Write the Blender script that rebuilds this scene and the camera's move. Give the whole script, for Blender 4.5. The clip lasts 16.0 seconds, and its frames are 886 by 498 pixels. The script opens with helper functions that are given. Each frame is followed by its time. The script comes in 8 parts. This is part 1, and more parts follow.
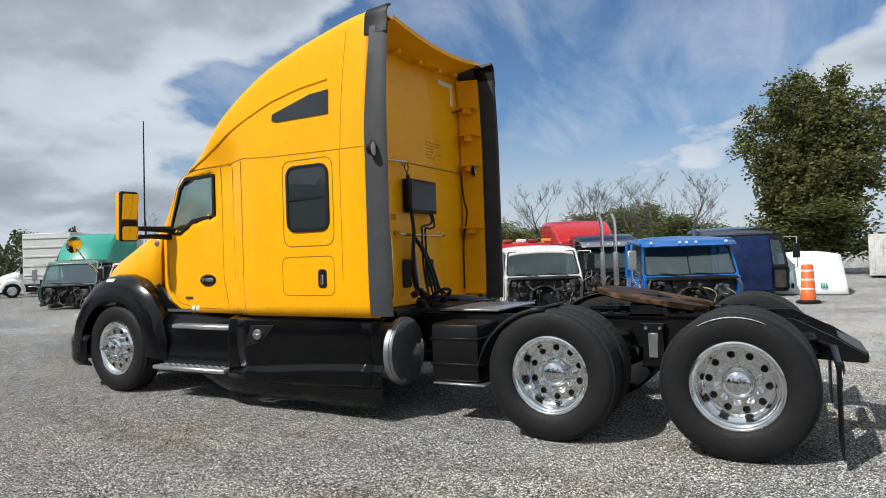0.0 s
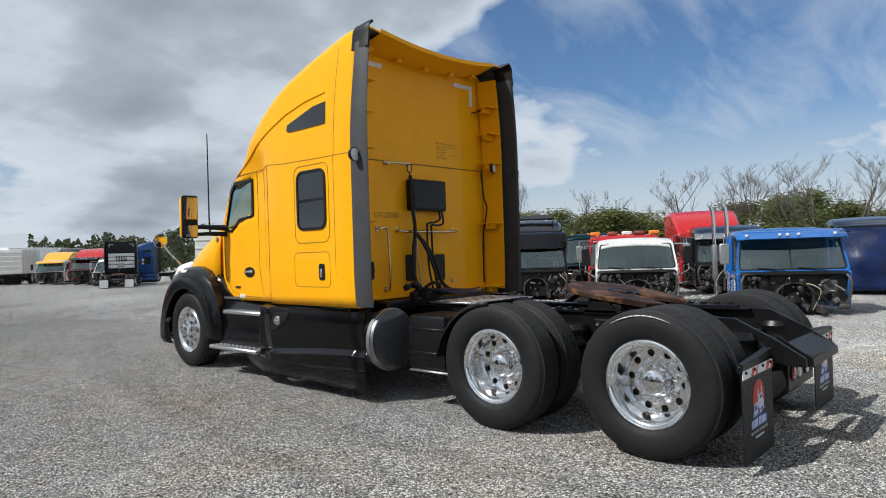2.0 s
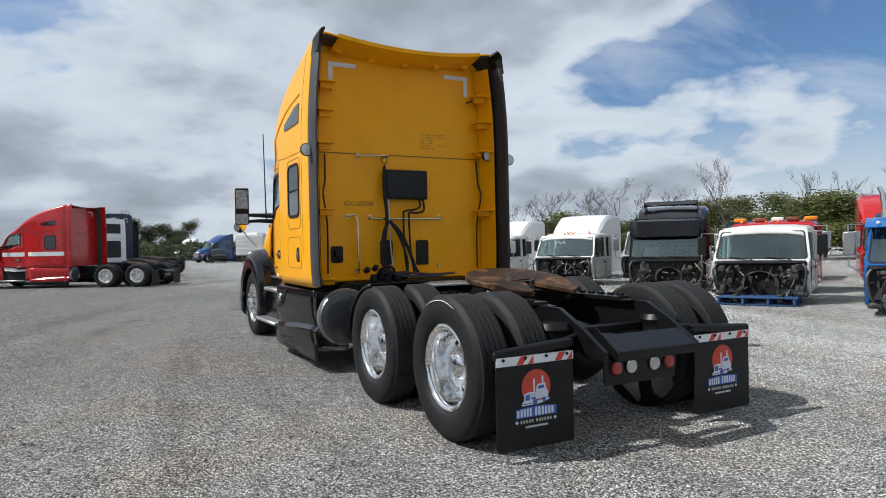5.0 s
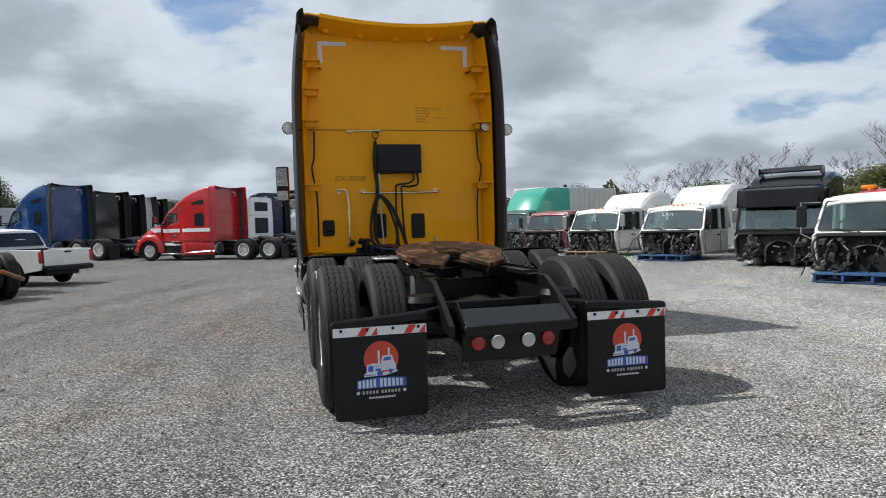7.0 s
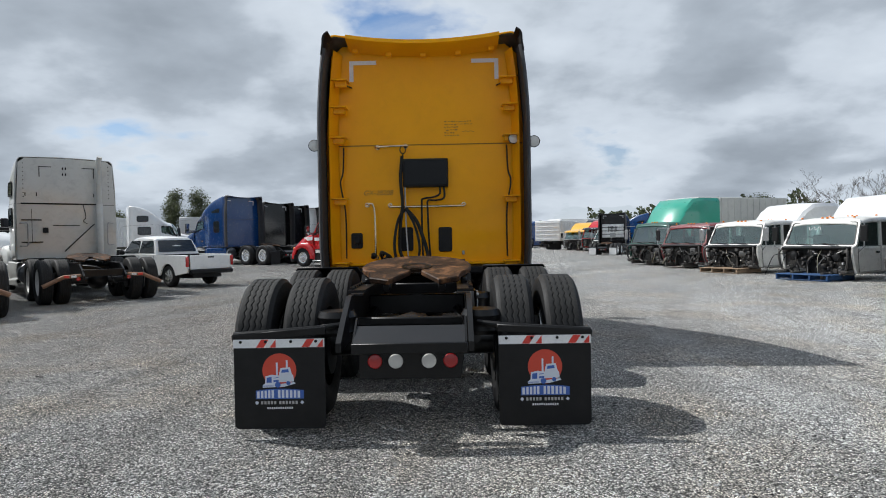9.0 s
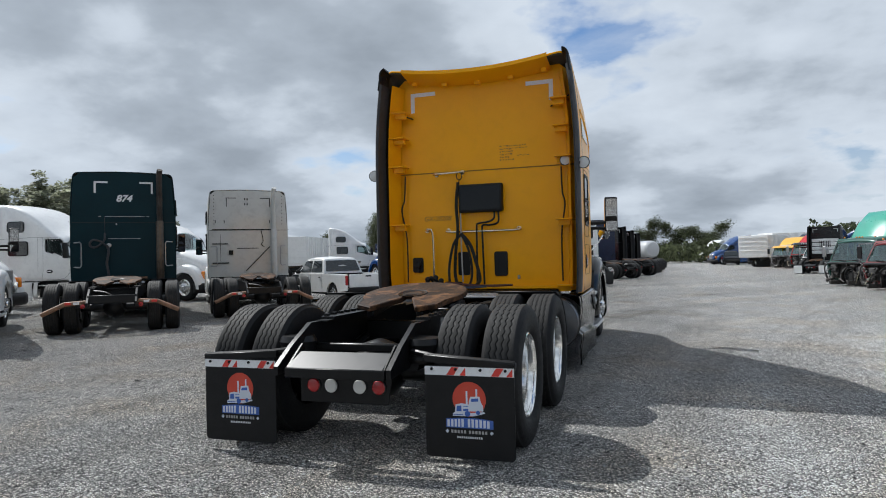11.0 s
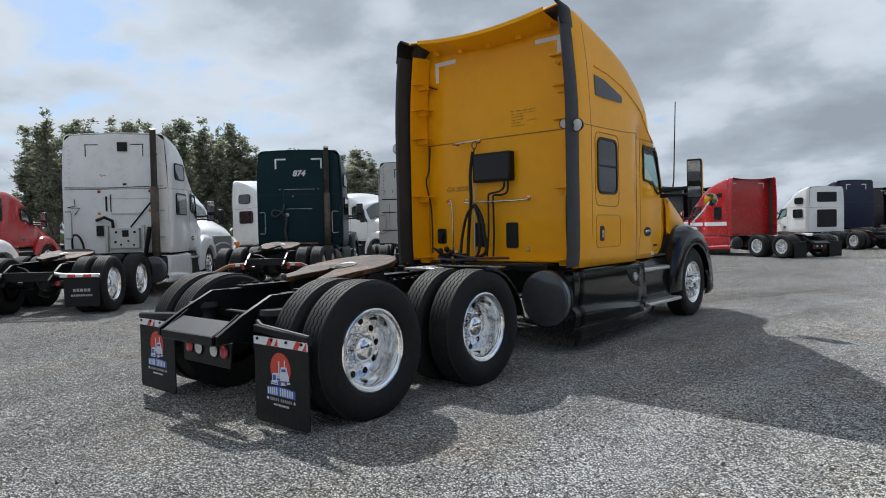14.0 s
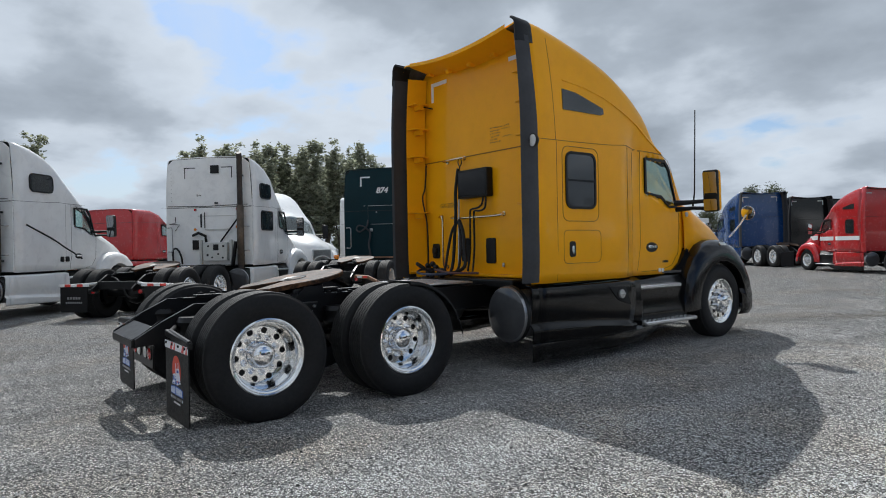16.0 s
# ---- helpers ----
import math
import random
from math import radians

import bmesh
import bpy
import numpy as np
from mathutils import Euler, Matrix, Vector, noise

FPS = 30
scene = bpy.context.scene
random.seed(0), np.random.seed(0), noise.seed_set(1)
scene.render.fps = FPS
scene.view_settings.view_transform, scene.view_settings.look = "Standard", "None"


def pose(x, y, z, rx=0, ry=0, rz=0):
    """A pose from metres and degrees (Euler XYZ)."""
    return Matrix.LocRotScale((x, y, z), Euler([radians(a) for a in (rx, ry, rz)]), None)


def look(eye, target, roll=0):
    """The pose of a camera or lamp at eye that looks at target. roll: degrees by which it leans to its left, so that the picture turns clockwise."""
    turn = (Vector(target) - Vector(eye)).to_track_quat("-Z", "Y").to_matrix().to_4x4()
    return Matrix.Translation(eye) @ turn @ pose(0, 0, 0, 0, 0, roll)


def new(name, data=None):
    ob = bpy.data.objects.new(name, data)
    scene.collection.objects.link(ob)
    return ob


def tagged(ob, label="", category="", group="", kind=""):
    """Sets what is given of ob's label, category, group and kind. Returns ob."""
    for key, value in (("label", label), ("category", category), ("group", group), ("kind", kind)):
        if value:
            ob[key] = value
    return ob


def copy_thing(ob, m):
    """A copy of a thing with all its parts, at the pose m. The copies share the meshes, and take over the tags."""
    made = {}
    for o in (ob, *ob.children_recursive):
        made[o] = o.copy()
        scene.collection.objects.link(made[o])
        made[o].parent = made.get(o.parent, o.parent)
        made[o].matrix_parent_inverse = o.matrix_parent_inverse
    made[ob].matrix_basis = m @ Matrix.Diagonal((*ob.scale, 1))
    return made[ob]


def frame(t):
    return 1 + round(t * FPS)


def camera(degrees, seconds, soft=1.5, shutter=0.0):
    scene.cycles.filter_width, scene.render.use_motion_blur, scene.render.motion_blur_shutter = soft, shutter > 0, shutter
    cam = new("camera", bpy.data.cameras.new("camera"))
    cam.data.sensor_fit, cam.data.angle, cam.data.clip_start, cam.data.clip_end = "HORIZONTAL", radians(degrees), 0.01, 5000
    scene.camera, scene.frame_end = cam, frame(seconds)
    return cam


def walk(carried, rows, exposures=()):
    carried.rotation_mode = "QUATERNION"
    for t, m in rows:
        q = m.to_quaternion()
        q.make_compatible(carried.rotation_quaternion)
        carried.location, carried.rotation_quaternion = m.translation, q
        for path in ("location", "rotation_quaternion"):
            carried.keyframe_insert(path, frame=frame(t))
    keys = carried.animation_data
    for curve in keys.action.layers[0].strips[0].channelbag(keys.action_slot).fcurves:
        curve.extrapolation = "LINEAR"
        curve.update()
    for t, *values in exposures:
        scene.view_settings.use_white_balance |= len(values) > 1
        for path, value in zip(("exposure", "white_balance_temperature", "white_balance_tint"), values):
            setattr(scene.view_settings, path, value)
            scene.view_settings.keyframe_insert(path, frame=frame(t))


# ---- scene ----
import itertools
cam = camera(68.0, 16.0, soft=1.0)
PATH = [
    (0, (-5.99, -0.404, 1.426), (-4.232, 0.549, 1.452), -1.9),
    (0.5, (-5.877, -0.837, 1.446), (-4.193, 0.24, 1.513), -1.9),
    (1, (-5.806, -1.257, 1.48), (-4.174, -0.102, 1.514), -1.9),
    (1.5, (-5.598, -1.617, 1.449), (-4.029, -0.376, 1.461), -1.8),
    (2, (-5.351, -1.994, 1.422), (-3.872, -0.648, 1.435), -1.8),
    (2.5, (-5.125, -2.394, 1.438), (-3.739, -0.952, 1.445), -1.7),
    (3, (-4.783, -2.746, 1.431), (-3.47, -1.238, 1.472), -1.7),
    (3.5, (-4.441, -3.112, 1.422), (-3.19, -1.551, 1.468), -1.7),
    (4, (-4.133, -3.452, 1.418), (-2.961, -1.831, 1.434), -1.6),
    (4.2, (-3.982, -3.574, 1.382), (-2.848, -1.926, 1.391), -1.4),
    (6.5, (-1.928, -4.638, 1.306), (-1.358, -2.722, 1.258), -1.8),
    (7, (-1.453, -4.745, 1.271), (-0.965, -2.807, 1.196), -1.7),
    (7.5, (-0.987, -4.854, 1.258), (-0.616, -2.891, 1.183), -1.8),
    (8, (-0.561, -4.932, 1.266), (-0.32, -2.947, 1.226), -1.5),
    (10.3, (1.501, -4.842, 1.328), (1.082, -2.886, 1.303), -1.2),
    (10.5, (1.687, -4.839, 1.347), (1.202, -2.899, 1.344), -1.2),
    (11, (2.118, -4.69, 1.339), (1.48, -2.795, 1.369), -1.3),
    (11.5, (2.565, -4.553, 1.337), (1.794, -2.708, 1.36), -1.2),
    (12, (3.016, -4.392, 1.337), (2.113, -2.608, 1.344), -1.4),
    (12.5, (3.414, -4.107, 1.351), (2.413, -2.376, 1.324), -1.4),
    (13, (3.84, -3.877, 1.351), (2.756, -2.196, 1.307), -1.3),
    (13.5, (4.217, -3.584, 1.343), (3.02, -1.982, 1.281), -1.3),
    (14, (4.6, -3.238, 1.348), (3.302, -1.717, 1.289), -1.2),
    (14.5, (4.999, -2.968, 1.358), (3.599, -1.54, 1.317), -1.2),
    (15, (5.318, -2.619, 1.353), (3.821, -1.293, 1.343), -1.2),
    (15.5, (5.691, -2.303, 1.317), (4.141, -1.039, 1.314), -1.2),
    (16, (6.06, -1.98, 1.326), (4.465, -0.774, 1.318), -1.1),
]
walk(cam, [(t, look(eye, target, roll)) for t, eye, target, roll in PATH], exposures=((0, -0.06, 6150, 10), (4.2, -0.03, 6050, 10), (7.0, 0.03, 6150, 10), (11.0, 0.0, 6050, 10), (16.0, -0.02, 6050, 10)))

# ---- world, sun ----
SUN_DIR = Vector((-3.13, 1.31, 3.70)).normalized()          # towards the sun
SUN_ELEV = math.asin(SUN_DIR.z)
SUN_AZ = math.atan2(SUN_DIR.x, SUN_DIR.y)


def N(tree, kind, **props):
    node = tree.nodes.new(kind)
    for key, value in props.items():
        if key in node.inputs:
            node.inputs[key].default_value = value
    return node


def math_node(tree, op, a, b=None):
    n = tree.nodes.new("ShaderNodeMath")
    n.operation = op
    for i, v in enumerate((a, b)):
        if v is None:
            continue
        if isinstance(v, (int, float)):
            n.inputs[i].default_value = v
        else:
            tree.links.new(v, n.inputs[i])
    return n.outputs[0]


def ramp(tree, fac, stops):
    n = tree.nodes.new("ShaderNodeValToRGB")
    while len(n.color_ramp.elements) < len(stops):
        n.color_ramp.elements.new(0.5)
    for e, (p, c) in zip(n.color_ramp.elements, stops):
        e.position = p
        e.color = (c, c, c, 1) if isinstance(c, (int, float)) else (*c, 1)
    tree.links.new(fac, n.inputs[0])
    return n.outputs[0]


def mixc(tree, fac, a, b, blend="MIX"):
    n = tree.nodes.new("ShaderNodeMix")
    n.data_type, n.blend_type = "RGBA", blend
    for sock, v in ((n.inputs[0], fac), (n.inputs[6], a), (n.inputs[7], b)):
        if isinstance(v, (int, float)):
            sock.default_value = v
        elif isinstance(v, tuple):
            sock.default_value = (*v, 1)
        else:
            tree.links.new(v, sock)
    return n.outputs[2]


def build_world():
    world = bpy.data.worlds.new("sky_world")
    scene.world = world
    world.use_nodes = True
    t = world.node_tree
    t.nodes.clear()
    sky = t.nodes.new("ShaderNodeTexSky")
    sky.sky_type, sky.sun_disc = "NISHITA", False
    sky.sun_elevation, sky.sun_rotation = SUN_ELEV, SUN_AZ
    sky.dust_density = 1.5
    blue = mixc(t, 1.0, sky.outputs[0], (SKY_GAIN * 0.80, SKY_GAIN, SKY_GAIN * 1.20), "MULTIPLY")
    co = t.nodes.new("ShaderNodeTexCoord")
    sep = t.nodes.new("ShaderNodeSeparateXYZ")
    t.links.new(co.outputs["Generated"], sep.inputs[0])
    # the cloud deck is a flat layer, so its pattern closes up towards the horizon
    height = math_node(t, "ADD", math_node(t, "MAXIMUM", sep.outputs[2], 0.0), 0.30)
    deck = t.nodes.new("ShaderNodeCombineXYZ")
    for i in range(2):
        t.links.new(math_node(t, "DIVIDE", sep.outputs[i], height), deck.inputs[i])

    def deck_noise(scale, shift, size, detail, rough, bend, turn=0.0):
        mp = t.nodes.new("ShaderNodeMapping")
        mp.inputs["Scale"].default_value = scale
        mp.inputs["Location"].default_value = shift
        mp.inputs["Rotation"].default_value = (0, 0, turn)
        t.links.new(deck.outputs[0], mp.inputs[0])
        n = N(t, "ShaderNodeTexNoise", Scale=size, Detail=detail, Roughness=rough, Distortion=bend)
        t.links.new(mp.outputs[0], n.inputs["Vector"])
        return n.outputs[0]

    def towards(bearing, elevation, near, far):
        """1 towards a point of the sky, falling to 0 over the angles given."""
        e, b = radians(elevation), radians(bearing)
        d = t.nodes.new("ShaderNodeVectorMath")
        d.operation = "DOT_PRODUCT"
        t.links.new(co.outputs["Generated"], d.inputs[0])
        d.inputs[1].default_value = (math.cos(e) * math.cos(b), math.cos(e) * math.sin(b), math.sin(e))
        r = t.nodes.new("ShaderNodeMapRange")
        r.interpolation_type = "SMOOTHSTEP"
        r.inputs["From Min"].default_value = math.cos(radians(far))
        r.inputs["From Max"].default_value = math.cos(radians(near))
        t.links.new(d.outputs["Value"], r.inputs["Value"])
        return r.outputs[0]
    bank = deck_noise((1, 1, 1), CLOUD_SHIFT, 1.55, 8.0, 0.50, 0.05)
    # wide openings in the deck
    gaps = math_node(t, "MULTIPLY", towards(18, 24, 6, 36), 0.155)
    gaps = math_node(t, "ADD", gaps, math_node(t, "MULTIPLY", towards(95, 27, 3, 13), 0.10))
    gaps = math_node(t, "ADD", gaps, math_node(t, "MULTIPLY", towards(170, 17, 3, 24), 0.065))
    gaps = math_node(t, "ADD", gaps, math_node(t, "MULTIPLY", towards(138, 18, 3, 17), 0.05))
    gaps = math_node(t, "SUBTRACT", gaps, math_node(t, "MULTIPLY", towards(117, 10, 6, 22), 0.09))
    thick = math_node(t, "SUBTRACT", bank, gaps)
    cover = ramp(t, thick, [(0.365, 0.0), (0.395, 0.6), (0.425, 0.97), (0.5, 1.0)])
    wisps = deck_noise((1, 2.6, 1), (4.0, 1.0, 0.0), 1.6, 9.0, 0.6, 0.5, 0.5)
    veil = math_node(t, "MULTIPLY", ramp(t, wisps, [(0.42, 0.0), (0.68, 1.0)]), 0.45)
    # thin edges are white, thick middles have grey bases
    mottled = deck_noise((1, 1, 1), (7.3, 2.1, 4.4), 2.9, 6.0, 0.50, 0.0)
    depth = math_node(t, "ADD", thick, math_node(t, "MULTIPLY", math_node(t, "SUBTRACT", mottled, 0.5), 0.34))
    grey = ramp(t, depth, [(0.40, (1.0, 1.0, 1.0)), (0.49, (0.86, 0.87, 0.885)), (0.56, (0.63, 0.65, 0.675)), (0.68, (0.47, 0.49, 0.515))])
    cloud = mixc(t, 1.0, grey, (CLOUD_GAIN * 0.935, CLOUD_GAIN * 0.99, CLOUD_GAIN * 1.03), "MULTIPLY")
    low = ramp(t, sep.outputs[2], [(0.0, 0.92), (0.06, 0.7), (0.20, 0.0)])
    cov2 = math_node(t, "MAXIMUM", math_node(t, "MAXIMUM", cover, veil), low)
    colour = mixc(t, cov2, blue, cloud)
    bg = t.nodes.new("ShaderNodeBackground")
    bg.inputs[1].default_value = 0.088
    t.links.new(colour, bg.inputs[0])
    out = t.nodes.new("ShaderNodeOutputWorld")
    t.links.new(bg.outputs[0], out.inputs[0])


SKY_GAIN, CLOUD_GAIN, CLOUD_SHIFT = 1.0, 8.5, (0.3, 0.9, 0.2)
build_world()
sun_data = bpy.data.lights.new("sun", "SUN")
sun_data.energy, sun_data.angle, sun_data.color = 5.0, radians(0.6), (1.0, 0.96, 0.88)
sun = new("sun", sun_data)
sun.matrix_world = look(SUN_DIR * 60, (0, 0, 0))


# ---- materials ----
def material(name, base, rough=0.5, metal=0.0, vary=0.12, scale=6.0, bump=0.0, bump_scale=60.0, coat=0.0, dirt=None, dirt_amount=0.0, spec=0.5, island=0.0):
    m = bpy.data.materials.new(name)
    m.use_nodes = True
    t = m.node_tree
    b = t.nodes["Principled BSDF"]
    co = t.nodes.new("ShaderNodeTexCoord")
    n1 = N(t, "ShaderNodeTexNoise", Scale=scale, Detail=6.0, Roughness=0.6)
    t.links.new(co.outputs["Object"], n1.inputs["Vector"])
    lo = tuple(c * (1 - vary) for c in base)
    hi = tuple(min(1.0, c * (1 + vary)) for c in base)
    col = mixc(t, ramp(t, n1.outputs[0], [(0.3, 0.0), (0.7, 1.0)]), lo, hi)
    if island:
        info = t.nodes.new("ShaderNodeNewGeometry")
        k = math_node(t, "ADD", math_node(t, "MULTIPLY", info.outputs["Random Per Island"], 2 * island), 1 - island)
        comb = t.nodes.new("ShaderNodeCombineColor")
        for i in range(3):
            t.links.new(k, comb.inputs[i])
        col = mixc(t, 1.0, col, comb.outputs[0], "MULTIPLY")
    if dirt:
        n2 = N(t, "ShaderNodeTexNoise", Scale=scale * 2.7, Detail=9.0, Roughness=0.72, Distortion=0.6)
        t.links.new(co.outputs["Object"], n2.inputs["Vector"])
        col = mixc(t, math_node(t, "MULTIPLY", ramp(t, n2.outputs[0], [(0.50, 0.0), (0.72, 1.0)]), dirt_amount), col, dirt)
    t.links.new(col, b.inputs["Base Color"])
    n3 = N(t, "ShaderNodeTexNoise", Scale=scale * 5, Detail=4.0)
    t.links.new(co.outputs["Object"], n3.inputs["Vector"])
    r = math_node(t, "ADD", math_node(t, "MULTIPLY", n3.outputs[0], min(0.3, rough * 0.5)), max(0.0, rough - min(0.15, rough * 0.25)))
    t.links.new(r, b.inputs["Roughness"])
    b.inputs["Metallic"].default_value = metal
    b.inputs["Coat Weight"].default_value = coat
    b.inputs["Coat Roughness"].default_value = 0.04
    b.inputs["Specular IOR Level"].default_value = spec
    if bump:
        n4 = N(t, "ShaderNodeTexNoise", Scale=bump_scale, Detail=5.0, Roughness=0.6)
        t.links.new(co.outputs["Object"], n4.inputs["Vector"])
        bp = t.nodes.new("ShaderNodeBump")
        bp.inputs["Strength"].default_value = bump
        bp.inputs["Distance"].default_value = 0.01
        t.links.new(n4.outputs[0], bp.inputs["Height"])
        t.links.new(bp.outputs[0], b.inputs["Normal"])
    return m


def glass(name, tint=(0.02, 0.025, 0.028), alpha=0.85, rough=0.03):
    """Tinted vehicle glass: a glossy pane that lets part of the view through."""
    m = bpy.data.materials.new(name)
    m.use_nodes = True
    t = m.node_tree
    b = t.nodes["Principled BSDF"]
    b.inputs["Base Color"].default_value = (*tint, 1)
    b.inputs["Roughness"].default_value = rough
    b.inputs["Specular IOR Level"].default_value = 0.7
    tr = t.nodes.new("ShaderNodeBsdfTransparent")
    tr.inputs[0].default_value = (0.86, 0.92, 0.91, 1)
    mx = t.nodes.new("ShaderNodeMixShader")
    mx.inputs[0].default_value = alpha
    t.links.new(tr.outputs[0], mx.inputs[1])
    t.links.new(b.outputs[0], mx.inputs[2])
    t.links.new(mx.outputs[0], t.nodes["Material Output"].inputs[0])
    return m


def clear_glass(name, tint):
    """A clear tinted pane: what is behind it shows, and the sky glances off it."""
    m = bpy.data.materials.new(name)
    m.use_nodes = True
    t = m.node_tree
    t.nodes.remove(t.nodes["Principled BSDF"])
    tr = t.nodes.new("ShaderNodeBsdfTransparent")
    tr.inputs[0].default_value = (*tint, 1)
    gl = N(t, "ShaderNodeBsdfGlossy", Roughness=0.03)
    gl.inputs[0].default_value = (0.95, 1.0, 0.99, 1)
    dust = N(t, "ShaderNodeBsdfDiffuse")
    dust.inputs[0].default_value = (0.42, 0.43, 0.41, 1)
    lw = N(t, "ShaderNodeLayerWeight", Blend=0.5)
    a = t.nodes.new("ShaderNodeMixShader")
    t.links.new(ramp(t, lw.outputs["Facing"], [(0.0, 0.12), (0.45, 0.16), (0.75, 0.34), (1.0, 0.95)]), a.inputs[0])
    t.links.new(tr.outputs[0], a.inputs[1])
    t.links.new(gl.outputs[0], a.inputs[2])
    co = t.nodes.new("ShaderNodeTexCoord")
    n = N(t, "ShaderNodeTexNoise", Scale=2.5, Detail=6.0, Roughness=0.65)
    t.links.new(co.outputs["Object"], n.inputs["Vector"])
    b = t.nodes.new("ShaderNodeMixShader")
    t.links.new(ramp(t, n.outputs[0], [(0.45, 0.0), (0.75, 0.06)]), b.inputs[0])
    t.links.new(a.outputs[0], b.inputs[1])
    t.links.new(dust.outputs[0], b.inputs[2])
    t.links.new(b.outputs[0], t.nodes["Material Output"].inputs[0])
    return m


def paint(name, base, rough=0.28, dirt=0.25):
    return material(name, base, rough=rough, vary=0.05, scale=1.6, coat=0.6, dirt=tuple(0.5 * c + 0.08 for c in base), dirt_amount=dirt, bump=0.02, bump_scale=9)


YELLOW = material("yellow_paint", (0.89, 0.398, 0.0015), rough=0.34, vary=0.04, scale=1.6, coat=0.22, dirt=(0.62, 0.29, 0.01), dirt_amount=0.18, bump=0.02, bump_scale=9, spec=0.1)
BLACK_GLOSS = material("black_gloss_plastic", (0.003, 0.003, 0.0035), rough=0.13, vary=0.3, scale=3, coat=0.0, spec=0.28, dirt=(0.012, 0.012, 0.011), dirt_amount=0.3)
BLACK_MATT = material("black_matt_plastic", (0.0065, 0.0065, 0.007), rough=0.5, spec=0.3, vary=0.25, scale=8, bump=0.12, bump_scale=160)
GREY_RUBBER = material("weathered_rubber_strip", (0.036, 0.036, 0.039), rough=0.62, vary=0.2, scale=5, bump=0.08, bump_scale=90)
FRAME_BLACK = material("chassis_black", (0.004, 0.004, 0.0045), rough=0.38, vary=0.35, scale=7, bump=0.10, bump_scale=40, spec=0.32, dirt=(0.014, 0.0125, 0.0115), dirt_amount=0.3)
RUBBER = material("tyre_rubber", (0.007, 0.007, 0.0077), rough=0.66, vary=0.25, scale=9, bump=0.1, bump_scale=120, spec=0.3, dirt=(0.022, 0.021, 0.019), dirt_amount=0.35)
# tread lighter than the sidewall: dust, plus sunlight put into the colour
TREAD = material("worn_dusty_sunlit_tread", (0.016, 0.0158, 0.0155), rough=0.72, vary=0.35, scale=7, bump=0.2, bump_scale=70, spec=0.3, dirt=(0.042, 0.039, 0.036), dirt_amount=0.5)
ALLOY = material("polished_aluminium", (0.88, 0.88, 0.87), rough=0.13, metal=1.0, vary=0.05, scale=9, dirt=(0.50, 0.485, 0.46), dirt_amount=0.25)
CHROME = material("chrome", (0.82, 0.82, 0.83), rough=0.06, metal=1.0, vary=0.03)
STEEL = material("dull_steel", (0.42, 0.42, 0.42), rough=0.38, metal=0.9, vary=0.15, scale=14, bump=0.05)
TREAD_PLATE = material("aluminium_tread_plate", (0.62, 0.62, 0.62), rough=0.34, metal=0.9, vary=0.1, scale=20)
RUST = material("greasy_rusty_steel", (0.030, 0.016, 0.009), rough=0.58, metal=0.0, vary=0.7, scale=2.2, spec=0.16, bump=0.4, bump_scale=30, dirt=(0.25, 0.118, 0.052), dirt_amount=0.95)
WHITE_TAPE = material("white_reflective_tape", (0.74, 0.75, 0.76), rough=0.45, vary=0.06, scale=20, dirt=(0.4, 0.38, 0.35), dirt_amount=0.3)
RED_TAPE = material("red_reflective_tape", (0.62, 0.045, 0.03), rough=0.4, vary=0.1, scale=20)
RED_LENS = material("red_lens", (0.42, 0.012, 0.014), rough=0.2, vary=0.1, coat=0.6)
WHITE_LENS = material("clear_lens", (0.68, 0.68, 0.66), rough=0.25, vary=0.06, coat=0.6)
AMBER_LENS = material("amber_lens", (0.75, 0.22, 0.01), rough=0.2, vary=0.08, coat=0.6)
LOGO_RED = material("flap_print_red", (0.55, 0.06, 0.03), rough=0.6, vary=0.08)
LOGO_BLUE = material("flap_print_blue", (0.05, 0.12, 0.42), rough=0.6, vary=0.08)
LOGO_WHITE = material("flap_print_white", (0.62, 0.66, 0.74), rough=0.6, vary=0.06)
INK = material("marker_ink", (0.24, 0.115, 0.008), rough=0.6, vary=0.1)
CHALK_WHITE = material("pale_scuff", (0.62, 0.62, 0.60), rough=0.9, vary=0.2, scale=30)
GROOVE = material("panel_gap", (0.21, 0.092, 0.003), rough=0.7, vary=0.1)
DARK_GAP = material("dark_panel_gap", (0.02, 0.02, 0.02), rough=0.7, vary=0.1)
DARK_GLASS = glass("dark_sleeper_glass", alpha=0.97)
CAB_GLASS = glass("cab_glass", (0.08, 0.10, 0.10), alpha=0.16)
WINDSHIELD = clear_glass("windshield_glass", (0.55, 0.70, 0.68))
MIRROR_GLASS = material("mirror_glass", (0.44, 0.46, 0.49), rough=0.02, metal=1.0, vary=0.0)
INTERIOR = material("cab_interior_grey", (0.075, 0.072, 0.068), rough=0.8, vary=0.25, scale=9)
AIR_RED = material("red_air_hose", (0.06, 0.012, 0.010), rough=0.45, vary=0.1)
AIR_BLUE = material("blue_air_hose", (0.008, 0.014, 0.04), rough=0.45, vary=0.1)


# ---- mesh helpers ----
def part(name, bm, mat, parent=None, label="", smooth=True, m=None):
    """Links a bmesh as one mesh object, under a thing or a part."""
    bmesh.ops.recalc_face_normals(bm, faces=bm.faces)
    return part_raw(name, bm, mat, parent, label, smooth, m)


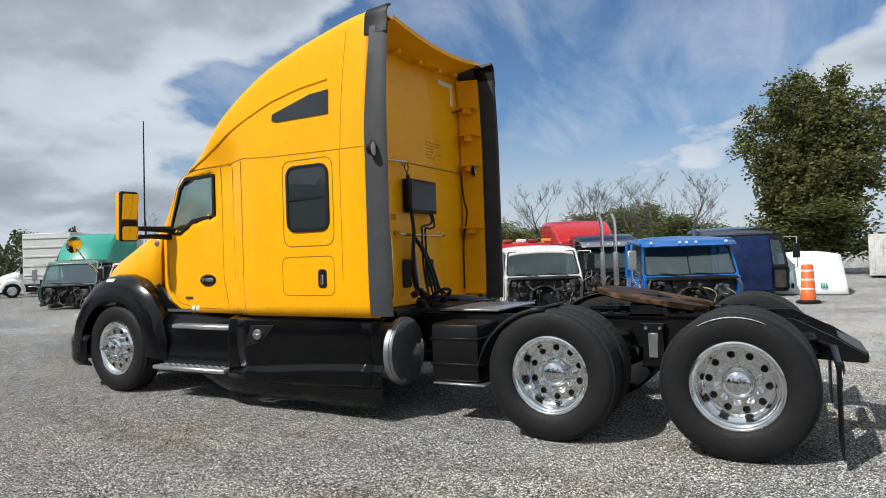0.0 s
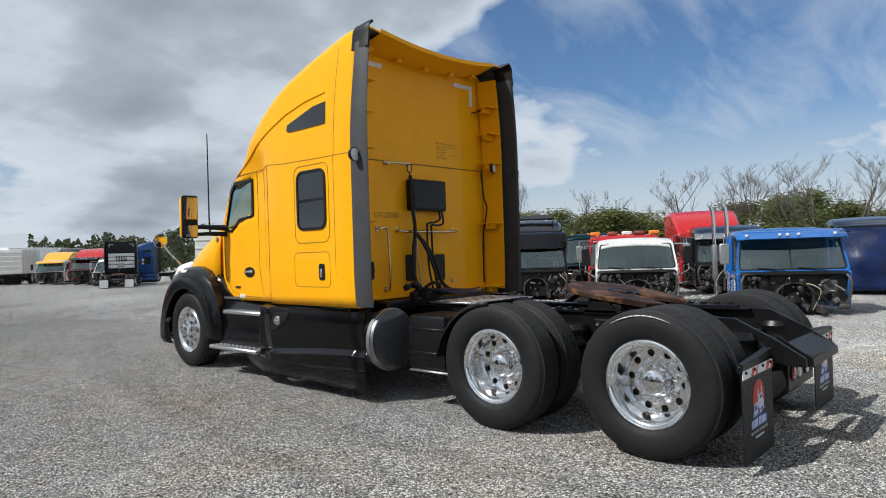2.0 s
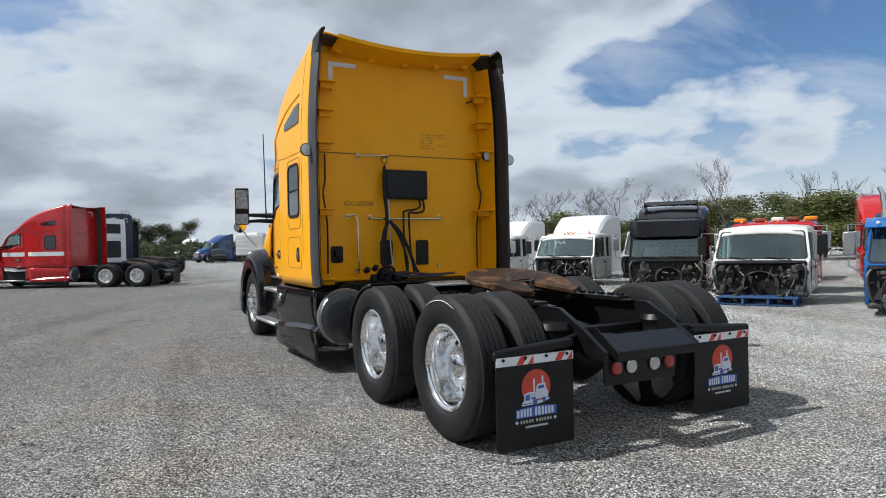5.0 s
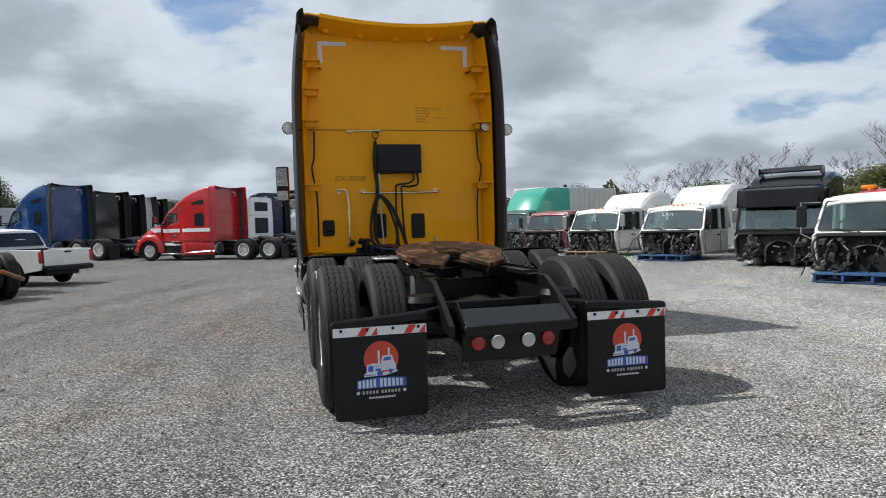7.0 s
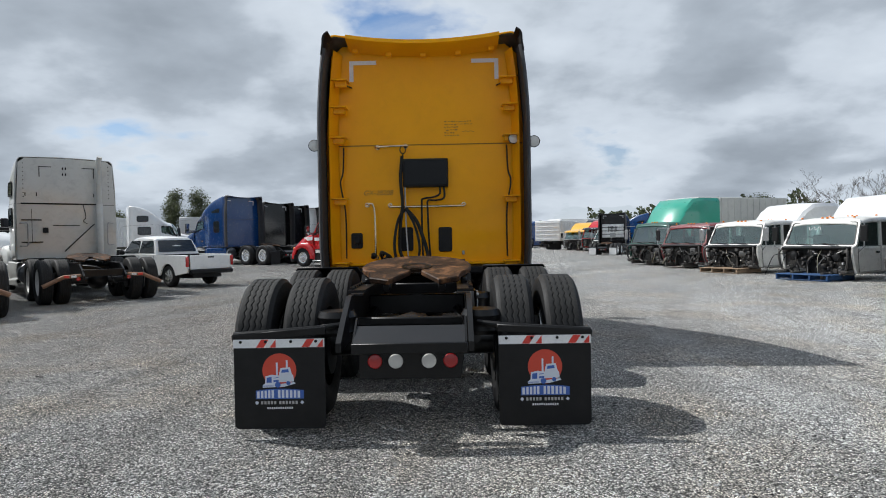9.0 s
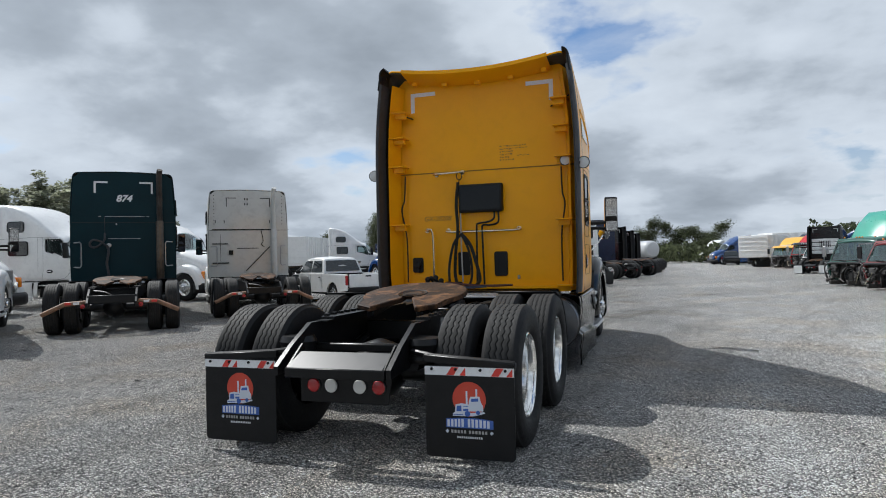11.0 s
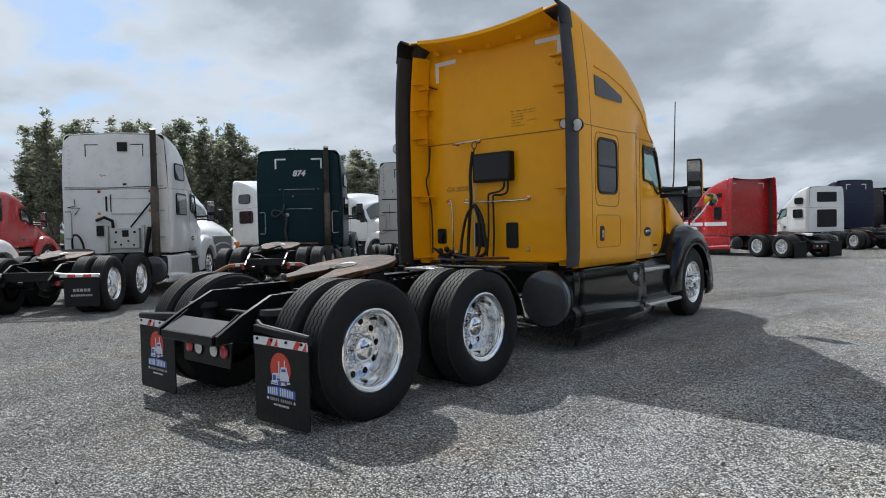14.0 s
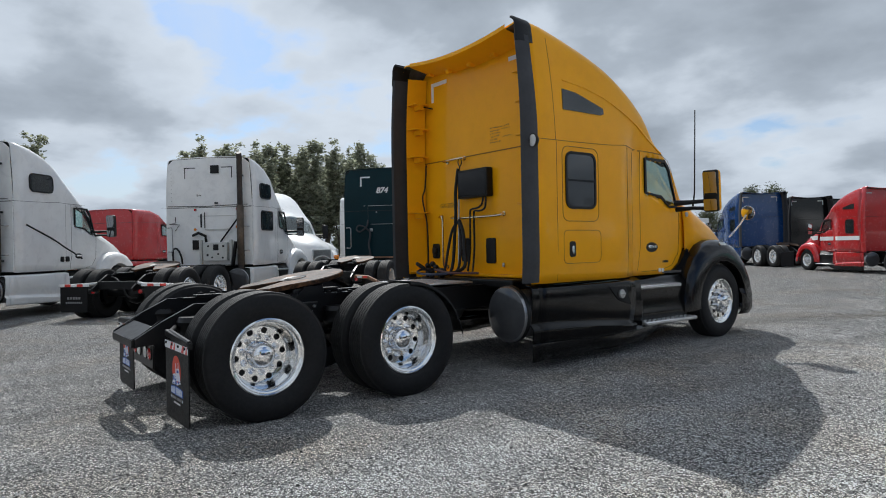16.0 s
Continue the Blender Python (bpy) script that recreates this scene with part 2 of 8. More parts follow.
def part_raw(name, bm, mat, parent=None, label="", smooth=True, m=None):
    if smooth:
        for f in bm.faces:
            f.smooth = True
        for e in bm.edges:
            if len(e.link_faces) == 2 and e.calc_face_angle(0) > 0.62:
                e.smooth = False
    me = bpy.data.meshes.new(name)
    bm.to_mesh(me)
    bm.free()
    me.materials.append(mat)
    return link_part(name, me, parent, label, m)


def link_part(name, me, parent=None, label="", m=None):
    ob = new(name, me)
    if parent is not None:
        ob.parent = parent
    if m is not None:
        ob.matrix_basis = m
    if label:
        ob["label"] = label
    return ob


def thing(name, m, label, category, group="", kind=""):
    ob = new(name)
    ob.empty_display_size = 0.3
    ob.matrix_basis = m
    return tagged(ob, label, category, group, kind)


def B():
    return bmesh.new()


def box(bm, c, s, bev=0.0, rot=None, seg=1):
    m = Matrix.Translation(c)
    if rot:
        m = m @ Euler([radians(a) for a in rot]).to_matrix().to_4x4()
    r = bmesh.ops.create_cube(bm, size=1.0, matrix=m @ Matrix.Diagonal((*s, 1)))
    if bev:
        es = list({e for v in r["verts"] for e in v.link_edges})
        bmesh.ops.bevel(bm, geom=es, offset=bev, segments=seg, affect="EDGES", profile=0.5)
    return bm


def axis_matrix(p0, p1):
    p0, p1 = Vector(p0), Vector(p1)
    d = p1 - p0
    return Matrix.Translation(p0) @ d.to_track_quat("Z", "Y").to_matrix().to_4x4(), d.length


def cyl(bm, p0, p1, r0, r1=None, seg=16, caps=True):
    m, h = axis_matrix(p0, p1)
    lathe(bm, [(r0, 0), (r0 if r1 is None else r1, h)], m, seg, caps)
    return bm


def lathe(bm, prof, m, seg=32, caps=False, wave=None):
    """Turns a profile of (radius, height) round the local z axis of m. wave(i, k) shifts the height of point i at step k."""
    rings = []
    for i, (r, h) in enumerate(prof):
        ring = []
        for k in range(seg):
            a = 2 * math.pi * k / seg
            hh = h + (wave(i, k) if wave else 0.0)
            ring.append(bm.verts.new(m @ Vector((r * math.cos(a), r * math.sin(a), hh))))
        rings.append(ring)
    for r0, r1 in zip(rings, rings[1:]):
        for k in range(seg):
            bm.faces.new((r0[k], r0[(k + 1) % seg], r1[(k + 1) % seg], r1[k]))
    if caps:
        bm.faces.new(rings[0][::-1])
        bm.faces.new(rings[-1])
    return bm


def tube(bm, pts, r, seg=8, caps=True):
    pts = [Vector(p) for p in pts]
    rings, up = [], None
    for i, p in enumerate(pts):
        d = (pts[min(i + 1, len(pts) - 1)] - pts[max(i - 1, 0)]).normalized()
        if up is None:
            up = d.orthogonal().normalized()
        up = (up - d * up.dot(d)).normalized()
        side = d.cross(up)
        rr = r[i] if isinstance(r, (list, tuple)) else r
        rings.append([bm.verts.new(p + (up * math.cos(2 * math.pi * k / seg) + side * math.sin(2 * math.pi * k / seg)) * rr) for k in range(seg)])
    for a, b in zip(rings, rings[1:]):
        for k in range(seg):
            bm.faces.new((a[k], a[(k + 1) % seg], b[(k + 1) % seg], b[k]))
    if caps and seg > 2:
        bm.faces.new(rings[0][::-1])
        bm.faces.new(rings[-1])
    return bm


def curve_pts(pts, n=6):
    """A smooth line through the points."""
    pts = [Vector(p) for p in pts]
    out = []
    for i in range(len(pts) - 1):
        a, b, c, d = pts[max(i - 1, 0)], pts[i], pts[i + 1], pts[min(i + 2, len(pts) - 1)]
        for k in range(n):
            u = k / n
            out.append(0.5 * (2 * b + (c - a) * u + (2 * a - 5 * b + 4 * c - d) * u * u + (3 * b - a - 3 * c + d) * u ** 3))
    return out + [pts[-1]]


def prism(bm, poly, m, depth, bev=0.0):
    """Extrudes a polygon of local (x, y) by depth along local z."""
    vs = [bm.verts.new(m @ Vector((x, y, 0))) for x, y in poly]
    f = bm.faces.new(vs)
    up = [bm.verts.new(m @ Vector((x, y, depth))) for x, y in poly]
    g = bm.faces.new(up)
    n = len(vs)
    for i in range(n):
        bm.faces.new((vs[i], vs[(i + 1) % n], up[(i + 1) % n], up[i]))
    if bev:
        bmesh.ops.bevel(bm, geom=list({e for q in (f, g) for e in q.edges}), offset=bev, segments=1, affect="EDGES")
    return bm


def round_rect(x0, y0, x1, y1, r, n=4):
    out = []
    for cx, cy, a0 in ((x1 - r, y1 - r, 0), (x0 + r, y1 - r, 90), (x0 + r, y0 + r, 180), (x1 - r, y0 + r, 270)):
        for k in range(n + 1):
            a = radians(a0 + 90 * k / n)
            out.append((cx + r * math.cos(a), cy + r * math.sin(a)))
    return out


def disc_poly(cx, cy, r, n=24):
    return [(cx + r * math.cos(2 * math.pi * k / n), cy + r * math.sin(2 * math.pi * k / n)) for k in range(n)]


def strip(bm, rings, closed=False):
    """Faces between equally long rows of points."""
    rows = [[bm.verts.new(p) for p in r] for r in rings]
    for a, b in zip(rows, rows[1:]):
        n = len(a)
        for k in range(n if closed else n - 1):
            bm.faces.new((a[k], a[(k + 1) % n], b[(k + 1) % n], b[k]))
    return rows


def lerp_table(table, x):
    if x <= table[0][0]:
        return table[0][1]
    for (x0, y0), (x1, y1) in zip(table, table[1:]):
        if x <= x1:
            return y0 + (y1 - y0) * (x - x0) / (x1 - x0)
    return table[-1][1]


def smooth_table(table, x):
    """As lerp_table, rounded by averaging over a short stretch."""
    return sum(lerp_table(table, x + d) for d in (-0.12, -0.06, 0.0, 0.06, 0.12)) / 5


def text_part(name, words, size, mat, parent, m, depth=0.002, slant=0.0, bold=0.0):
    cu = bpy.data.curves.new(name, "FONT")
    cu.body, cu.size, cu.extrude, cu.align_x, cu.align_y = words, size, depth, "CENTER", "CENTER"
    cu.shear, cu.offset = slant, bold
    tmp = bpy.data.objects.new(name, cu)
    scene.collection.objects.link(tmp)
    me = bpy.data.meshes.new_from_object(tmp.evaluated_get(bpy.context.evaluated_depsgraph_get()))
    bpy.data.objects.remove(tmp)
    me.materials.clear()
    me.materials.append(mat)
    return link_part(name, me, parent, "", m)


# ---- ground ----
def gravel_material():
    m = bpy.data.materials.new("crushed_gravel")
    m.use_nodes = True
    t = m.node_tree
    b = t.nodes["Principled BSDF"]
    co = t.nodes.new("ShaderNodeTexCoord")
    v = N(t, "ShaderNodeTexVoronoi", Scale=100.0, Randomness=1.0)
    t.links.new(co.outputs["Object"], v.inputs["Vector"])
    v2 = N(t, "ShaderNodeTexVoronoi", Scale=210.0, Randomness=1.0)
    t.links.new(co.outputs["Object"], v2.inputs["Vector"])
    sepc = t.nodes.new("ShaderNodeSeparateColor")
    t.links.new(v.outputs["Color"], sepc.inputs[0])
    stones = ramp(t, sepc.outputs[0], [(0.0, (0.10, 0.10, 0.10)), (0.40, (0.24, 0.24, 0.238)), (0.75, (0.40, 0.398, 0.392)), (1.0, (0.66, 0.655, 0.64))])
    sep2 = t.nodes.new("ShaderNodeSeparateColor")
    t.links.new(v2.outputs["Color"], sep2.inputs[0])
    fines = ramp(t, sep2.outputs[0], [(0.0, (0.10, 0.099, 0.097)), (1.0, (0.58, 0.576, 0.566))])
    n1 = N(t, "ShaderNodeTexNoise", Scale=0.35, Detail=6.0, Roughness=0.6, Distortion=0.4)
    t.links.new(co.outputs["Object"], n1.inputs["Vector"])
    n2 = N(t, "ShaderNodeTexNoise", Scale=2.4, Detail=7.0, Roughness=0.65)
    t.links.new(co.outputs["Object"], n2.inputs["Vector"])
    col = mixc(t, ramp(t, n2.outputs[0], [(0.45, 0.0), (0.72, 0.34)]), stones, fines)
    # shade in the gaps between stones is put into the colour
    gap_shade = ramp(t, v.outputs["Distance"], [(0.40, 2.72), (0.60, 0.42)])
    col = mixc(t, 1.0, col, gap_shade, "MULTIPLY")
    # larger stones among the small, shade painted in round their edges
    v3 = N(t, "ShaderNodeTexVoronoi", Scale=38.0, Randomness=1.0)
    t.links.new(co.outputs["Object"], v3.inputs["Vector"])
    col = mixc(t, 1.0, col, ramp(t, v3.outputs["Distance"], [(0.34, 1.16), (0.62, 0.66)]), "MULTIPLY")
    # hollows and crusts a hand wide
    n5 = N(t, "ShaderNodeTexNoise", Scale=4.0, Detail=9.0, Roughness=0.74, Distortion=0.3)
    t.links.new(co.outputs["Object"], n5.inputs["Vector"])
    col = mixc(t, 1.0, col, ramp(t, n5.outputs[0], [(0.33, 0.76), (0.50, 1.0), (0.68, 1.22)]), "MULTIPLY")
    # damp and dusty patches, long wheel tracks along the lane
    # the tracks bow gently round the lorry: streaks along wide arcs
    sx = t.nodes.new("ShaderNodeSeparateXYZ")
    t.links.new(co.outputs["Object"], sx.inputs[0])
    off_x = math_node(t, "SUBTRACT", 26.0, sx.outputs[0])
    arc = math_node(t, "ARCTAN2", sx.outputs[1], off_x)
    far = math_node(t, "SQRT", math_node(t, "ADD", math_node(t, "MULTIPLY", off_x, off_x), math_node(t, "MULTIPLY", sx.outputs[1], sx.outputs[1])))
    bend = t.nodes.new("ShaderNodeCombineXYZ")
    t.links.new(far, bend.inputs[0])
    t.links.new(math_node(t, "MULTIPLY", arc, 1.6), bend.inputs[1])
    n3 = N(t, "ShaderNodeTexNoise", Scale=1.0, Detail=6.0, Roughness=0.62, Distortion=0.35)
    t.links.new(bend.outputs[0], n3.inputs["Vector"])
    col = mixc(t, ramp(t, n1.outputs[0], [(0.42, 0.0), (0.66, 0.6)]), col, (1.30, 1.28, 1.25), "MULTIPLY")
    col = mixc(t, ramp(t, n3.outputs[0], [(0.48, 0.0), (0.70, 0.8)]), col, (0.66, 0.635, 0.60), "MULTIPLY")
    col = mixc(t, ramp(t, n3.outputs[0], [(0.30, 0.8), (0.44, 0.0)]), col, (1.26, 1.25, 1.22), "MULTIPLY")
    n4 = N(t, "ShaderNodeTexNoise", Scale=0.8, Detail=4.0, Distortion=0.3)
    t.links.new(co.outputs["Object"], n4.inputs["Vector"])
    col = mixc(t, ramp(t, n4.outputs[0], [(0.47, 0.0), (0.68, 0.85)]), col, (1.0, 0.92, 0.82), "MULTIPLY")
    # the gravel is paler to the right of the lorry, less so behind it
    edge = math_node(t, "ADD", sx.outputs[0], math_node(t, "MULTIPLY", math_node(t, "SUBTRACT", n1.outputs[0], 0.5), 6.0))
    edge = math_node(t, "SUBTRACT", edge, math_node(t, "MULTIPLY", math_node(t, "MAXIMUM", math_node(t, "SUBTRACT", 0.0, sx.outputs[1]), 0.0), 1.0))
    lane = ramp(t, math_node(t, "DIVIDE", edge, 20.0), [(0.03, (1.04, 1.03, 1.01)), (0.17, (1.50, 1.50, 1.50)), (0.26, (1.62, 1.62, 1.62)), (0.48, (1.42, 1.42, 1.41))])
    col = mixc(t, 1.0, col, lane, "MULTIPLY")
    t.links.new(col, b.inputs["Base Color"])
    b.inputs["Roughness"].default_value = 0.8
    b.inputs["Diffuse Roughness"].default_value = 0.6
    b.inputs["Specular IOR Level"].default_value = 0.15
    h = math_node(t, "ADD", math_node(t, "MULTIPLY", v.outputs["Distance"], -1.0), math_node(t, "ADD", math_node(t, "MULTIPLY", v2.outputs["Distance"], -0.5), math_node(t, "MULTIPLY", v3.outputs["Distance"], -1.3)))
    h = math_node(t, "ADD", h, math_node(t, "ADD", math_node(t, "MULTIPLY", n2.outputs[0], 0.6), math_node(t, "MULTIPLY", n5.outputs[0], 0.8)))
    bp = t.nodes.new("ShaderNodeBump")
    bp.inputs["Strength"].default_value = 1.0
    bp.inputs["Distance"].default_value = 0.030
    t.links.new(h, bp.inputs["Height"])
    t.links.new(bp.outputs[0], b.inputs["Normal"])
    return m


GRAVEL = gravel_material()


def build_ground():
    """One sheet: fine and slightly uneven near the lorry, coarse towards the horizon."""
    xs = sorted({*np.round(np.arange(-14, 14.01, 0.5), 2), *[s * v for s in (-1, 1) for v in (17, 21, 27, 36, 50, 75, 120, 250, 600, 1500)]})
    ys = sorted({*np.round(np.arange(-10, 16.01, 0.5), 2), *[-v for v in (13, 18, 26, 40, 70, 140, 300, 700, 1500)], *[19, 23, 28, 34, 42, 52, 66, 90, 140, 260, 600, 1500]})
    bm = B()
    strip(bm, [[Vector((x, y, 0.018 * (noise.noise(Vector((x * 0.35, y * 0.35, 0)))) - 0.012 if abs(x) < 15 and -10 < y < 17 else -0.012)) for x in xs] for y in ys])
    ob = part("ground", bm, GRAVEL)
    tagged(ob, "grey crushed gravel yard with dusty wheel tracks", "ground", kind="structure")


build_ground()


# ---- wheels ----
def tyre_mesh(width, seg=96, radius=0.505, plain=False):
    """A lorry tyre on its side, the outer face at height 0, with zigzag grooves in the tread."""
    bm = B()
    w = width
    prof = [(0.292, -0.05), (0.305, -0.030), (0.322, -0.014), (0.345, -0.003), (0.40, 0.004), (0.43, 0.003), (0.462, -0.004), (0.478, -0.010), (0.487, -0.020), (0.497, -0.032)]
    ribs = 5
    inner = w - 0.064
    grooves = set()
    for i in range(ribs):
        a = -0.032 - inner * i / ribs
        b_ = -0.032 - inner * (i + 1) / ribs
        if i:
            prof.append((radius, a - 0.005))
        else:
            prof.append((radius, a - 0.004))
        prof.append((radius + 0.002, (a + b_) / 2))
        if i < ribs - 1:
            prof.append((radius, b_ + 0.005))
            prof.append((radius - 0.006, b_ + 0.0022))
            prof.append((radius - 0.006, b_ - 0.0022))
            grooves.update((len(prof) - 3, len(prof) - 2, len(prof) - 1, len(prof)))
        else:
            prof.append((radius, b_ + 0.004))
    prof += [(0.497, -w + 0.032), (0.487, -w + 0.020), (0.478, -w + 0.01), (0.43, -w), (0.345, -w), (0.292, -w + 0.02)]
    if plain:
        prof = [(0.292, -0.05), (0.322, -0.014), (0.36, 0.001), (0.43, 0.003), (0.48, -0.012), (0.498, -0.034), (radius, -0.05), (radius, -w / 2), (radius, -w + 0.05), (0.48, -w + 0.01), (0.36, -w), (0.292, -w + 0.03)]
        grooves = set()
    lathe(bm, prof, Matrix(), seg, False, lambda i, k: (0.0065 if k % 2 else -0.0065) if i in grooves else 0.0)
    bmesh.ops.recalc_face_normals(bm, faces=bm.faces)
    for f in bm.faces:
        f.smooth = True
    for e in bm.edges:
        if len(e.link_faces) == 2 and e.calc_face_angle(0) > 0.5:
            e.smooth = False
    for f in bm.faces:
        if min(math.hypot(v.co.x, v.co.y) for v in f.verts) > 0.4965:
            f.material_index = 1
    me = bpy.data.meshes.new("tyre")
    bm.to_mesh(me)
    bm.free()
    me.materials.append(RUBBER)
    me.materials.append(TREAD)
    return me


def flat_ring(bm, r_out, r_in, z, holes, hole_r, hole_at, n=40):
    """A flat disc with a centre opening and a ring of round hand holes."""
    edges = []

    def loop(cx, cy, r, k):
        vs = [bm.verts.new((cx + r * math.cos(2 * math.pi * i / k), cy + r * math.sin(2 * math.pi * i / k), z)) for i in range(k)]
        return [bm.edges.new((vs[i], vs[(i + 1) % k])) for i in range(k)]
    edges += loop(0, 0, r_out, n)
    edges += loop(0, 0, r_in, 24)
    for i in range(holes):
        a = 2 * math.pi * (i + 0.5) / holes
        edges += loop(hole_at * math.cos(a), hole_at * math.sin(a), hole_r, 12)
    r = bmesh.ops.triangle_fill(bm, use_beauty=True, use_dissolve=False, edges=edges)
    faces = [g for g in r["geom"] if isinstance(g, bmesh.types.BMFace)]
    return faces


def rim_meshes(deep, mat, fine=1.0):
    """rim, nut ring and hub cap, outer side up. deep: outer rear wheel, dished in; else front wheel, dished out."""
    bm = B()
    zf = -0.186 if deep else -0.02
    prof = [(0.296, -0.035), (0.306, -0.012), (0.303, 0.000), (0.292, 0.004), (0.284, 0.000), (0.278, -0.010), (0.270, -0.016), (0.262, -0.018), (0.257, -0.026), (0.254, -0.070), (0.249, -0.125), (0.240, zf + 0.020), (0.228, zf + 0.004), (0.226, zf)] if deep else [(0.300, -0.035), (0.312, -0.012), (0.306, 0.000), (0.296, -0.004), (0.288, -0.022), (0.272, -0.034), (0.262, -0.042), (0.252, -0.030), (0.240, zf)]
    lathe(bm, prof, Matrix(), int(64 * fine))
    ro, ra, rh = (0.226, 0.194, 0.026) if deep else (0.240, 0.205, 0.028)
    flat_ring(bm, ro, 0.110, zf, 10, rh, ra, 40 if fine == 1 else 28)
    for i in range(10):
        a = 2 * math.pi * (i + 0.5) / 10
        lathe(bm, [(rh, zf), (rh - 0.002, zf - 0.03)], Matrix.Translation((ra * math.cos(a), ra * math.sin(a), 0)), 12 if fine == 1 else 6)
    lathe(bm, [(0.300, -0.035), (0.275, -0.12), (0.265, -0.24)], Matrix(), int(48 * fine))
    bmesh.ops.remove_doubles(bm, verts=bm.verts, dist=0.0005)
    rim = finish_mesh("rim", bm, mat)
    bm, one = B(), B()
    for i in range(11):
        a = 2 * math.pi * i / 10
        m = Matrix.Translation((0.143 * math.cos(a), 0.143 * math.sin(a), zf)) if i < 10 else Matrix()
        joined, bm = bm, (bm if i < 10 else one)
        if deep:
            lathe(bm, [(0.026, 0), (0.026, 0.006), (0.020, 0.009), (0.019, 0.030), (0.013, 0.036), (0.009, 0.038), (0.008, 0.050), (0.002, 0.051)], m, 10 if fine == 1 else 5, True)
        else:
            lathe(bm, [(0.023, 0), (0.023, 0.014), (0.018, 0.018), (0.017, 0.062), (0.006, 0.075)], m, 10 if fine == 1 else 5, True)
    nuts = (finish_mesh("wheel_nuts", joined, CHROME), finish_mesh("wheel_nut", one, CHROME))
    bm = B()
    if deep:
        lathe(bm, [(0.108, zf), (0.106, zf + 0.010), (0.101, zf + 0.014), (0.100, zf + 0.075), (0.098, zf + 0.086), (0.088, zf + 0.100), (0.066, zf + 0.113), (0.036, zf + 0.121), (0.004, zf + 0.124)], Matrix(), int(44 * fine), True)
    else:
        lathe(bm, [(0.118, zf), (0.114, zf + 0.035), (0.092, zf + 0.05), (0.080, zf + 0.085), (0.05, zf + 0.098), (0.008, zf + 0.102)], Matrix(), int(36 * fine), True)
    cap = finish_mesh("hub_cap", bm, CHROME)
    return rim, nuts, cap, zf


def finish_mesh(name, bm, mat):
    bmesh.ops.recalc_face_normals(bm, faces=bm.faces)
    for f in bm.faces:
        f.smooth = True
    for e in bm.edges:
        if len(e.link_faces) == 2 and e.calc_face_angle(0) > 0.55:
            e.smooth = False
    me = bpy.data.meshes.new(name)
    bm.to_mesh(me)
    bm.free()
    me.materials.append(mat)
    return me


TYRE_REAR = tyre_mesh(0.265)
TYRE_FRONT = tyre_mesh(0.285)
RIM_DEEP = rim_meshes(True, ALLOY)
RIM_FLAT = rim_meshes(False, ALLOY)
STEEL_WHITE = material("white_steel_wheel", (0.55, 0.54, 0.52), rough=0.45, vary=0.15, scale=9, dirt=(0.2, 0.16, 0.12), dirt_amount=0.6)
RIM_DULL = rim_meshes(True, STEEL_WHITE, 0.45)
# lighter shapes for the lorries that stand further off
RIM_DEEP_FAR = rim_meshes(True, ALLOY, 0.45)
RIM_FLAT_FAR = rim_meshes(False, ALLOY, 0.45)
TYRE_MID = tyre_mesh(0.265, 44)
TYRE_REAR_FAR = tyre_mesh(0.265, 32, plain=True)
TYRE_FRONT_FAR = tyre_mesh(0.285, 32, plain=True)
TREADED = [False]


def wheel(parent, side, y, x_face, rim=None, tyre=None, z=0.492, spin=0.0, name="wheel", nuts_each=False):
    """side: -1 left, 1 right; x_face: the distance of the tyre's outer face from the middle."""
    if not nuts_each:
        front = tyre is TYRE_FRONT
        tyre = TYRE_FRONT_FAR if front else (TYRE_MID if TREADED[0] else TYRE_REAR_FAR)
        rim = RIM_DEEP_FAR if rim is RIM_DEEP else (RIM_FLAT_FAR if rim is RIM_FLAT else rim)
    m = Matrix.Translation((side * x_face, y, z)) @ Euler((0, radians(90 * side), 0)).to_matrix().to_4x4() @ pose(0, 0, 0, 0, 0, spin)
    tyre_ob = link_part(name, tyre or TYRE_REAR, parent, "black radial lorry tyre with zigzag tread", m)
    if rim:
        sink = -0.026 if rim[3] < -0.1 else -0.012
        link_part("rim", rim[0], tyre_ob, "", pose(0, 0, sink))
        link_part("hub_cap", rim[2], tyre_ob, "", pose(0, 0, sink))
        if nuts_each:
            for k in range(10):
                a = 2 * math.pi * k / 10
                link_part("wheel_nut", rim[1][1], tyre_ob, "", pose(0.143 * math.cos(a), 0.143 * math.sin(a), rim[3] + sink))
        else:
            tagged(link_part("wheel_nuts", rim[1][0], tyre_ob, "", pose(0, 0, sink)), kind="stuff")
    return tyre_ob


# ---- the sleeper tractor ----
BLACK_SATIN = material("black_satin_skirt", (0.0035, 0.0035, 0.004), rough=0.16, vary=0.3, scale=3, spec=0.4, dirt=(0.010, 0.0098, 0.0092), dirt_amount=0.4)
STACK_TAN = material("scorched_steel_shield", (0.10, 0.078, 0.058), rough=0.45, metal=0.6, vary=0.5, scale=3, dirt=(0.03, 0.025, 0.02), dirt_amount=0.7)
PLATE_GLOSS = material("glossy_black_plate", (0.004, 0.0042, 0.0055), rough=0.40, vary=0.2, scale=3, spec=0.5)
TANK_END = material("dark_tank_end", (0.055, 0.056, 0.060), rough=0.14, vary=0.2, scale=5, spec=0.6, dirt=(0.07, 0.07, 0.068), dirt_amount=0.3)
GREY_WHITE = paint("dusty_white_paint", (0.55, 0.55, 0.52), 0.45, 0.5)
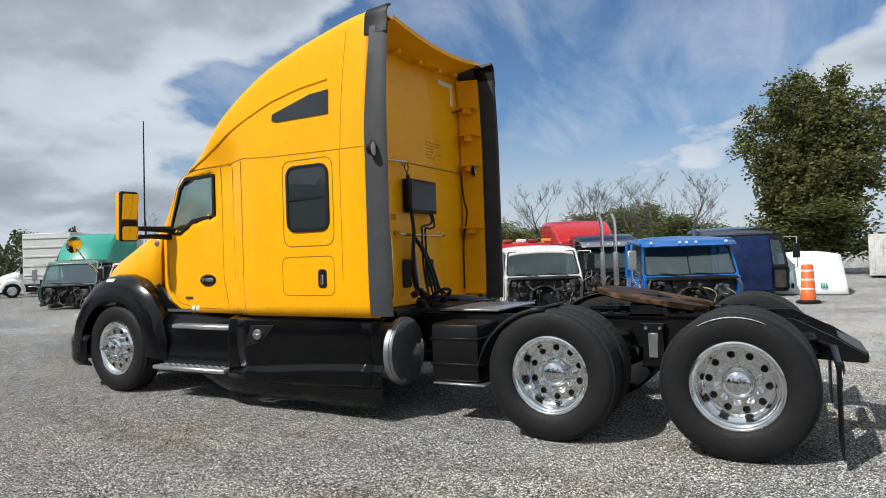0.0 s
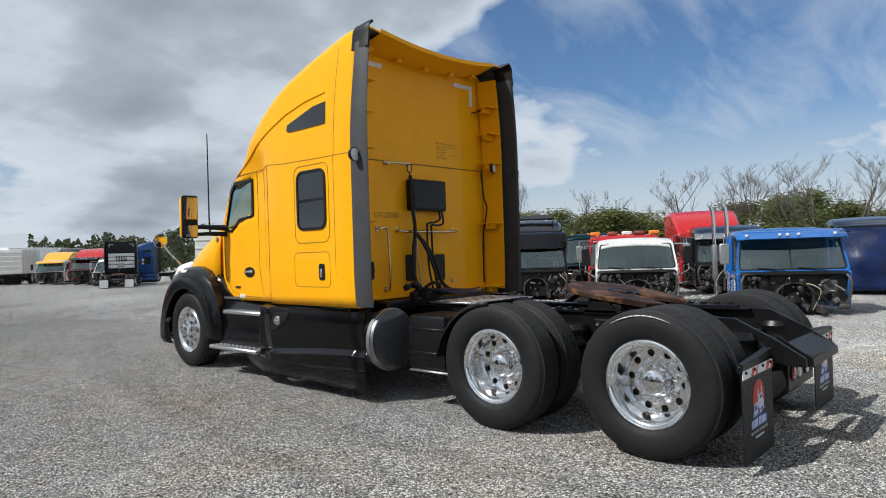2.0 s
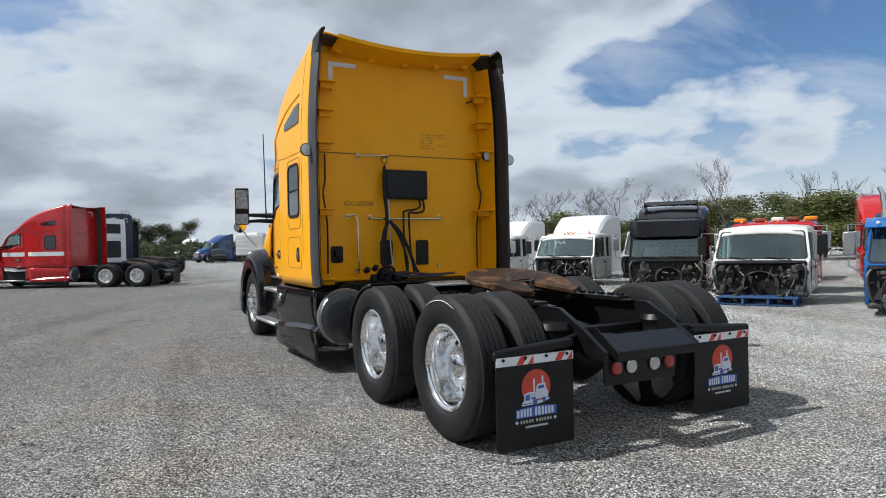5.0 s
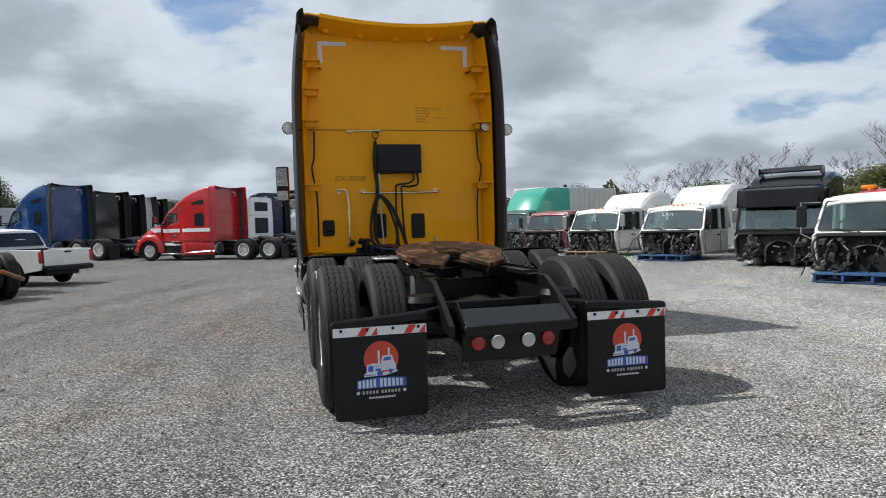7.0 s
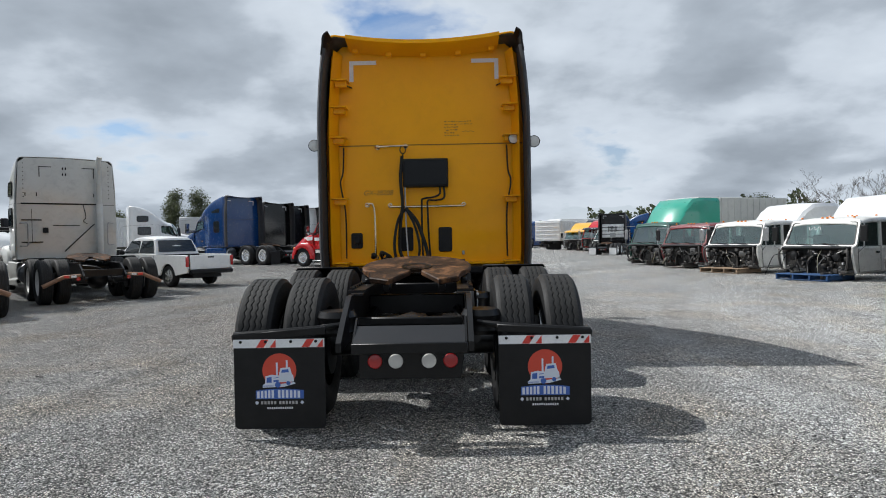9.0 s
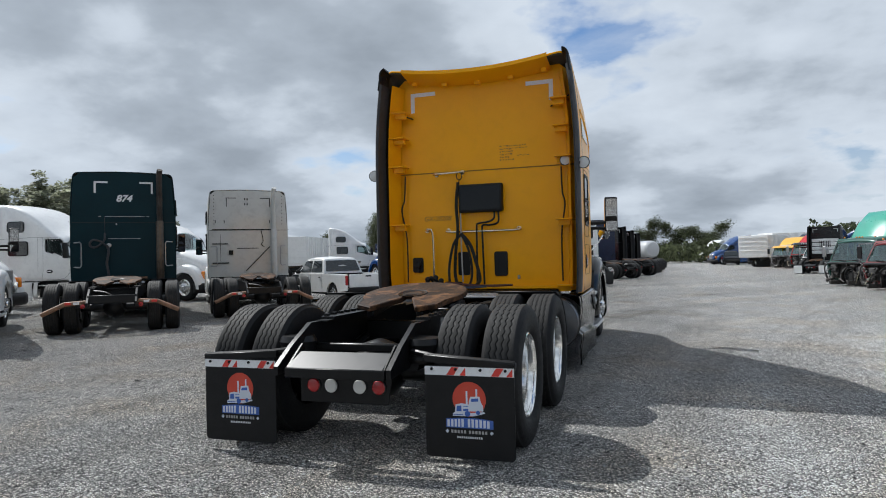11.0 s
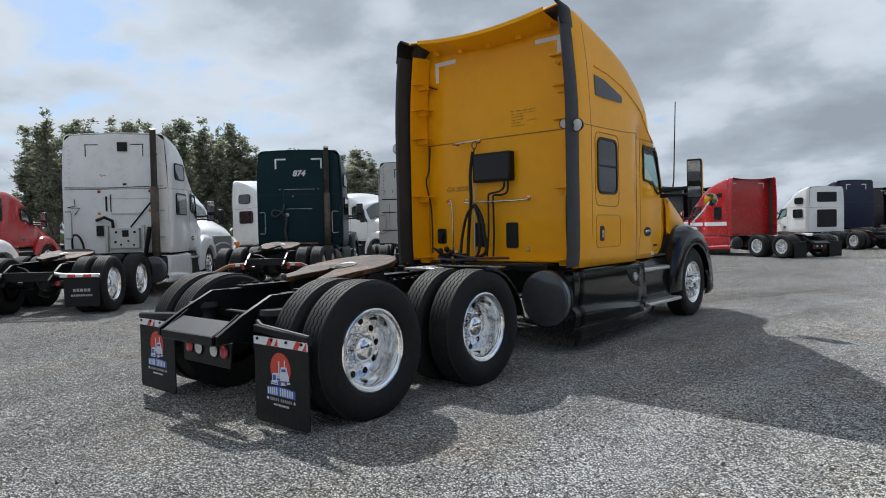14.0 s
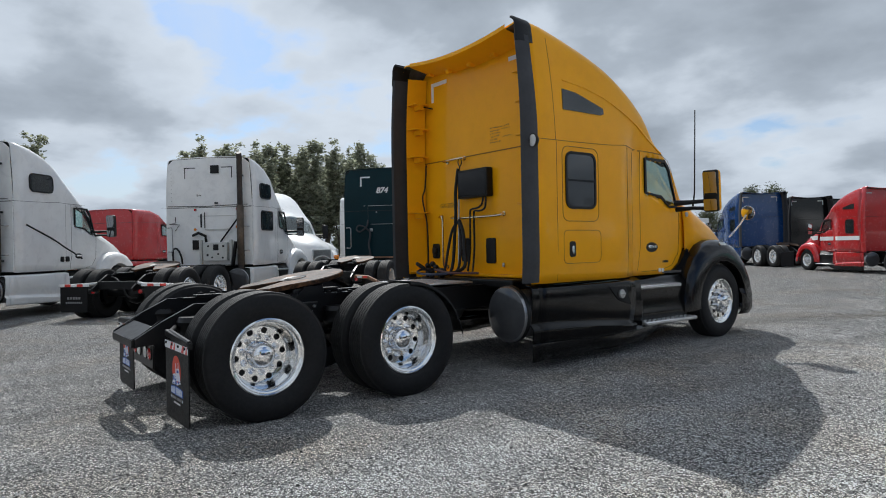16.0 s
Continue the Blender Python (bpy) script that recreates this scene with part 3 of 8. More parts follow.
AERO = dict(
    width=[(2.78, 1.20), (2.95, 1.245), (3.3, 1.22), (4.40, 1.19), (4.55, 1.15), (4.70, 1.03), (5.3, 0.99), (5.92, 0.90), (6.3, 0.82), (6.6, 0.75)],
    roof=[(2.8, 3.69), (3.0, 3.685), (3.34, 3.625), (3.76, 3.52), (4.2, 3.37), (4.58, 3.17), (4.91, 2.96), (5.26, 2.71), (5.5, 2.56), (5.72, 2.42), (6.02, 1.90), (6.3, 1.82), (6.6, 1.8)],
    crown=[(2.8, -0.085), (3.2, -0.03), (3.6, 0.05), (4.0, 0.11), (4.5, 0.17), (5.0, 0.20), (5.4, 0.20), (5.72, 0.24), (6.02, 0.58), (6.28, 0.25), (6.45, 0.06), (6.6, 0.05)],
    upper=[(2.78, 1.20), (2.95, 1.245), (3.3, 1.22), (4.2, 1.195), (4.6, 1.165), (5.0, 1.10), (5.35, 1.02), (5.6, 0.95), (5.92, 0.88), (6.3, 0.82), (6.6, 0.75)],
    floor=0.915, tumble=0.11, knee=2.5)
# a rounder, flatter-backed van body
VAN = dict(
    width=[(2.8, 1.17), (4.3, 1.17), (4.6, 1.10), (5.3, 1.06), (5.92, 0.98), (6.3, 0.90), (6.6, 0.85)],
    roof=[(2.8, 3.66), (3.3, 3.68), (3.8, 3.58), (4.2, 3.42), (4.6, 3.16), (4.9, 2.90), (5.2, 2.66), (5.5, 2.46), (5.65, 2.38), (5.95, 1.80), (6.3, 1.70), (6.6, 1.66)],
    crown=[(2.8, 0.02), (3.6, 0.05), (4.5, 0.09), (5.4, 0.14), (5.62, 0.20), (5.9, 0.62), (6.25, 0.25), (6.45, 0.06), (6.6, 0.05)],
    floor=0.95, tumble=0.08, knee=2.5)


def side_x(cfg, y, z):
    w = smooth_table(cfg["width"], y)
    if z > 2.38 and "upper" in cfg:
        k = min(1.0, (z - 2.38) / 0.42)
        w += (smooth_table(cfg["upper"], y) - w) * k * k * (3 - 2 * k)
    if z > cfg["knee"]:
        w -= cfg["tumble"] * ((z - cfg["knee"]) / 1.25) ** 2
    elif z < 1.3:
        w -= 0.02 * ((1.3 - z) / 0.4) ** 2
    return w


def cab_ring(cfg, y, n_side=18):
    zt = smooth_table(cfg["roof"], y) if y > 2.95 else lerp_table(cfg["roof"], y)
    crown = smooth_table(cfg["crown"], y) if y > 2.95 else lerp_table(cfg["crown"], y)
    r = lerp_table([(2.8, 0.10), (3.6, 0.16), (4.5, 0.19), (5.4, 0.19), (5.9, 0.12), (6.6, 0.1)], y)
    z0 = cfg["floor"] if y < 6.15 else 1.2
    half = []
    for i in range(n_side + 1):
        z = z0 + (zt - r - z0) * i / n_side
        half.append((side_x(cfg, y, z), z))
    w = half[-1][0]
    for k in range(1, 6):
        a = radians(90 * k / 5)
        half.append((w - r + r * math.cos(a), zt - r + r * math.sin(a)))
    xr = w - r
    for k in range(1, 6):
        u = k / 5
        half.append((xr * (1 - u), zt + crown * (1 - (1 - u) ** 2)))
    return [Vector((-x, y, z)) for x, z in half] + [Vector((x, y, z)) for x, z in half[-2::-1]]


def in_poly(poly, x, y):
    hit = False
    for (x0, y0), (x1, y1) in zip(poly, poly[1:] + poly[:1]):
        if (y0 > y) != (y1 > y) and x < (x1 - x0) * (y - y0) / (y1 - y0) + x0:
            hit = not hit
    return hit


DOOR_GLASS = [(5.04, 1.95), (5.04, 2.39), (5.53, 2.395), (5.65, 2.30), (5.88, 1.79), (5.66, 1.78), (5.42, 1.90)]


def side_plate(cfg, poly, s, off=0.004, thick=0.02):
    """A plate that follows the cab's side; poly of (y, z)."""
    bm = B()
    top = [bm.verts.new((s * (side_x(cfg, y, z) + off), y, z)) for y, z in poly]
    low = [bm.verts.new((s * (side_x(cfg, y, z) + off - thick), y, z)) for y, z in poly]
    bm.faces.new(top)
    bm.faces.new(low[::-1])
    n = len(poly)
    for i in range(n):
        bm.faces.new((top[i], low[i], low[(i + 1) % n], top[(i + 1) % n]))
    return bm


def side_line(cfg, pts, s, r=0.0035, closed=False, sub=4, bm=None):
    """A thin bead along the cab's side."""
    bm = bm or B()
    if closed:
        pts = pts + [pts[0]]
    out = []
    for (y0, z0), (y1, z1) in zip(pts, pts[1:]):
        for k in range(sub):
            y, z = y0 + (y1 - y0) * k / sub, z0 + (z1 - z0) * k / sub
            out.append((s * (side_x(cfg, y, z) + 0.0005), y, z))
    y, z = pts[-1]
    out.append((s * (side_x(cfg, y, z) + 0.0005), y, z))
    tube(bm, out, r, 6)
    return bm


def side_ring(cfg, outer, inner, s, off=0.012, thick=0.03):
    """A frame between two outlines with equally many points."""
    bm = B()
    rows = []
    for poly, o in ((inner, off - thick), (inner, off), (outer, off), (outer, off - thick)):
        rows.append([Vector((s * (side_x(cfg, y, z) + o), y, z)) for y, z in poly + poly[:1]])
    strip(bm, rows)
    return bm


def scaled(poly, k):
    cy, cz = sum(p[0] for p in poly) / len(poly), sum(p[1] for p in poly) / len(poly)
    return [(cy + (y - cy) * (1 + k / max(0.05, math.hypot(y - cy, z - cz))), cz + (z - cz) * (1 + k / max(0.05, math.hypot(y - cy, z - cz)))) for y, z in poly]


def grown(y0, z0, y1, z1, r, k):
    return round_rect(y0 - k, z0 - k, y1 + k, z1 + k, r + k)


def cab_shell(cfg, truck, paint_mat, hero, back_y):
    ys = sorted({*np.round(np.arange(2.84, 4.9, 0.12 if hero else 0.3), 3), *np.round(np.arange(4.9, 6.42, 0.06 if hero else 0.1), 3), 6.42})
    ys = [float(y) for y in ys if y >= back_y]
    rings = [cab_ring(cfg, y, 24 if hero else 16) for y in ys]
    body, screen = B(), B()
    for a, b in zip(rings, rings[1:]):
        for k in range(len(a) - 1):
            quad = (a[k], a[k + 1], b[k + 1], b[k])
            c = (a[k] + a[k + 1] + b[k + 1] + b[k]) / 4
            if in_poly(DOOR_GLASS, c.y, c.z) and abs(c.x) > 0.6 and abs(a[k].x - a[k + 1].x) < 0.1:
                continue
            top = smooth_table(cfg["roof"], c.y)
            if (5.75 if cfg is AERO else 5.66) < c.y < 6.38 and c.z > max(1.84, top - 0.06) - 0.02 and abs(c.x) < 0.86:
                screen.faces.new([screen.verts.new(p) for p in quad])
            else:
                body.faces.new([body.verts.new(p) for p in quad])
    for bm in (body, screen):
        bmesh.ops.remove_doubles(bm, verts=bm.verts, dist=0.0005)
    shell = part("cab_body", body, paint_mat, truck)
    sol = shell.modifiers.new("thickness", "SOLIDIFY")
    sol.thickness, sol.offset, sol.material_offset = 0.022, -1, 1
    shell.data.materials.append(INTERIOR)
    part("windshield", screen, WINDSHIELD, truck)
    return shell


def build_chassis(truck, hero, frame_mat=None, deck=True, wheels=True, rim=RIM_DEEP, front_rim=RIM_FLAT, shift=0.0):
    fm = frame_mat or FRAME_BLACK
    for s in (-1, 1):
        bm = B()
        # rail with a tapered tail
        prof = [(-0.80, 0.57), (-0.80, 0.63), (-0.60, 0.755), (-0.34, 0.885), (0.3, 0.885), (6.6, 0.90), (6.6, 0.65), (0.2, 0.63), (-0.3, 0.60)]
        prism(bm, prof, Matrix(((0, 0, s, s * 0.40 + shift), (1, 0, 0, 0), (0, 1, 0, 0), (0, 0, 0, 1))), 0.035)
        box(bm, (s * 0.385 + shift, 3.0, 0.882), (0.09, 6.4, 0.012))
        part("frame_rail", bm, fm, truck)
    for y, z, h in ((-0.28, 0.70, 0.06), (0.66, 0.73, 0.16), (1.9, 0.75, 0.14), (3.4, 0.75, 0.14), (5.0, 0.75, 0.14)):
        bm = B()
        box(bm, (shift, y, z), (0.80, 0.06, h), 0.01)
        part("cross_member", bm, fm, truck)
    for y in (0.0, 1.32):
        bm = B()
        cyl(bm, (-0.62, y, 0.49), (0.62, y, 0.49), 0.075, seg=16)
        lathe(bm, [(0.10, -0.2), (0.20, -0.12), (0.235, 0), (0.20, 0.12), (0.10, 0.2)], pose(0.0, y, 0.5, 0, 90, 0), 20, True)
        if hero:
            cyl(bm, (0, y - 0.1, 0.52), (0, y - 0.42, 0.56), 0.09, 0.06, 14)
        part("drive_axle", bm, fm, truck)
        for s in (-1, 1):
            if hero:
                bm = B()
                lathe(bm, [(0.12, 0), (0.14, 0.03), (0.125, 0.08), (0.14, 0.13), (0.12, 0.17)], pose(s * 0.50, y - 0.36, 0.62), 20, True)
                part("air_spring", bm, FRAME_BLACK, truck)
                bm = B()
                tube(bm, [(s * 0.34, y + 0.5, 0.70), (s * 0.40, y + 0.2, 0.58), (s * 0.42, y, 0.57), (s * 0.46, y - 0.45, 0.60)], 0.035, 8)
                part("trailing_arm", bm, fm, truck)
                bm = B()
                cyl(bm, (s * 0.46, y + 0.14, 0.42), (s * 0.44, y + 0.22, 0.88), 0.03, seg=12)
                cyl(bm, (s * 0.46, y + 0.14, 0.42), (s * 0.45, y + 0.18, 0.66), 0.042, seg=12)
                part("shock_absorber", bm, STEEL, truck)
    bm = B()
    cyl(bm, (0, 1.6, 0.60), (0, 4.4, 0.70), 0.06, seg=12)
    part("drive_shaft", bm, fm, truck)
    if wheels:
        for y in (0.0, 1.32):
            for s in (-1, 1):
                wheel(truck, s, y, 1.195, rim, TYRE_REAR, spin=17 * y + 5 * s, nuts_each=hero)
                wheel(truck, s, y, 0.865, None, TYRE_REAR, spin=29 * y, nuts_each=hero)
                bm = B()
                cyl(bm, (s * 0.60, y, 0.49), (s * 0.955, y, 0.49), 0.21, seg=24)
                part("brake_drum", bm, FRAME_BLACK, truck)
        for s in (-1, 1):
            wheel(truck, s, 6.645, 1.085, front_rim, TYRE_FRONT, spin=40 * s, nuts_each=hero)
    # coupling plate
    fw = B()
    outline = []
    for k in range(25):
        a = radians(-38 + 256 * k / 24)
        outline.append((0.47 * math.cos(a) * 1.0, 0.10 + 0.44 * math.sin(a)))
    tail = [(-0.36, -0.34), (-0.20, -0.44), (-0.045, -0.10), (-0.06, 0.02), (0.06, 0.02), (0.045, -0.10), (0.20, -0.44), (0.36, -0.34)]
    prism(fw, outline + tail, pose(0, 0, 0), 0.045, 0.008)
    plate = part("coupling_plate", fw, RUST, truck, "greasy rust-brown fifth wheel plate", m=pose(shift, 0.70, 0.985, 9.5, 0, 0))
    bm = B()
    lathe(bm, [(0.09, 0.0), (0.12, 0.0), (0.13, 0.004)], pose(0, 0.05, 0.047), 28)
    for s in (-1, 1):
        box(bm, (s * 0.40, 0.0, -0.06), (0.05, 0.30, 0.10), 0.01)
        box(bm, (s * 0.22, -0.15, -0.03), (0.06, 0.5, 0.06), 0.01)
    part("plate_ribs", bm, FRAME_BLACK, plate)
    bm = B()
    for s in (-1, 1):
        prism(bm, [(-0.16, 0), (0.16, 0), (0.07, 0.10), (-0.07, 0.10)], Matrix(((0, 0, 1, s * 0.44 + shift - 0.02), (1, 0, 0, 0.72), (0, 1, 0, 0.88), (0, 0, 0, 1))), 0.04)
        box(bm, (s * 0.40 + shift, 0.66, 0.898), (0.12, 1.5, 0.02))
        if hero:
            for k in range(12):
                box(bm, (s * 0.44 + shift, -0.02 + 0.115 * k, 0.915), (0.03, 0.05, 0.025))
    part("slide_bracket", bm, FRAME_BLACK, truck)
    if deck:
        bm = B()
        box(bm, (shift, 2.34, 0.925), (0.94, 0.62, 0.02), 0.004)
        n = 13
        for i in range(n):
            for j in range(8):
                box(bm, (shift - 0.42 + 0.84 * i / (n - 1), 2.08 + 0.52 * j / 7, 0.937), (0.035, 0.010, 0.006), rot=(0, 0, 45 if (i + j) % 2 else -45))
        part("deck_plate", bm, TREAD_PLATE, truck, "aluminium diamond tread deck plate")


def flap_print(parent, cx, y):
    """The print of a mud flap: a red disc, a lorry shape and bars of lettering."""
    def face(name, polys, mat, dz=0.0):
        bm = B()
        for poly in polys:
            prism(bm, [(cx + px, pz) for px, pz in poly], Matrix(((1, 0, 0, 0), (0, 0, -1, y), (0, 1, 0, 0), (0, 0, 0, 1))), 0.0015 + dz)
        ob = part(name, bm, mat, parent, smooth=False)
        if len(polys) > 3:
            tagged(ob, kind="stuff")
    face("printed_disc", [disc_poly(0, 0.430, 0.112, 32)], LOGO_RED)
    cab_poly = [(-0.002, 0.352), (-0.002, 0.412), (0.008, 0.446), (0.070, 0.450), (0.080, 0.410), (0.092, 0.392), (0.094, 0.356)]
    nose_poly = [(-0.112, 0.318), (-0.112, 0.334), (-0.096, 0.345), (-0.092, 0.392), (-0.052, 0.402), (0.0, 0.396), (0.0, 0.340), (0.098, 0.352), (0.104, 0.342), (0.03, 0.322)]
    face("printed_lorry", [nose_poly, cab_poly, [(-0.022, 0.398), (-0.010, 0.398), (-0.010, 0.482), (-0.022, 0.482)], [(0.044, 0.445), (0.056, 0.445), (0.056, 0.496), (0.044, 0.496)]], LOGO_WHITE, 0.001)
    face("printed_shadow", [[(-0.086, 0.350), (-0.052, 0.350), (-0.052, 0.388), (-0.084, 0.384)], [(-0.040, 0.352), (-0.006, 0.356), (-0.006, 0.368), (-0.040, 0.366)], disc_poly(-0.012, 0.336, 0.019, 14), disc_poly(0.058, 0.346, 0.014, 12), [(0.012, 0.414), (0.062, 0.418), (0.060, 0.438), (0.016, 0.434)], [(-0.112, 0.326), (-0.04, 0.326), (-0.04, 0.331), (-0.112, 0.331)], [(-0.04, 0.378), (-0.006, 0.382), (-0.006, 0.386), (-0.04, 0.382)]], LOGO_BLUE, 0.002)
    # a bowed line of lettering on a blue ground, a thin line with end marks, a small line
    bow = lambda u: 0.010 * (1 - (u / 0.15) ** 2)
    ground = [(-0.158 + 0.0316 * k, 0.243) for k in range(11)] + [(0.158 - 0.0316 * k, 0.299 + bow(0.158 - 0.0316 * k)) for k in range(11)]
    face("printed_bar_upper", [ground], LOGO_BLUE)
    bars, x = [], -0.150
    for wch in (0.022, 0.020, 0.020, 0.019, 0.021, 0.0, 0.021, 0.022, 0.023, 0.022, 0.021, 0.022):
        if wch:
            x1 = x + wch * 0.74
            bars.append([(x, 0.249), (x1, 0.249), (x1, 0.292 + bow(x1)), (x, 0.292 + bow(x))])
        x += wch * 1.18 if wch else 0.018
    face("printed_lettering", bars, LOGO_WHITE, 0.001)
    face("printed_bar_middle", [[(-0.125 + 0.0215 * k + (0.012 if k > 4 else 0), 0.208), (-0.111 + 0.0215 * k + (0.012 if k > 4 else 0), 0.208), (-0.111 + 0.0215 * k + (0.012 if k > 4 else 0), 0.228), (-0.125 + 0.0215 * k + (0.012 if k > 4 else 0), 0.228)] for k in range(11)], STEEL)
    for u in (-0.152, 0.146):
        face("printed_mark", [[(u - 0.013, 0.218), (u, 0.205), (u + 0.013, 0.218), (u, 0.231)]], LOGO_WHITE)
    face("printed_bar_lower", [[(-0.085 + 0.0145 * k, 0.176), (-0.076 + 0.0145 * k, 0.176), (-0.076 + 0.0145 * k, 0.189), (-0.085 + 0.0145 * k, 0.189)] for k in range(12)], WHITE_TAPE)


def build_tail(truck, shift=0.03, printed=True, flaps=True, flap_mat=None):
    """Sloped end plate, lamp panel, flap bars, mud flaps."""
    bm = B()
    prism(bm, [(-0.80, 0.63), (-0.60, 0.765), (-0.50, 0.60), (-0.80, 0.56)], Matrix(((0, 0, 1, -0.362 + shift), (1, 0, 0, 0), (0, 1, 0, 0), (0, 0, 0, 1))), 0.012)
    part("tail_gusset", bm, FRAME_BLACK, truck)
    bm = B()
    prism(bm, [(-0.80, 0.63), (-0.60, 0.765), (-0.50, 0.60), (-0.80, 0.56)], Matrix(((0, 0, 1, 0.350 + shift), (1, 0, 0, 0), (0, 1, 0, 0), (0, 0, 0, 1))), 0.012)
    part("tail_gusset", bm, FRAME_BLACK, truck)
    bm = B()
    m = pose(shift, -0.728, 0.668, 28, 0, 0)
    box(bm, (0, 0, 0), (0.705, 0.19, 0.012), 0.003)
    part("tail_plate", bm, PLATE_GLOSS, truck, "sloped black end plate", m=m)
    bm = B()
    box(bm, (shift, -0.812, 0.595), (0.73, 0.02, 0.065), 0.004)
    part("end_plate", bm, FRAME_BLACK, truck)
    bm = B()
    prism(bm, [(-0.34, 0.37), (0.32, 0.37), (0.35, 0.56), (-0.34, 0.56)], Matrix(((1, 0, 0, shift), (0, 0, -1, -0.64), (0, 1, 0, 0), (0, 0, 0, 1))), 0.015, 0.004)
    panel = part("lamp_panel", bm, FRAME_BLACK, truck)
    for x, mat, lab in ((-0.235, RED_LENS, "round red tail lamp"), (-0.10, WHITE_LENS, "round clear reversing lamp"), (0.115, WHITE_LENS, "round clear reversing lamp"), (0.255, RED_LENS, "round red tail lamp")):
        bm = B()
        lathe(bm, [(0.048, 0), (0.048, 0.010), (0.042, 0.017), (0.02, 0.021), (0.003, 0.022)], pose(x + shift, -0.655, 0.488, 90, 0, 0), 24, True)
        lens = part("lamp", bm, mat, panel, lab)
        bm = B()
        lathe(bm, [(0.056, 0.0), (0.056, 0.008), (0.049, 0.010), (0.049, 0.0)], pose(x + shift, -0.655, 0.488, 90, 0, 0), 24)
        part("grommet", bm, BLACK_MATT, lens)
    for s in (-1, 1):
        bm = B()
        tube(bm, [(s * 0.44 + shift, -0.50, 0.71), (s * 0.62 + shift, -0.585, 0.695), (s * 1.17 + shift, -0.60, 0.66)], 0.022, 10)
        box(bm, (s * 0.87 + shift, -0.60, 0.665), (0.62, 0.035, 0.05), 0.005, rot=(0, s * 4.0, 0))
        part("flap_hanger", bm, FRAME_BLACK, truck)
        if not flaps:
            continue
        cx = s * 0.87 + shift
        bm = B()
        prism(bm, round_rect(-0.30, 0.045, 0.30, 0.640, 0.03), Matrix(((1, 0, 0, cx), (0, 0, -1, -0.605), (0, 1, 0, 0), (0, 0, 0, 1))), 0.009)
        flap = part("mud_flap", bm, flap_mat or BLACK_MATT, truck, "black rubber mud flap with a printed emblem" if printed else "black rubber mud flap")
        if printed:
            bm = B()
            box(bm, (cx, -0.6165, 0.608), (0.60, 0.004, 0.056))
            part("reflective_strip", bm, WHITE_TAPE, flap, "white reflective strip with red chevrons")
            for a, b_ in ((-0.15, -0.02), (0.15, 0.29)):
                bm = B()
                for q in ([(a, 0.582), (a + 0.05, 0.582), (a + 0.085, 0.634), (a + 0.035, 0.634)], [(b_ - 0.04, 0.582), (b_, 0.582), (b_, 0.634)]):
                    prism(bm, q, Matrix(((1, 0, 0, cx), (0, 0, -1, -0.6185), (0, 1, 0, 0), (0, 0, 0, 1))), 0.002)
                part("red_chevron", bm, RED_TAPE, flap)
            bm = B()
            for k in range(4):
                cyl(bm, (cx - 0.25 + 0.165 * k, -0.617, 0.62), (cx - 0.25 + 0.165 * k, -0.628, 0.62), 0.010, seg=8)
            tagged(part("flap_bolts", bm, FRAME_BLACK, flap), kind="stuff")
            flap_print(flap, cx, -0.6142)


def bare_tail(truck):
    """An open frame end: a low cross channel, two dangling lamps and an air line."""
    bm = B()
    box(bm, (0, -0.60, 0.68), (0.86, 0.07, 0.16), 0.01)
    box(bm, (0, -0.56, 0.70), (0.70, 0.02, 0.10))
    part("end_channel", bm, FRAME_BLACK, truck)
    for s in (-1, 1):
        bm = B()
        box(bm, (s * 0.50, -0.62, 0.56), (0.24, 0.05, 0.09), 0.012)
        lamp = part("lamp_bracket", bm, FRAME_BLACK, truck)
        bm = B()
        lathe(bm, [(0.042, 0), (0.042, 0.012), (0.02, 0.02)], pose(s * 0.50, -0.645, 0.56, 90, 0, 0), 14, True)
        part("lamp", bm, RED_LENS, lamp, "dull red tail lamp")
    bm = B()
    tube(bm, curve_pts([(-0.34, -0.3, 0.84), (-0.1, -0.5, 0.80), (0.12, -0.62, 0.64), (0.2, -0.6, 0.46), (0.3, -0.45, 0.42)], 4), 0.018, 6)
    part("air_line", bm, BLACK_MATT, truck)


def fairing_sheet(truck, s, mat, y0, y1, prof, name, bow=None, lift=None):
    """A moulded lower side panel: a profile of (x, z) carried along y."""
    bm = B()
    n = 14
    rows = []
    for i in range(n + 1):
        y = y0 + (y1 - y0) * i / n
        rows.append([Vector((s * (x + (bow(y, z) if bow else 0.0)), y, z + (lift(y, z) if lift else 0.0))) for x, z in prof])
    strip(bm, rows)
    ob = part(name, bm, mat, truck)
    sol = ob.modifiers.new("thickness", "SOLIDIFY")
    sol.thickness, sol.offset = 0.012, 0
    return ob


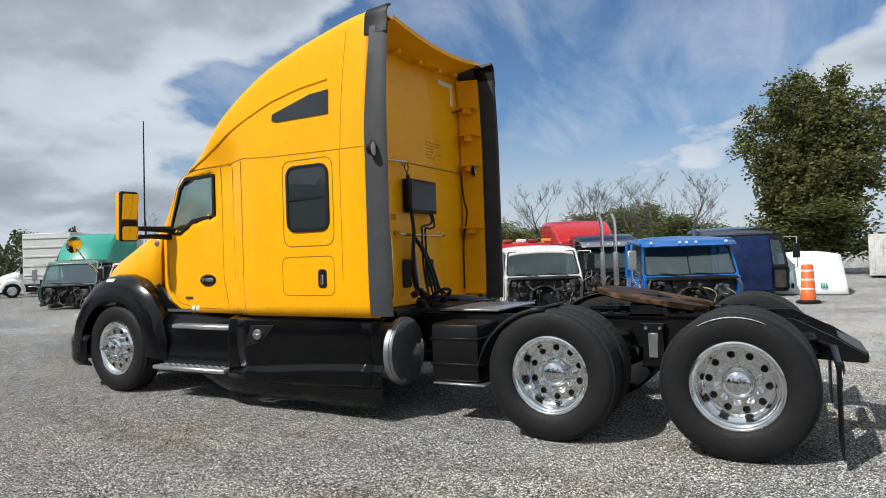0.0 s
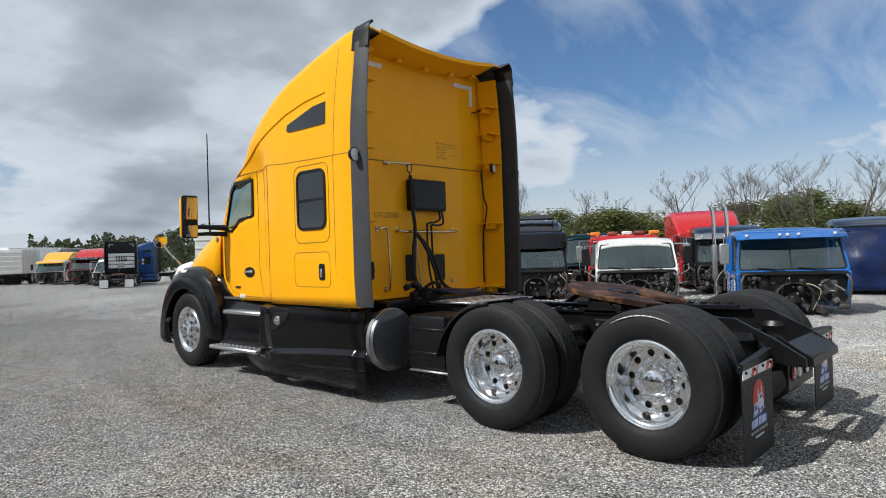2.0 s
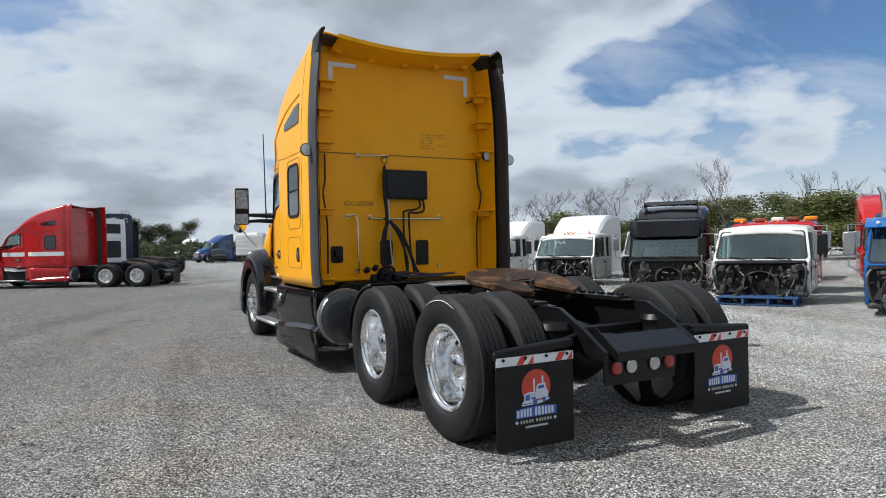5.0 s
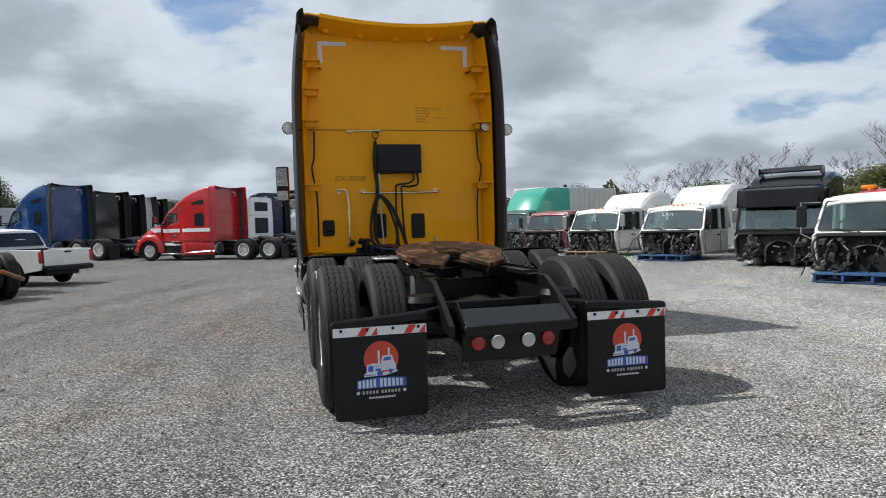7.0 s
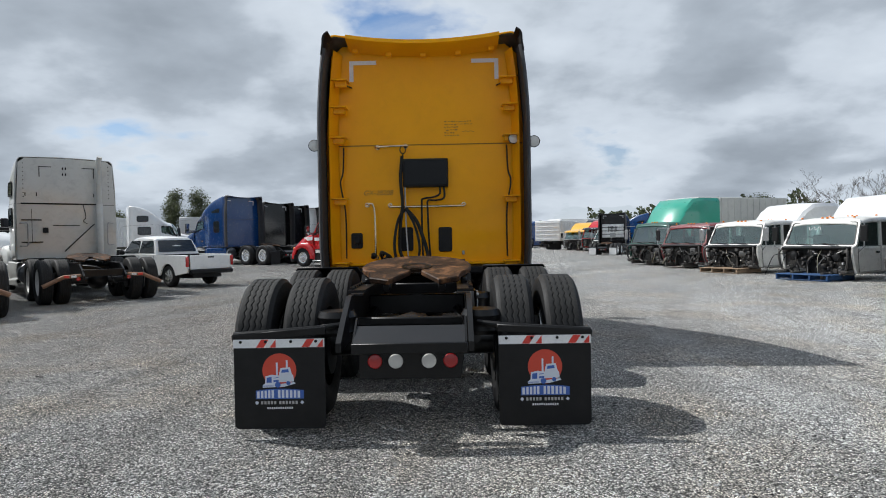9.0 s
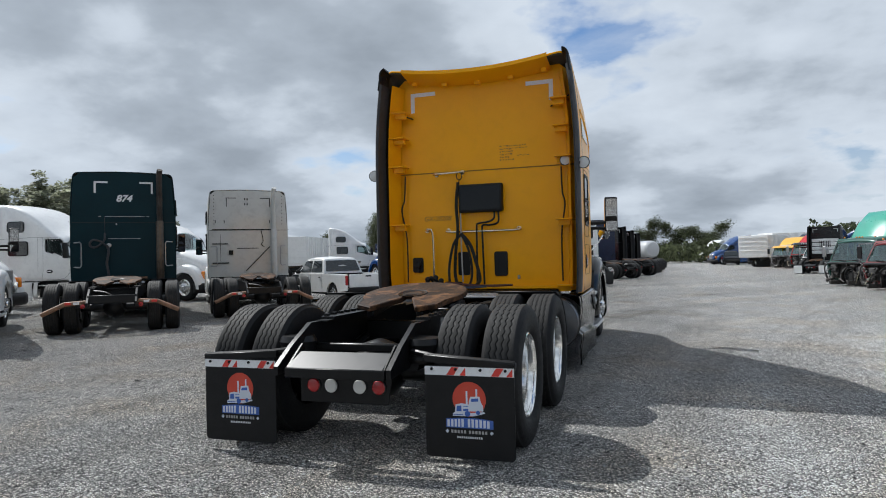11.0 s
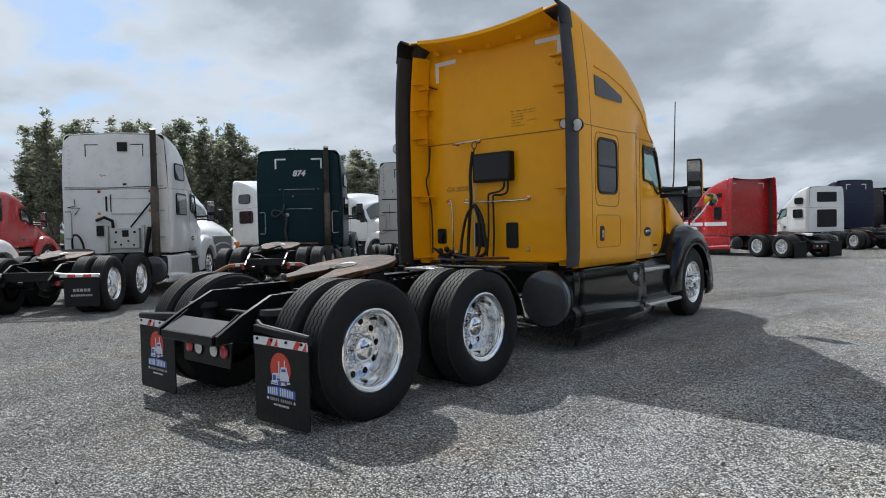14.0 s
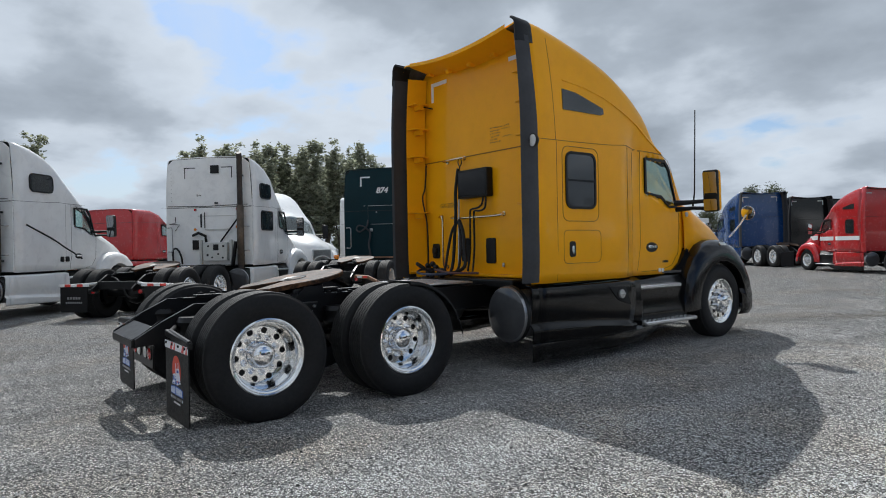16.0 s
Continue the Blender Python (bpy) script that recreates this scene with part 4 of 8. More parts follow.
def build_lower_sides(truck, mat, hero, skirt=True, tank=True):
    for s in (-1, 1):
        prof = [(1.06, 0.90), (1.16, 0.888), (1.188, 0.865), (1.197, 0.80), (1.198, 0.70), (1.185, 0.60), (1.165, 0.53), (1.156, 0.497), (1.160, 0.486), (1.203, 0.446), (1.209, 0.436), (1.207, 0.40), (1.195, 0.33), (1.190, 0.29)]
        crease = lambda y, z: -0.10 * max(0.0, (y - 3.1) / 1.5) ** 1.4 * max(0.0, min(1.0, (0.72 - z) / 0.2)) if z > 0.42 else -0.04 * max(0.0, (y - 3.1) / 1.5)
        fairing_sheet(truck, s, mat, 2.95, 4.56, prof, "side_fairing", bow=lambda y, z: 0.008 * math.sin((y - 2.9) * 1.9) * (1 if z < 0.6 else 0.2), lift=crease)
        fairing_sheet(truck, s, mat, 2.84, 2.94, [(x + 0.003, z) for x, z in prof], "fairing_end")
        if skirt:
            fairing_sheet(truck, s, BLACK_SATIN if hero else BLACK_MATT, 2.84, 5.35, [(1.188, 0.33), (1.193, 0.27), (1.190, 0.20), (1.188, 0.10)], "flexible_skirt", bow=lambda y, z: (0.016 * math.sin(y * 3.1) + 0.010 * math.sin(y * 7.7)) * (0.34 - z) / 0.24 - (0.16 if y > 4.6 else 0.0) * (y - 4.6) / 0.75, lift=lambda y, z: (0.33 - z) / 0.23 * (0.055 * max(0.0, (y - 2.84) / 2.5) + 0.16 * max(0.0, (y - 4.5) / 0.85) ** 2 + 0.008 * math.sin(y * 9.0)))
        # step well
        fairing_sheet(truck, s, mat, 4.58, 4.74, [(1.05, 0.90), (1.13, 0.87), (1.15, 0.70), (1.16, 0.48), (1.14, 0.32)], "step_pillar")
        fairing_sheet(truck, s, BLACK_MATT if not hero else mat, 4.74, 5.90, [(0.93, 0.93), (0.96, 0.84), (1.02, 0.78), (1.00, 0.62), (1.03, 0.45), (1.05, 0.33)], "step_well")
        for z, x0, x1, ya, yb in ((0.775, 0.99, 1.13, 4.76, 5.62), (0.335, 1.01, 1.20, 4.78, 5.86)):
            bm = B()
            box(bm, (s * (x0 + x1) / 2, (ya + yb) / 2, z), (x1 - x0, yb - ya, 0.045), 0.012)
            st = part("step", bm, TREAD_PLATE, truck, "aluminium tread step")
            if hero:
                bm = B()
                for k in range(11):
                    for j in range(3):
                        box(bm, (s * (x0 + 0.04 + (x1 - x0 - 0.07) * j / 2), ya + 0.06 + (yb - ya - 0.12) * k / 10, z + 0.026), (0.012, 0.05, 0.008))
                tagged(part("step_grip", bm, STEEL, st), kind="stuff")
        if hero:
            bm = B()
            prism(bm, [(4.46, 0.60), (4.37, 0.82), (4.06, 0.83), (4.20, 0.68), (4.30, 0.64)], Matrix(((0, 0, s, s * 1.199), (1, 0, 0, 0), (0, 1, 0, 0), (0, 0, 0, 1))), 0.014, 0.004)
            rec = part("filler_recess", bm, BLACK_MATT, truck)
            bm = B()
            lathe(bm, [(0.05, 0), (0.052, 0.02), (0.045, 0.03), (0.01, 0.032)], Matrix.Translation((s * 1.21, 4.27, 0.735)) @ Euler((0, radians(90 * s), 0)).to_matrix().to_4x4(), 20, True)
            box(bm, (s * 1.245, 4.27, 0.735), (0.012, 0.09, 0.02), 0.004)
            part("filler_cap", bm, STEEL, rec, "round metal fuel filler cap")
        if tank:
            bm = B()
            m = pose(s * 0.90, 2.74, 0.59, -90, 0, 0)
            lathe(bm, [(0.286, 0.002), (0.298, 0.02), (0.300, 0.05), (0.300, 0.085), (0.255, 0.10), (0.255, 0.7)], m, 40, False)
            tk = part("fuel_tank", bm, material_cache("tank_shell"), truck, "cylindrical tank with a dull aluminium end")
            bm = B()
            lathe(bm, [(0.302, 0.028), (0.308, 0.03), (0.308, 0.075), (0.302, 0.077)], m, 40)
            part("tank_strap", bm, BLACK_MATT if s > 0 else STEEL, tk)
            if tk:
                bm = B()
                lathe(bm, [(0.001, -0.036), (0.12, -0.031), (0.23, -0.016), (0.272, -0.004), (0.286, 0.002)], m, 40, False)
                end = part("tank_end", bm, TANK_END, tk, "dark domed tank end")
                if s < 0 and hero:
                    bm = B()
                    box(bm, (-0.70, 2.722, 0.66), (0.035, 0.004, 0.03))
                    part("sticker", bm, WHITE_TAPE, end)
        # quarter fender ahead of the drive wheels
        bm = B()
        rows = []
        for k in range(9):
            a = radians(92 + 78 * k / 8)
            y, z = 1.32 - 0.62 * math.cos(a), 0.42 + 0.60 * math.sin(a)
            rows.append([Vector((s * 0.60, y, z)), Vector((s * 1.17, y, z)), Vector((s * 1.185, y, z - 0.03))])
        strip(bm, rows)
        q = part("quarter_fender", bm, BLACK_MATT, truck)
        sol = q.modifiers.new("thickness", "SOLIDIFY")
        sol.thickness = 0.012


CACHE = {}


def material_cache(kind):
    if kind not in CACHE:
        if kind == "tank_shell":
            CACHE[kind] = material("tank_aluminium", (0.30, 0.30, 0.31), rough=0.32, metal=0.85, vary=0.15, scale=6, dirt=(0.12, 0.12, 0.12), dirt_amount=0.5)
    return CACHE[kind]


def build_front(truck, paint_mat, hero, fender_mat):
    """Bonnet, fenders with wheel arches, bumper, headlamps."""
    bm = B()
    rows = []
    for y, w, zt, zc in ((6.02, 0.88, 1.86, 1.97), (6.30, 0.86, 1.80, 1.93), (6.60, 0.83, 1.68, 1.84), (6.95, 0.79, 1.54, 1.73), (7.25, 0.73, 1.40, 1.62), (7.45, 0.66, 1.27, 1.50), (7.62, 0.56, 1.10, 1.34), (7.70, 0.48, 0.90, 1.15)):
        half = [(w + 0.05, 0.95 if y > 6.4 else 1.05), (w + 0.045, zt - 0.30), (w + 0.02, zt - 0.12), (w - 0.05, zt - 0.02), (w * 0.7, zt + (zc - zt) * 0.55), (w * 0.35, zt + (zc - zt) * 0.9), (0, zc)]
        rows.append([Vector((-x, y, z)) for x, z in half] + [Vector((x, y, z)) for x, z in half[-2::-1]])
    rows.append([Vector((p.x * 0.9, 7.735, 0.85 + (p.z - 0.9) * 0.8)) for p in rows[-1]])
    strip(bm, rows)
    hood = part("bonnet", bm, paint_mat, truck)
    sol = hood.modifiers.new("thickness", "SOLIDIFY")
    sol.thickness, sol.offset = 0.015, -1
    for s in (-1, 1):
        bm = B()
        rows = []
        arch = [(-4, 0.86, 0.58), (10, 0.88, 0.585), (28, 0.89, 0.585), (45, 0.88, 0.585), (62, 0.85, 0.585), (80, 0.82, 0.585), (98, 0.82, 0.585), (118, 0.83, 0.585), (138, 0.84, 0.585), (158, 0.85, 0.585), (172, 0.86, 0.585), (184, 0.86, 0.585)]
        for a, r1, r0 in arch:
            c, sn = math.cos(radians(a)), math.sin(radians(a))
            o = Vector((0, 6.645 - r1 * c * 0.98, 0.46 + (r1 + 0.06) * sn))
            i = Vector((0, 6.645 - r0 * c, 0.47 + r0 * sn))
            rows.append([Vector((s * 0.70, o.y, o.z + 0.03)), Vector((s * 0.92, o.y, o.z + 0.02)), Vector((s * 1.05, o.y, o.z - 0.01)), Vector((s * 1.105, (o.y * 3 + i.y) / 4, (o.z * 3 + i.z) / 4)), Vector((s * 1.13, (o.y + i.y) / 2, (o.z + i.z) / 2)), Vector((s * 1.125, i.y, i.z)), Vector((s * 1.09, i.y, i.z)), Vector((s * 0.72, i.y, i.z))])
        strip(bm, rows)
        f = part("front_fender", bm, fender_mat, truck, "")
        if hero:
            bm = B()
            box(bm, (s * 1.092, 6.68, 1.285), (0.020, 0.14, 0.050), 0.006, rot=(0, -s * 40, 0))
            part("marker_lamp", bm, WHITE_LENS, f)
        bm = B()
        prism(bm, [(5.98, 0.93), (6.10, 1.22), (6.04, 1.24), (5.88, 1.04), (5.66, 0.93)], Matrix(((0, 0, s, s * 0.84), (1, 0, 0, 0), (0, 1, 0, 0), (0, 0, 0, 1))), 0.10, 0.01)
        part("fender_trim", bm, fender_mat, truck)
        bm = B()
        prism(bm, round_rect(7.30, 0.78, 7.52, 1.08, 0.05), Matrix(((0, 0, s, s * 0.74), (1, 0, 0, 0), (0, 1, 0, 0), (0, 0, 0, 1))), 0.16, 0.02)
        part("headlamp", bm, AMBER_LENS, truck)
    bm = B()
    rows = []
    for x, y in ((-1.13, 7.12), (-1.12, 7.40), (-1.02, 7.60), (-0.7, 7.78), (0, 7.86), (0.7, 7.78), (1.02, 7.60), (1.12, 7.40), (1.13, 7.12)):
        rows.append([Vector((x * 0.97, y - 0.04, 0.27)), Vector((x, y, 0.34)), Vector((x, y, 0.56)), Vector((x * 0.98, y - 0.05, 0.64))])
    strip(bm, rows)
    bump = part("bumper", bm, fender_mat if hero else BLACK_MATT, truck)
    sol = bump.modifiers.new("thickness", "SOLIDIFY")
    sol.thickness = 0.02
    bm = B()
    box(bm, (0, 7.68, 1.0), (0.80, 0.08, 0.62), 0.03)
    part("grille", bm, STEEL, truck)


def build_mirrors(truck, paint_mat, hero):
    for s in (-1, 1):
        at = pose(s * 1.335, 6.0, 1.985, 3, 0, s * 12)
        bm = B()
        box(bm, (0, 0.0, 0), (0.20, 0.06, 0.545), 0.025, seg=2)
        mir = part("mirror", bm, BLACK_MATT, truck, "tall side mirror in a black frame", m=at)
        bm = B()
        box(bm, (s * 0.004, 0.062, 0), (0.202, 0.10, 0.54), 0.045, seg=2)
        part("mirror_shell", bm, paint_mat if hero else BLACK_MATT, mir)
        for z0, h in ((0.085, 0.325), (-0.180, 0.150)):
            bm = B()
            prism(bm, round_rect(-0.084, -h / 2, 0.084, h / 2, 0.02), pose(0, -0.034, z0, 8, 0, 0) @ Matrix(((1, 0, 0, 0), (0, 0, -1, 0), (0, 1, 0, 0), (0, 0, 0, 1))), 0.012)
            part("mirror_pane", bm, MIRROR_GLASS, mir)
        bm = B()
        tube(bm, [(s * 0.92, 5.80, 1.84), (s * 1.10, 5.92, 1.85), (s * 1.30, 6.02, 1.86)], [0.040, 0.030, 0.024], 8)
        tube(bm, [(s * 0.90, 5.86, 1.76), (s * 1.10, 5.95, 1.77), (s * 1.30, 6.02, 1.76)], [0.034, 0.026, 0.022], 8)
        part("mirror_arm", bm, BLACK_MATT, truck)
        if hero:
            bm = B()
            tube(bm, [(s * 0.84, 7.30, 1.38), (s * 1.00, 7.32, 1.56), (s * 1.09, 7.33, 1.70)], 0.012, 8)
            lathe(bm, [(0.005, 0.05), (0.06, 0.045), (0.10, 0.015), (0.105, 0.0), (0.10, -0.004)], pose(s * 1.11, 7.34, 1.73, -80, 0, 0), 24)
            hm = part("bonnet_mirror", bm, CHROME, truck, "round chrome bonnet mirror")
            bm = B()
            lathe(bm, [(0.098, 0.0), (0.06, -0.012), (0.01, -0.018)], pose(s * 1.11, 7.335, 1.73, -80, 0, 0), 24, True)
            part("mirror_pane", bm, MIRROR_GLASS, hm)


def tractor(name, m, label, paint_mat, cfg=AERO, hero=False, fender_mat=None, lower_mat=None, windows=True, number="", group="", printed=False, rim=RIM_DEEP, stack=False, marks=True, stripe=None, extender=True, mark_mat=WHITE_TAPE, flap_mat=None, stack_x=0.92, strip_mat=None):
    truck = thing(name, m, label, "truck", group)
    fender_mat = fender_mat or paint_mat
    lower_mat = lower_mat or paint_mat
    back_y = 2.84 if extender else 3.10
    cab_shell(cfg, truck, paint_mat, hero, back_y)
    # back wall of the sleeper
    zc = lerp_table(cfg["roof"], 3.12)
    wall_y = 3.15 if extender else 3.11
    bm = B()
    w_low, w_top = side_x(cfg, wall_y, 1.5) - 0.024, side_x(cfg, wall_y, zc - 0.12) - 0.024
    outline = [(-w_low, cfg["floor"] + 0.02), (w_low, cfg["floor"] + 0.02), (side_x(cfg, wall_y, 2.5) - 0.024, 2.5), (w_top, zc - 0.15), (w_top - 0.14, zc - 0.03), (0, zc + lerp_table(cfg["crown"], 3.12) - 0.03), (-w_top + 0.14, zc - 0.03), (-w_top, zc - 0.15), (-side_x(cfg, wall_y, 2.5) + 0.024, 2.5)]
    prism(bm, outline, Matrix(((1, 0, 0, 0), (0, 0, 1, wall_y), (0, 1, 0, 0), (0, 0, 0, 1))), 0.03)
    back = part("back_wall", bm, paint_mat, truck)
    bm = B()
    box(bm, (0, wall_y - 0.002, 2.425), (2 * w_low - 0.04, 0.004, 0.012))
    part("wall_seam", bm, GROOVE if hero else DARK_GAP, back)
    bm = B()
    box(bm, (0, 4.6, cfg["floor"] + 0.02), (1.9, 2.9, 0.03))
    part("cab_floor", bm, INTERIOR, truck)
    if marks:
        for s in (-1, 1):
            bm = B()
            if cfg is AERO:
                box(bm, (s * 0.745, wall_y - 0.002, 3.435), (0.33, 0.004, 0.048))
                box(bm, (s * 0.885, wall_y - 0.002, 3.31), (0.05, 0.004, 0.20))
            else:
                tw = 0.045 if mark_mat is WHITE_TAPE else 0.022
                box(bm, (s * 0.50, wall_y - 0.002, 3.43), (0.30, 0.004, tw))
                box(bm, (s * 0.63, wall_y - 0.002, 3.29), (tw, 0.004, 0.26))
            part("reflective_corner", bm, mark_mat, back, "reflective corner tape")
    # windows
    for s in (-1, 1):
        if windows == "roof":
            roof_rect = (3.58, 2.68, 4.22, 3.03, 0.09)
            uw = part("roof_window", side_ring(cfg, grown(*roof_rect, 0.025), round_rect(*roof_rect), s, 0.03, 0.06), BLACK_MATT, truck, "dark rounded roof window")
            part("pane", side_plate(cfg, round_rect(*roof_rect), s, 0.024), DARK_GLASS, uw)
            part("door_rail", side_line(cfg, [(3.45, 1.95), (4.2, 1.66), (4.95, 1.36), (5.3, 1.2)], s, 0.02), BLACK_MATT, truck, "long slanted black rail")
            bm = B()
            for y0 in (4.55, 4.75):
                box(bm, (s * (side_x(cfg, y0, 1.2) + 0.01), y0, 1.2), (0.02, 0.12, 0.12), 0.02)
            tagged(part("vent_plate", bm, BLACK_MATT, truck), kind="stuff")
        elif windows:
            rect = (3.375, 1.735, 3.835, 2.305, 0.07) if cfg is AERO else (3.62, 1.86, 4.36, 2.32, 0.06)
            inner = round_rect(*rect)
            fr = part("sleeper_window", side_ring(cfg, grown(*rect, 0.028), inner, s, 0.012 if cfg is AERO else 0.03, 0.03 if cfg is AERO else 0.06), BLACK_MATT, truck, "dark tinted sleeper window in a black frame")
            part("pane", side_plate(cfg, inner, s, 0.005 if cfg is AERO else 0.024), DARK_GLASS, fr)
            if cfg is AERO:
                up = [(3.33, 2.775), (3.33, 3.00), (3.55, 2.985), (4.02, 2.86), (4.03, 2.80), (3.98, 2.778)]
                uw = part("roof_window", side_plate(cfg, up, s, 0.008, 0.02), DARK_GLASS, truck, "dark wedge-shaped roof window")
            else:
                box4 = (3.58, 2.68, 4.22, 3.03, 0.09)
                uw = part("roof_window", side_ring(cfg, grown(*box4, 0.025), round_rect(*box4), s, 0.03, 0.06), BLACK_MATT, truck, "dark rounded roof window")
                part("pane", side_plate(cfg, round_rect(*box4), s, 0.024), DARK_GLASS, uw)
        fr = part("door_window", side_ring(cfg, scaled(DOOR_GLASS, 0.008), scaled(DOOR_GLASS, -0.034), s), BLACK_MATT, truck)
        part("pane", side_plate(cfg, scaled(DOOR_GLASS, -0.024), s, -0.002, 0.006), CAB_GLASS, fr)
    build_front(truck, paint_mat, hero, fender_mat)
    build_lower_sides(truck, lower_mat, hero, skirt=hero or cfg is AERO, tank=True)
    build_mirrors(truck, paint_mat, hero)
    TREADED[0] = bool(stack)
    build_chassis(truck, hero, rim=rim)
    if cfg is AERO:
        build_tail(truck, 0.03, printed, flaps=True, flap_mat=flap_mat)
    else:
        bare_tail(truck)
    gap = GROOVE if hero else DARK_GAP
    for s in (-1, 1):
        gaps = []
        gaps.append(side_line(cfg, [(2.9, 2.43), (3.5, 2.44), (4.13, 2.455), (4.45, 2.48), (4.75, 2.47), (5.2, 2.47), (5.5, 2.46)], s))
        gaps.append(side_line(cfg, [(4.92, 2.46), (4.92, 1.3), (4.86, 0.98)], s))
        gaps.append(side_line(cfg, [(5.93, 1.72), (5.90, 1.2), (5.72, 1.02), (5.45, 0.97), (4.95, 0.96)], s))
        gaps.append(side_line(cfg, [(4.72, 2.44), (4.72, 0.93)], s))
        for bm in gaps:
            part("panel_gap", bm, gap, truck)
        bm = B()
        prism(bm, disc_poly(0, 0, 0.125, 20), Matrix.Translation((s * (side_x(cfg, 5.17, 1.265) - 0.004), 5.17, 1.265)) @ Euler((0, radians(90 * s), 0)).to_matrix().to_4x4() @ Matrix.Diagonal((0.5, 1, 1, 1)), 0.012, 0.003)
        dh = part("door_handle", bm, BLACK_MATT, truck)
        bm = B()
        box(bm, (s * (side_x(cfg, 5.17, 1.265) + 0.018), 5.17, 1.27), (0.018, 0.17, 0.035), 0.008)
        part("handle_lever", bm, CHROME, dh)
        if extender:
            # rubber edge strips and corner caps
            rows = []
            for z in np.linspace(0.93, 3.50, 26):
                z = float(z)
                x = side_x(cfg, 2.9, z)
                rows.append([Vector((s * (x + 0.004), 2.93 - 0.05 * max(0.0, (z - 2.6) / 0.9), z)), Vector((s * (x + 0.016), 2.88, z)), Vector((s * (x + 0.012), 2.74, z)), Vector((s * (x - 0.012), 2.70, z)), Vector((s * (x - 0.035), 2.72, z)), Vector((s * (x - 0.055), 2.92, z))])
            bm = B()
            strip(bm, rows)
            part("edge_strip", bm, strip_mat or GREY_RUBBER, truck, "weathered black rubber edge strip")
            # a thin cap that carries the strip round the roof corner and flares up at the rear
            path = [(side_x(cfg, 2.9, z), z, 1.0, 0.0, 0.016) for z in (3.43, 3.50, 3.56)]
            xc, zc = side_x(cfg, 2.9, 3.58) - 0.107, lerp_table(cfg["roof"], 2.9) - 0.107
            for a in np.linspace(10, 66, 6):
                ca, sa = math.cos(radians(float(a))), math.sin(radians(float(a)))
                path.append((xc + 0.107 * ca, zc + 0.107 * sa, ca, sa, 0.016 + 0.012 * math.sin(radians(2 * float(a)))))
            rows = []
            for x, z, nx, nz, o in path:
                rows.append([Vector((s * (x + nx * q), yy, z + nz * q)) for q, yy in ((0.004, 2.945), (0.012, 2.93), (o, 2.72), (o - 0.008, 2.700), (o - 0.025, 2.705), (-0.04, 2.90), (-0.03, 2.94), (0.004, 2.945))])
            bm = B()
            rw = strip(bm, rows)
            bm.faces.new(rw[0][:-1])
            bm.faces.new(rw[-1][:-1][::-1])
            part("corner_cap", bm, strip_mat or BLACK_MATT, truck)
    if stripe:
        for s in (-1, 1):
            bm = B()
            strip(bm, [[Vector((s * (side_x(cfg, float(yy), z) + 0.006), float(yy), z)) for z in (1.42, 1.50, 1.60)] for yy in np.linspace(3.0, 5.95, 60)])
            part("stripe", bm, stripe, truck, "white stripe")
            bm = B()
            strip(bm, [[Vector((s * (0.93 - 0.12 * u * u), 6.05 + 0.7 * u, 1.46 - 0.04 * u + dz)) for dz in (0, 0.10, 0.20)] for u in np.linspace(0, 1, 8)])
            part("bonnet_stripe", bm, stripe, truck, "white stripe on the bonnet")
    if number:
        text_part("unit_number", number, 0.23, WHITE_TAPE, back, pose(0.0, wall_y - 0.002, 3.02, 90, 0, 0), slant=0.25, bold=0.008)
    if stack:
        bm = B()
        tube(bm, [(stack_x, 2.93, 0.70), (stack_x, 2.93, 2.2), (stack_x, 2.93, 3.62), (stack_x + 0.02, 2.86, 3.74)], 0.068, 16)
        st = part("exhaust_stack", bm, stack, truck, "upright exhaust stack behind the cab")
        bm = B()
        lathe(bm, [(0.075, 0.95), (0.088, 0.98), (0.088, 2.42), (0.075, 2.45)], pose(stack_x, 2.93, 0), 18)
        part("heat_shield", bm, STACK_TAN if stack is not GREY_WHITE else GREY_WHITE, st)
        for z in (1.2, 2.2, 3.2):
            bm = B()
            box(bm, (stack_x, 3.03, z), (0.05, 0.16, 0.04), 0.005)
            part("stack_bracket", bm, FRAME_BLACK, st)
        for s in (-1, 1):
            bm = B()
            tube(bm, [(s * 1.08, 3.08, 1.92), (s * 1.06, 3.0, 1.92), (s * 0.95, 2.98, 1.93), (s * 0.92, 2.98, 1.88), (s * 0.92, 2.98, 1.36), (s * 0.95, 2.98, 1.31), (s * 1.06, 3.0, 1.32), (s * 1.08, 3.08, 1.32)], 0.016, 6)
            part("grab_rail", bm, STEEL, back)
    return truck, back


# ---- the yellow tractor ----
FLAT_TOP = dict(VAN, roof=[(2.8, 2.92), (3.3, 2.96), (4.3, 2.97), (4.9, 2.86), (5.2, 2.66), (5.5, 2.46), (5.65, 2.38), (5.95, 1.80), (6.3, 1.70), (6.6, 1.66)])
FENDER_SATIN = material("satin_black_fender", (0.005, 0.005, 0.0058), rough=0.15, vary=0.3, scale=4, spec=0.4, dirt=(0.014, 0.0137, 0.013), dirt_amount=0.35, bump=0.02, bump_scale=30)
hero, hero_back = tractor("sleeper_tractor", pose(0, 0, 0), "yellow sleeper tractor unit with black fairings, parked on gravel", YELLOW, AERO, True, FENDER_SATIN, BLACK_GLOSS, printed=True)


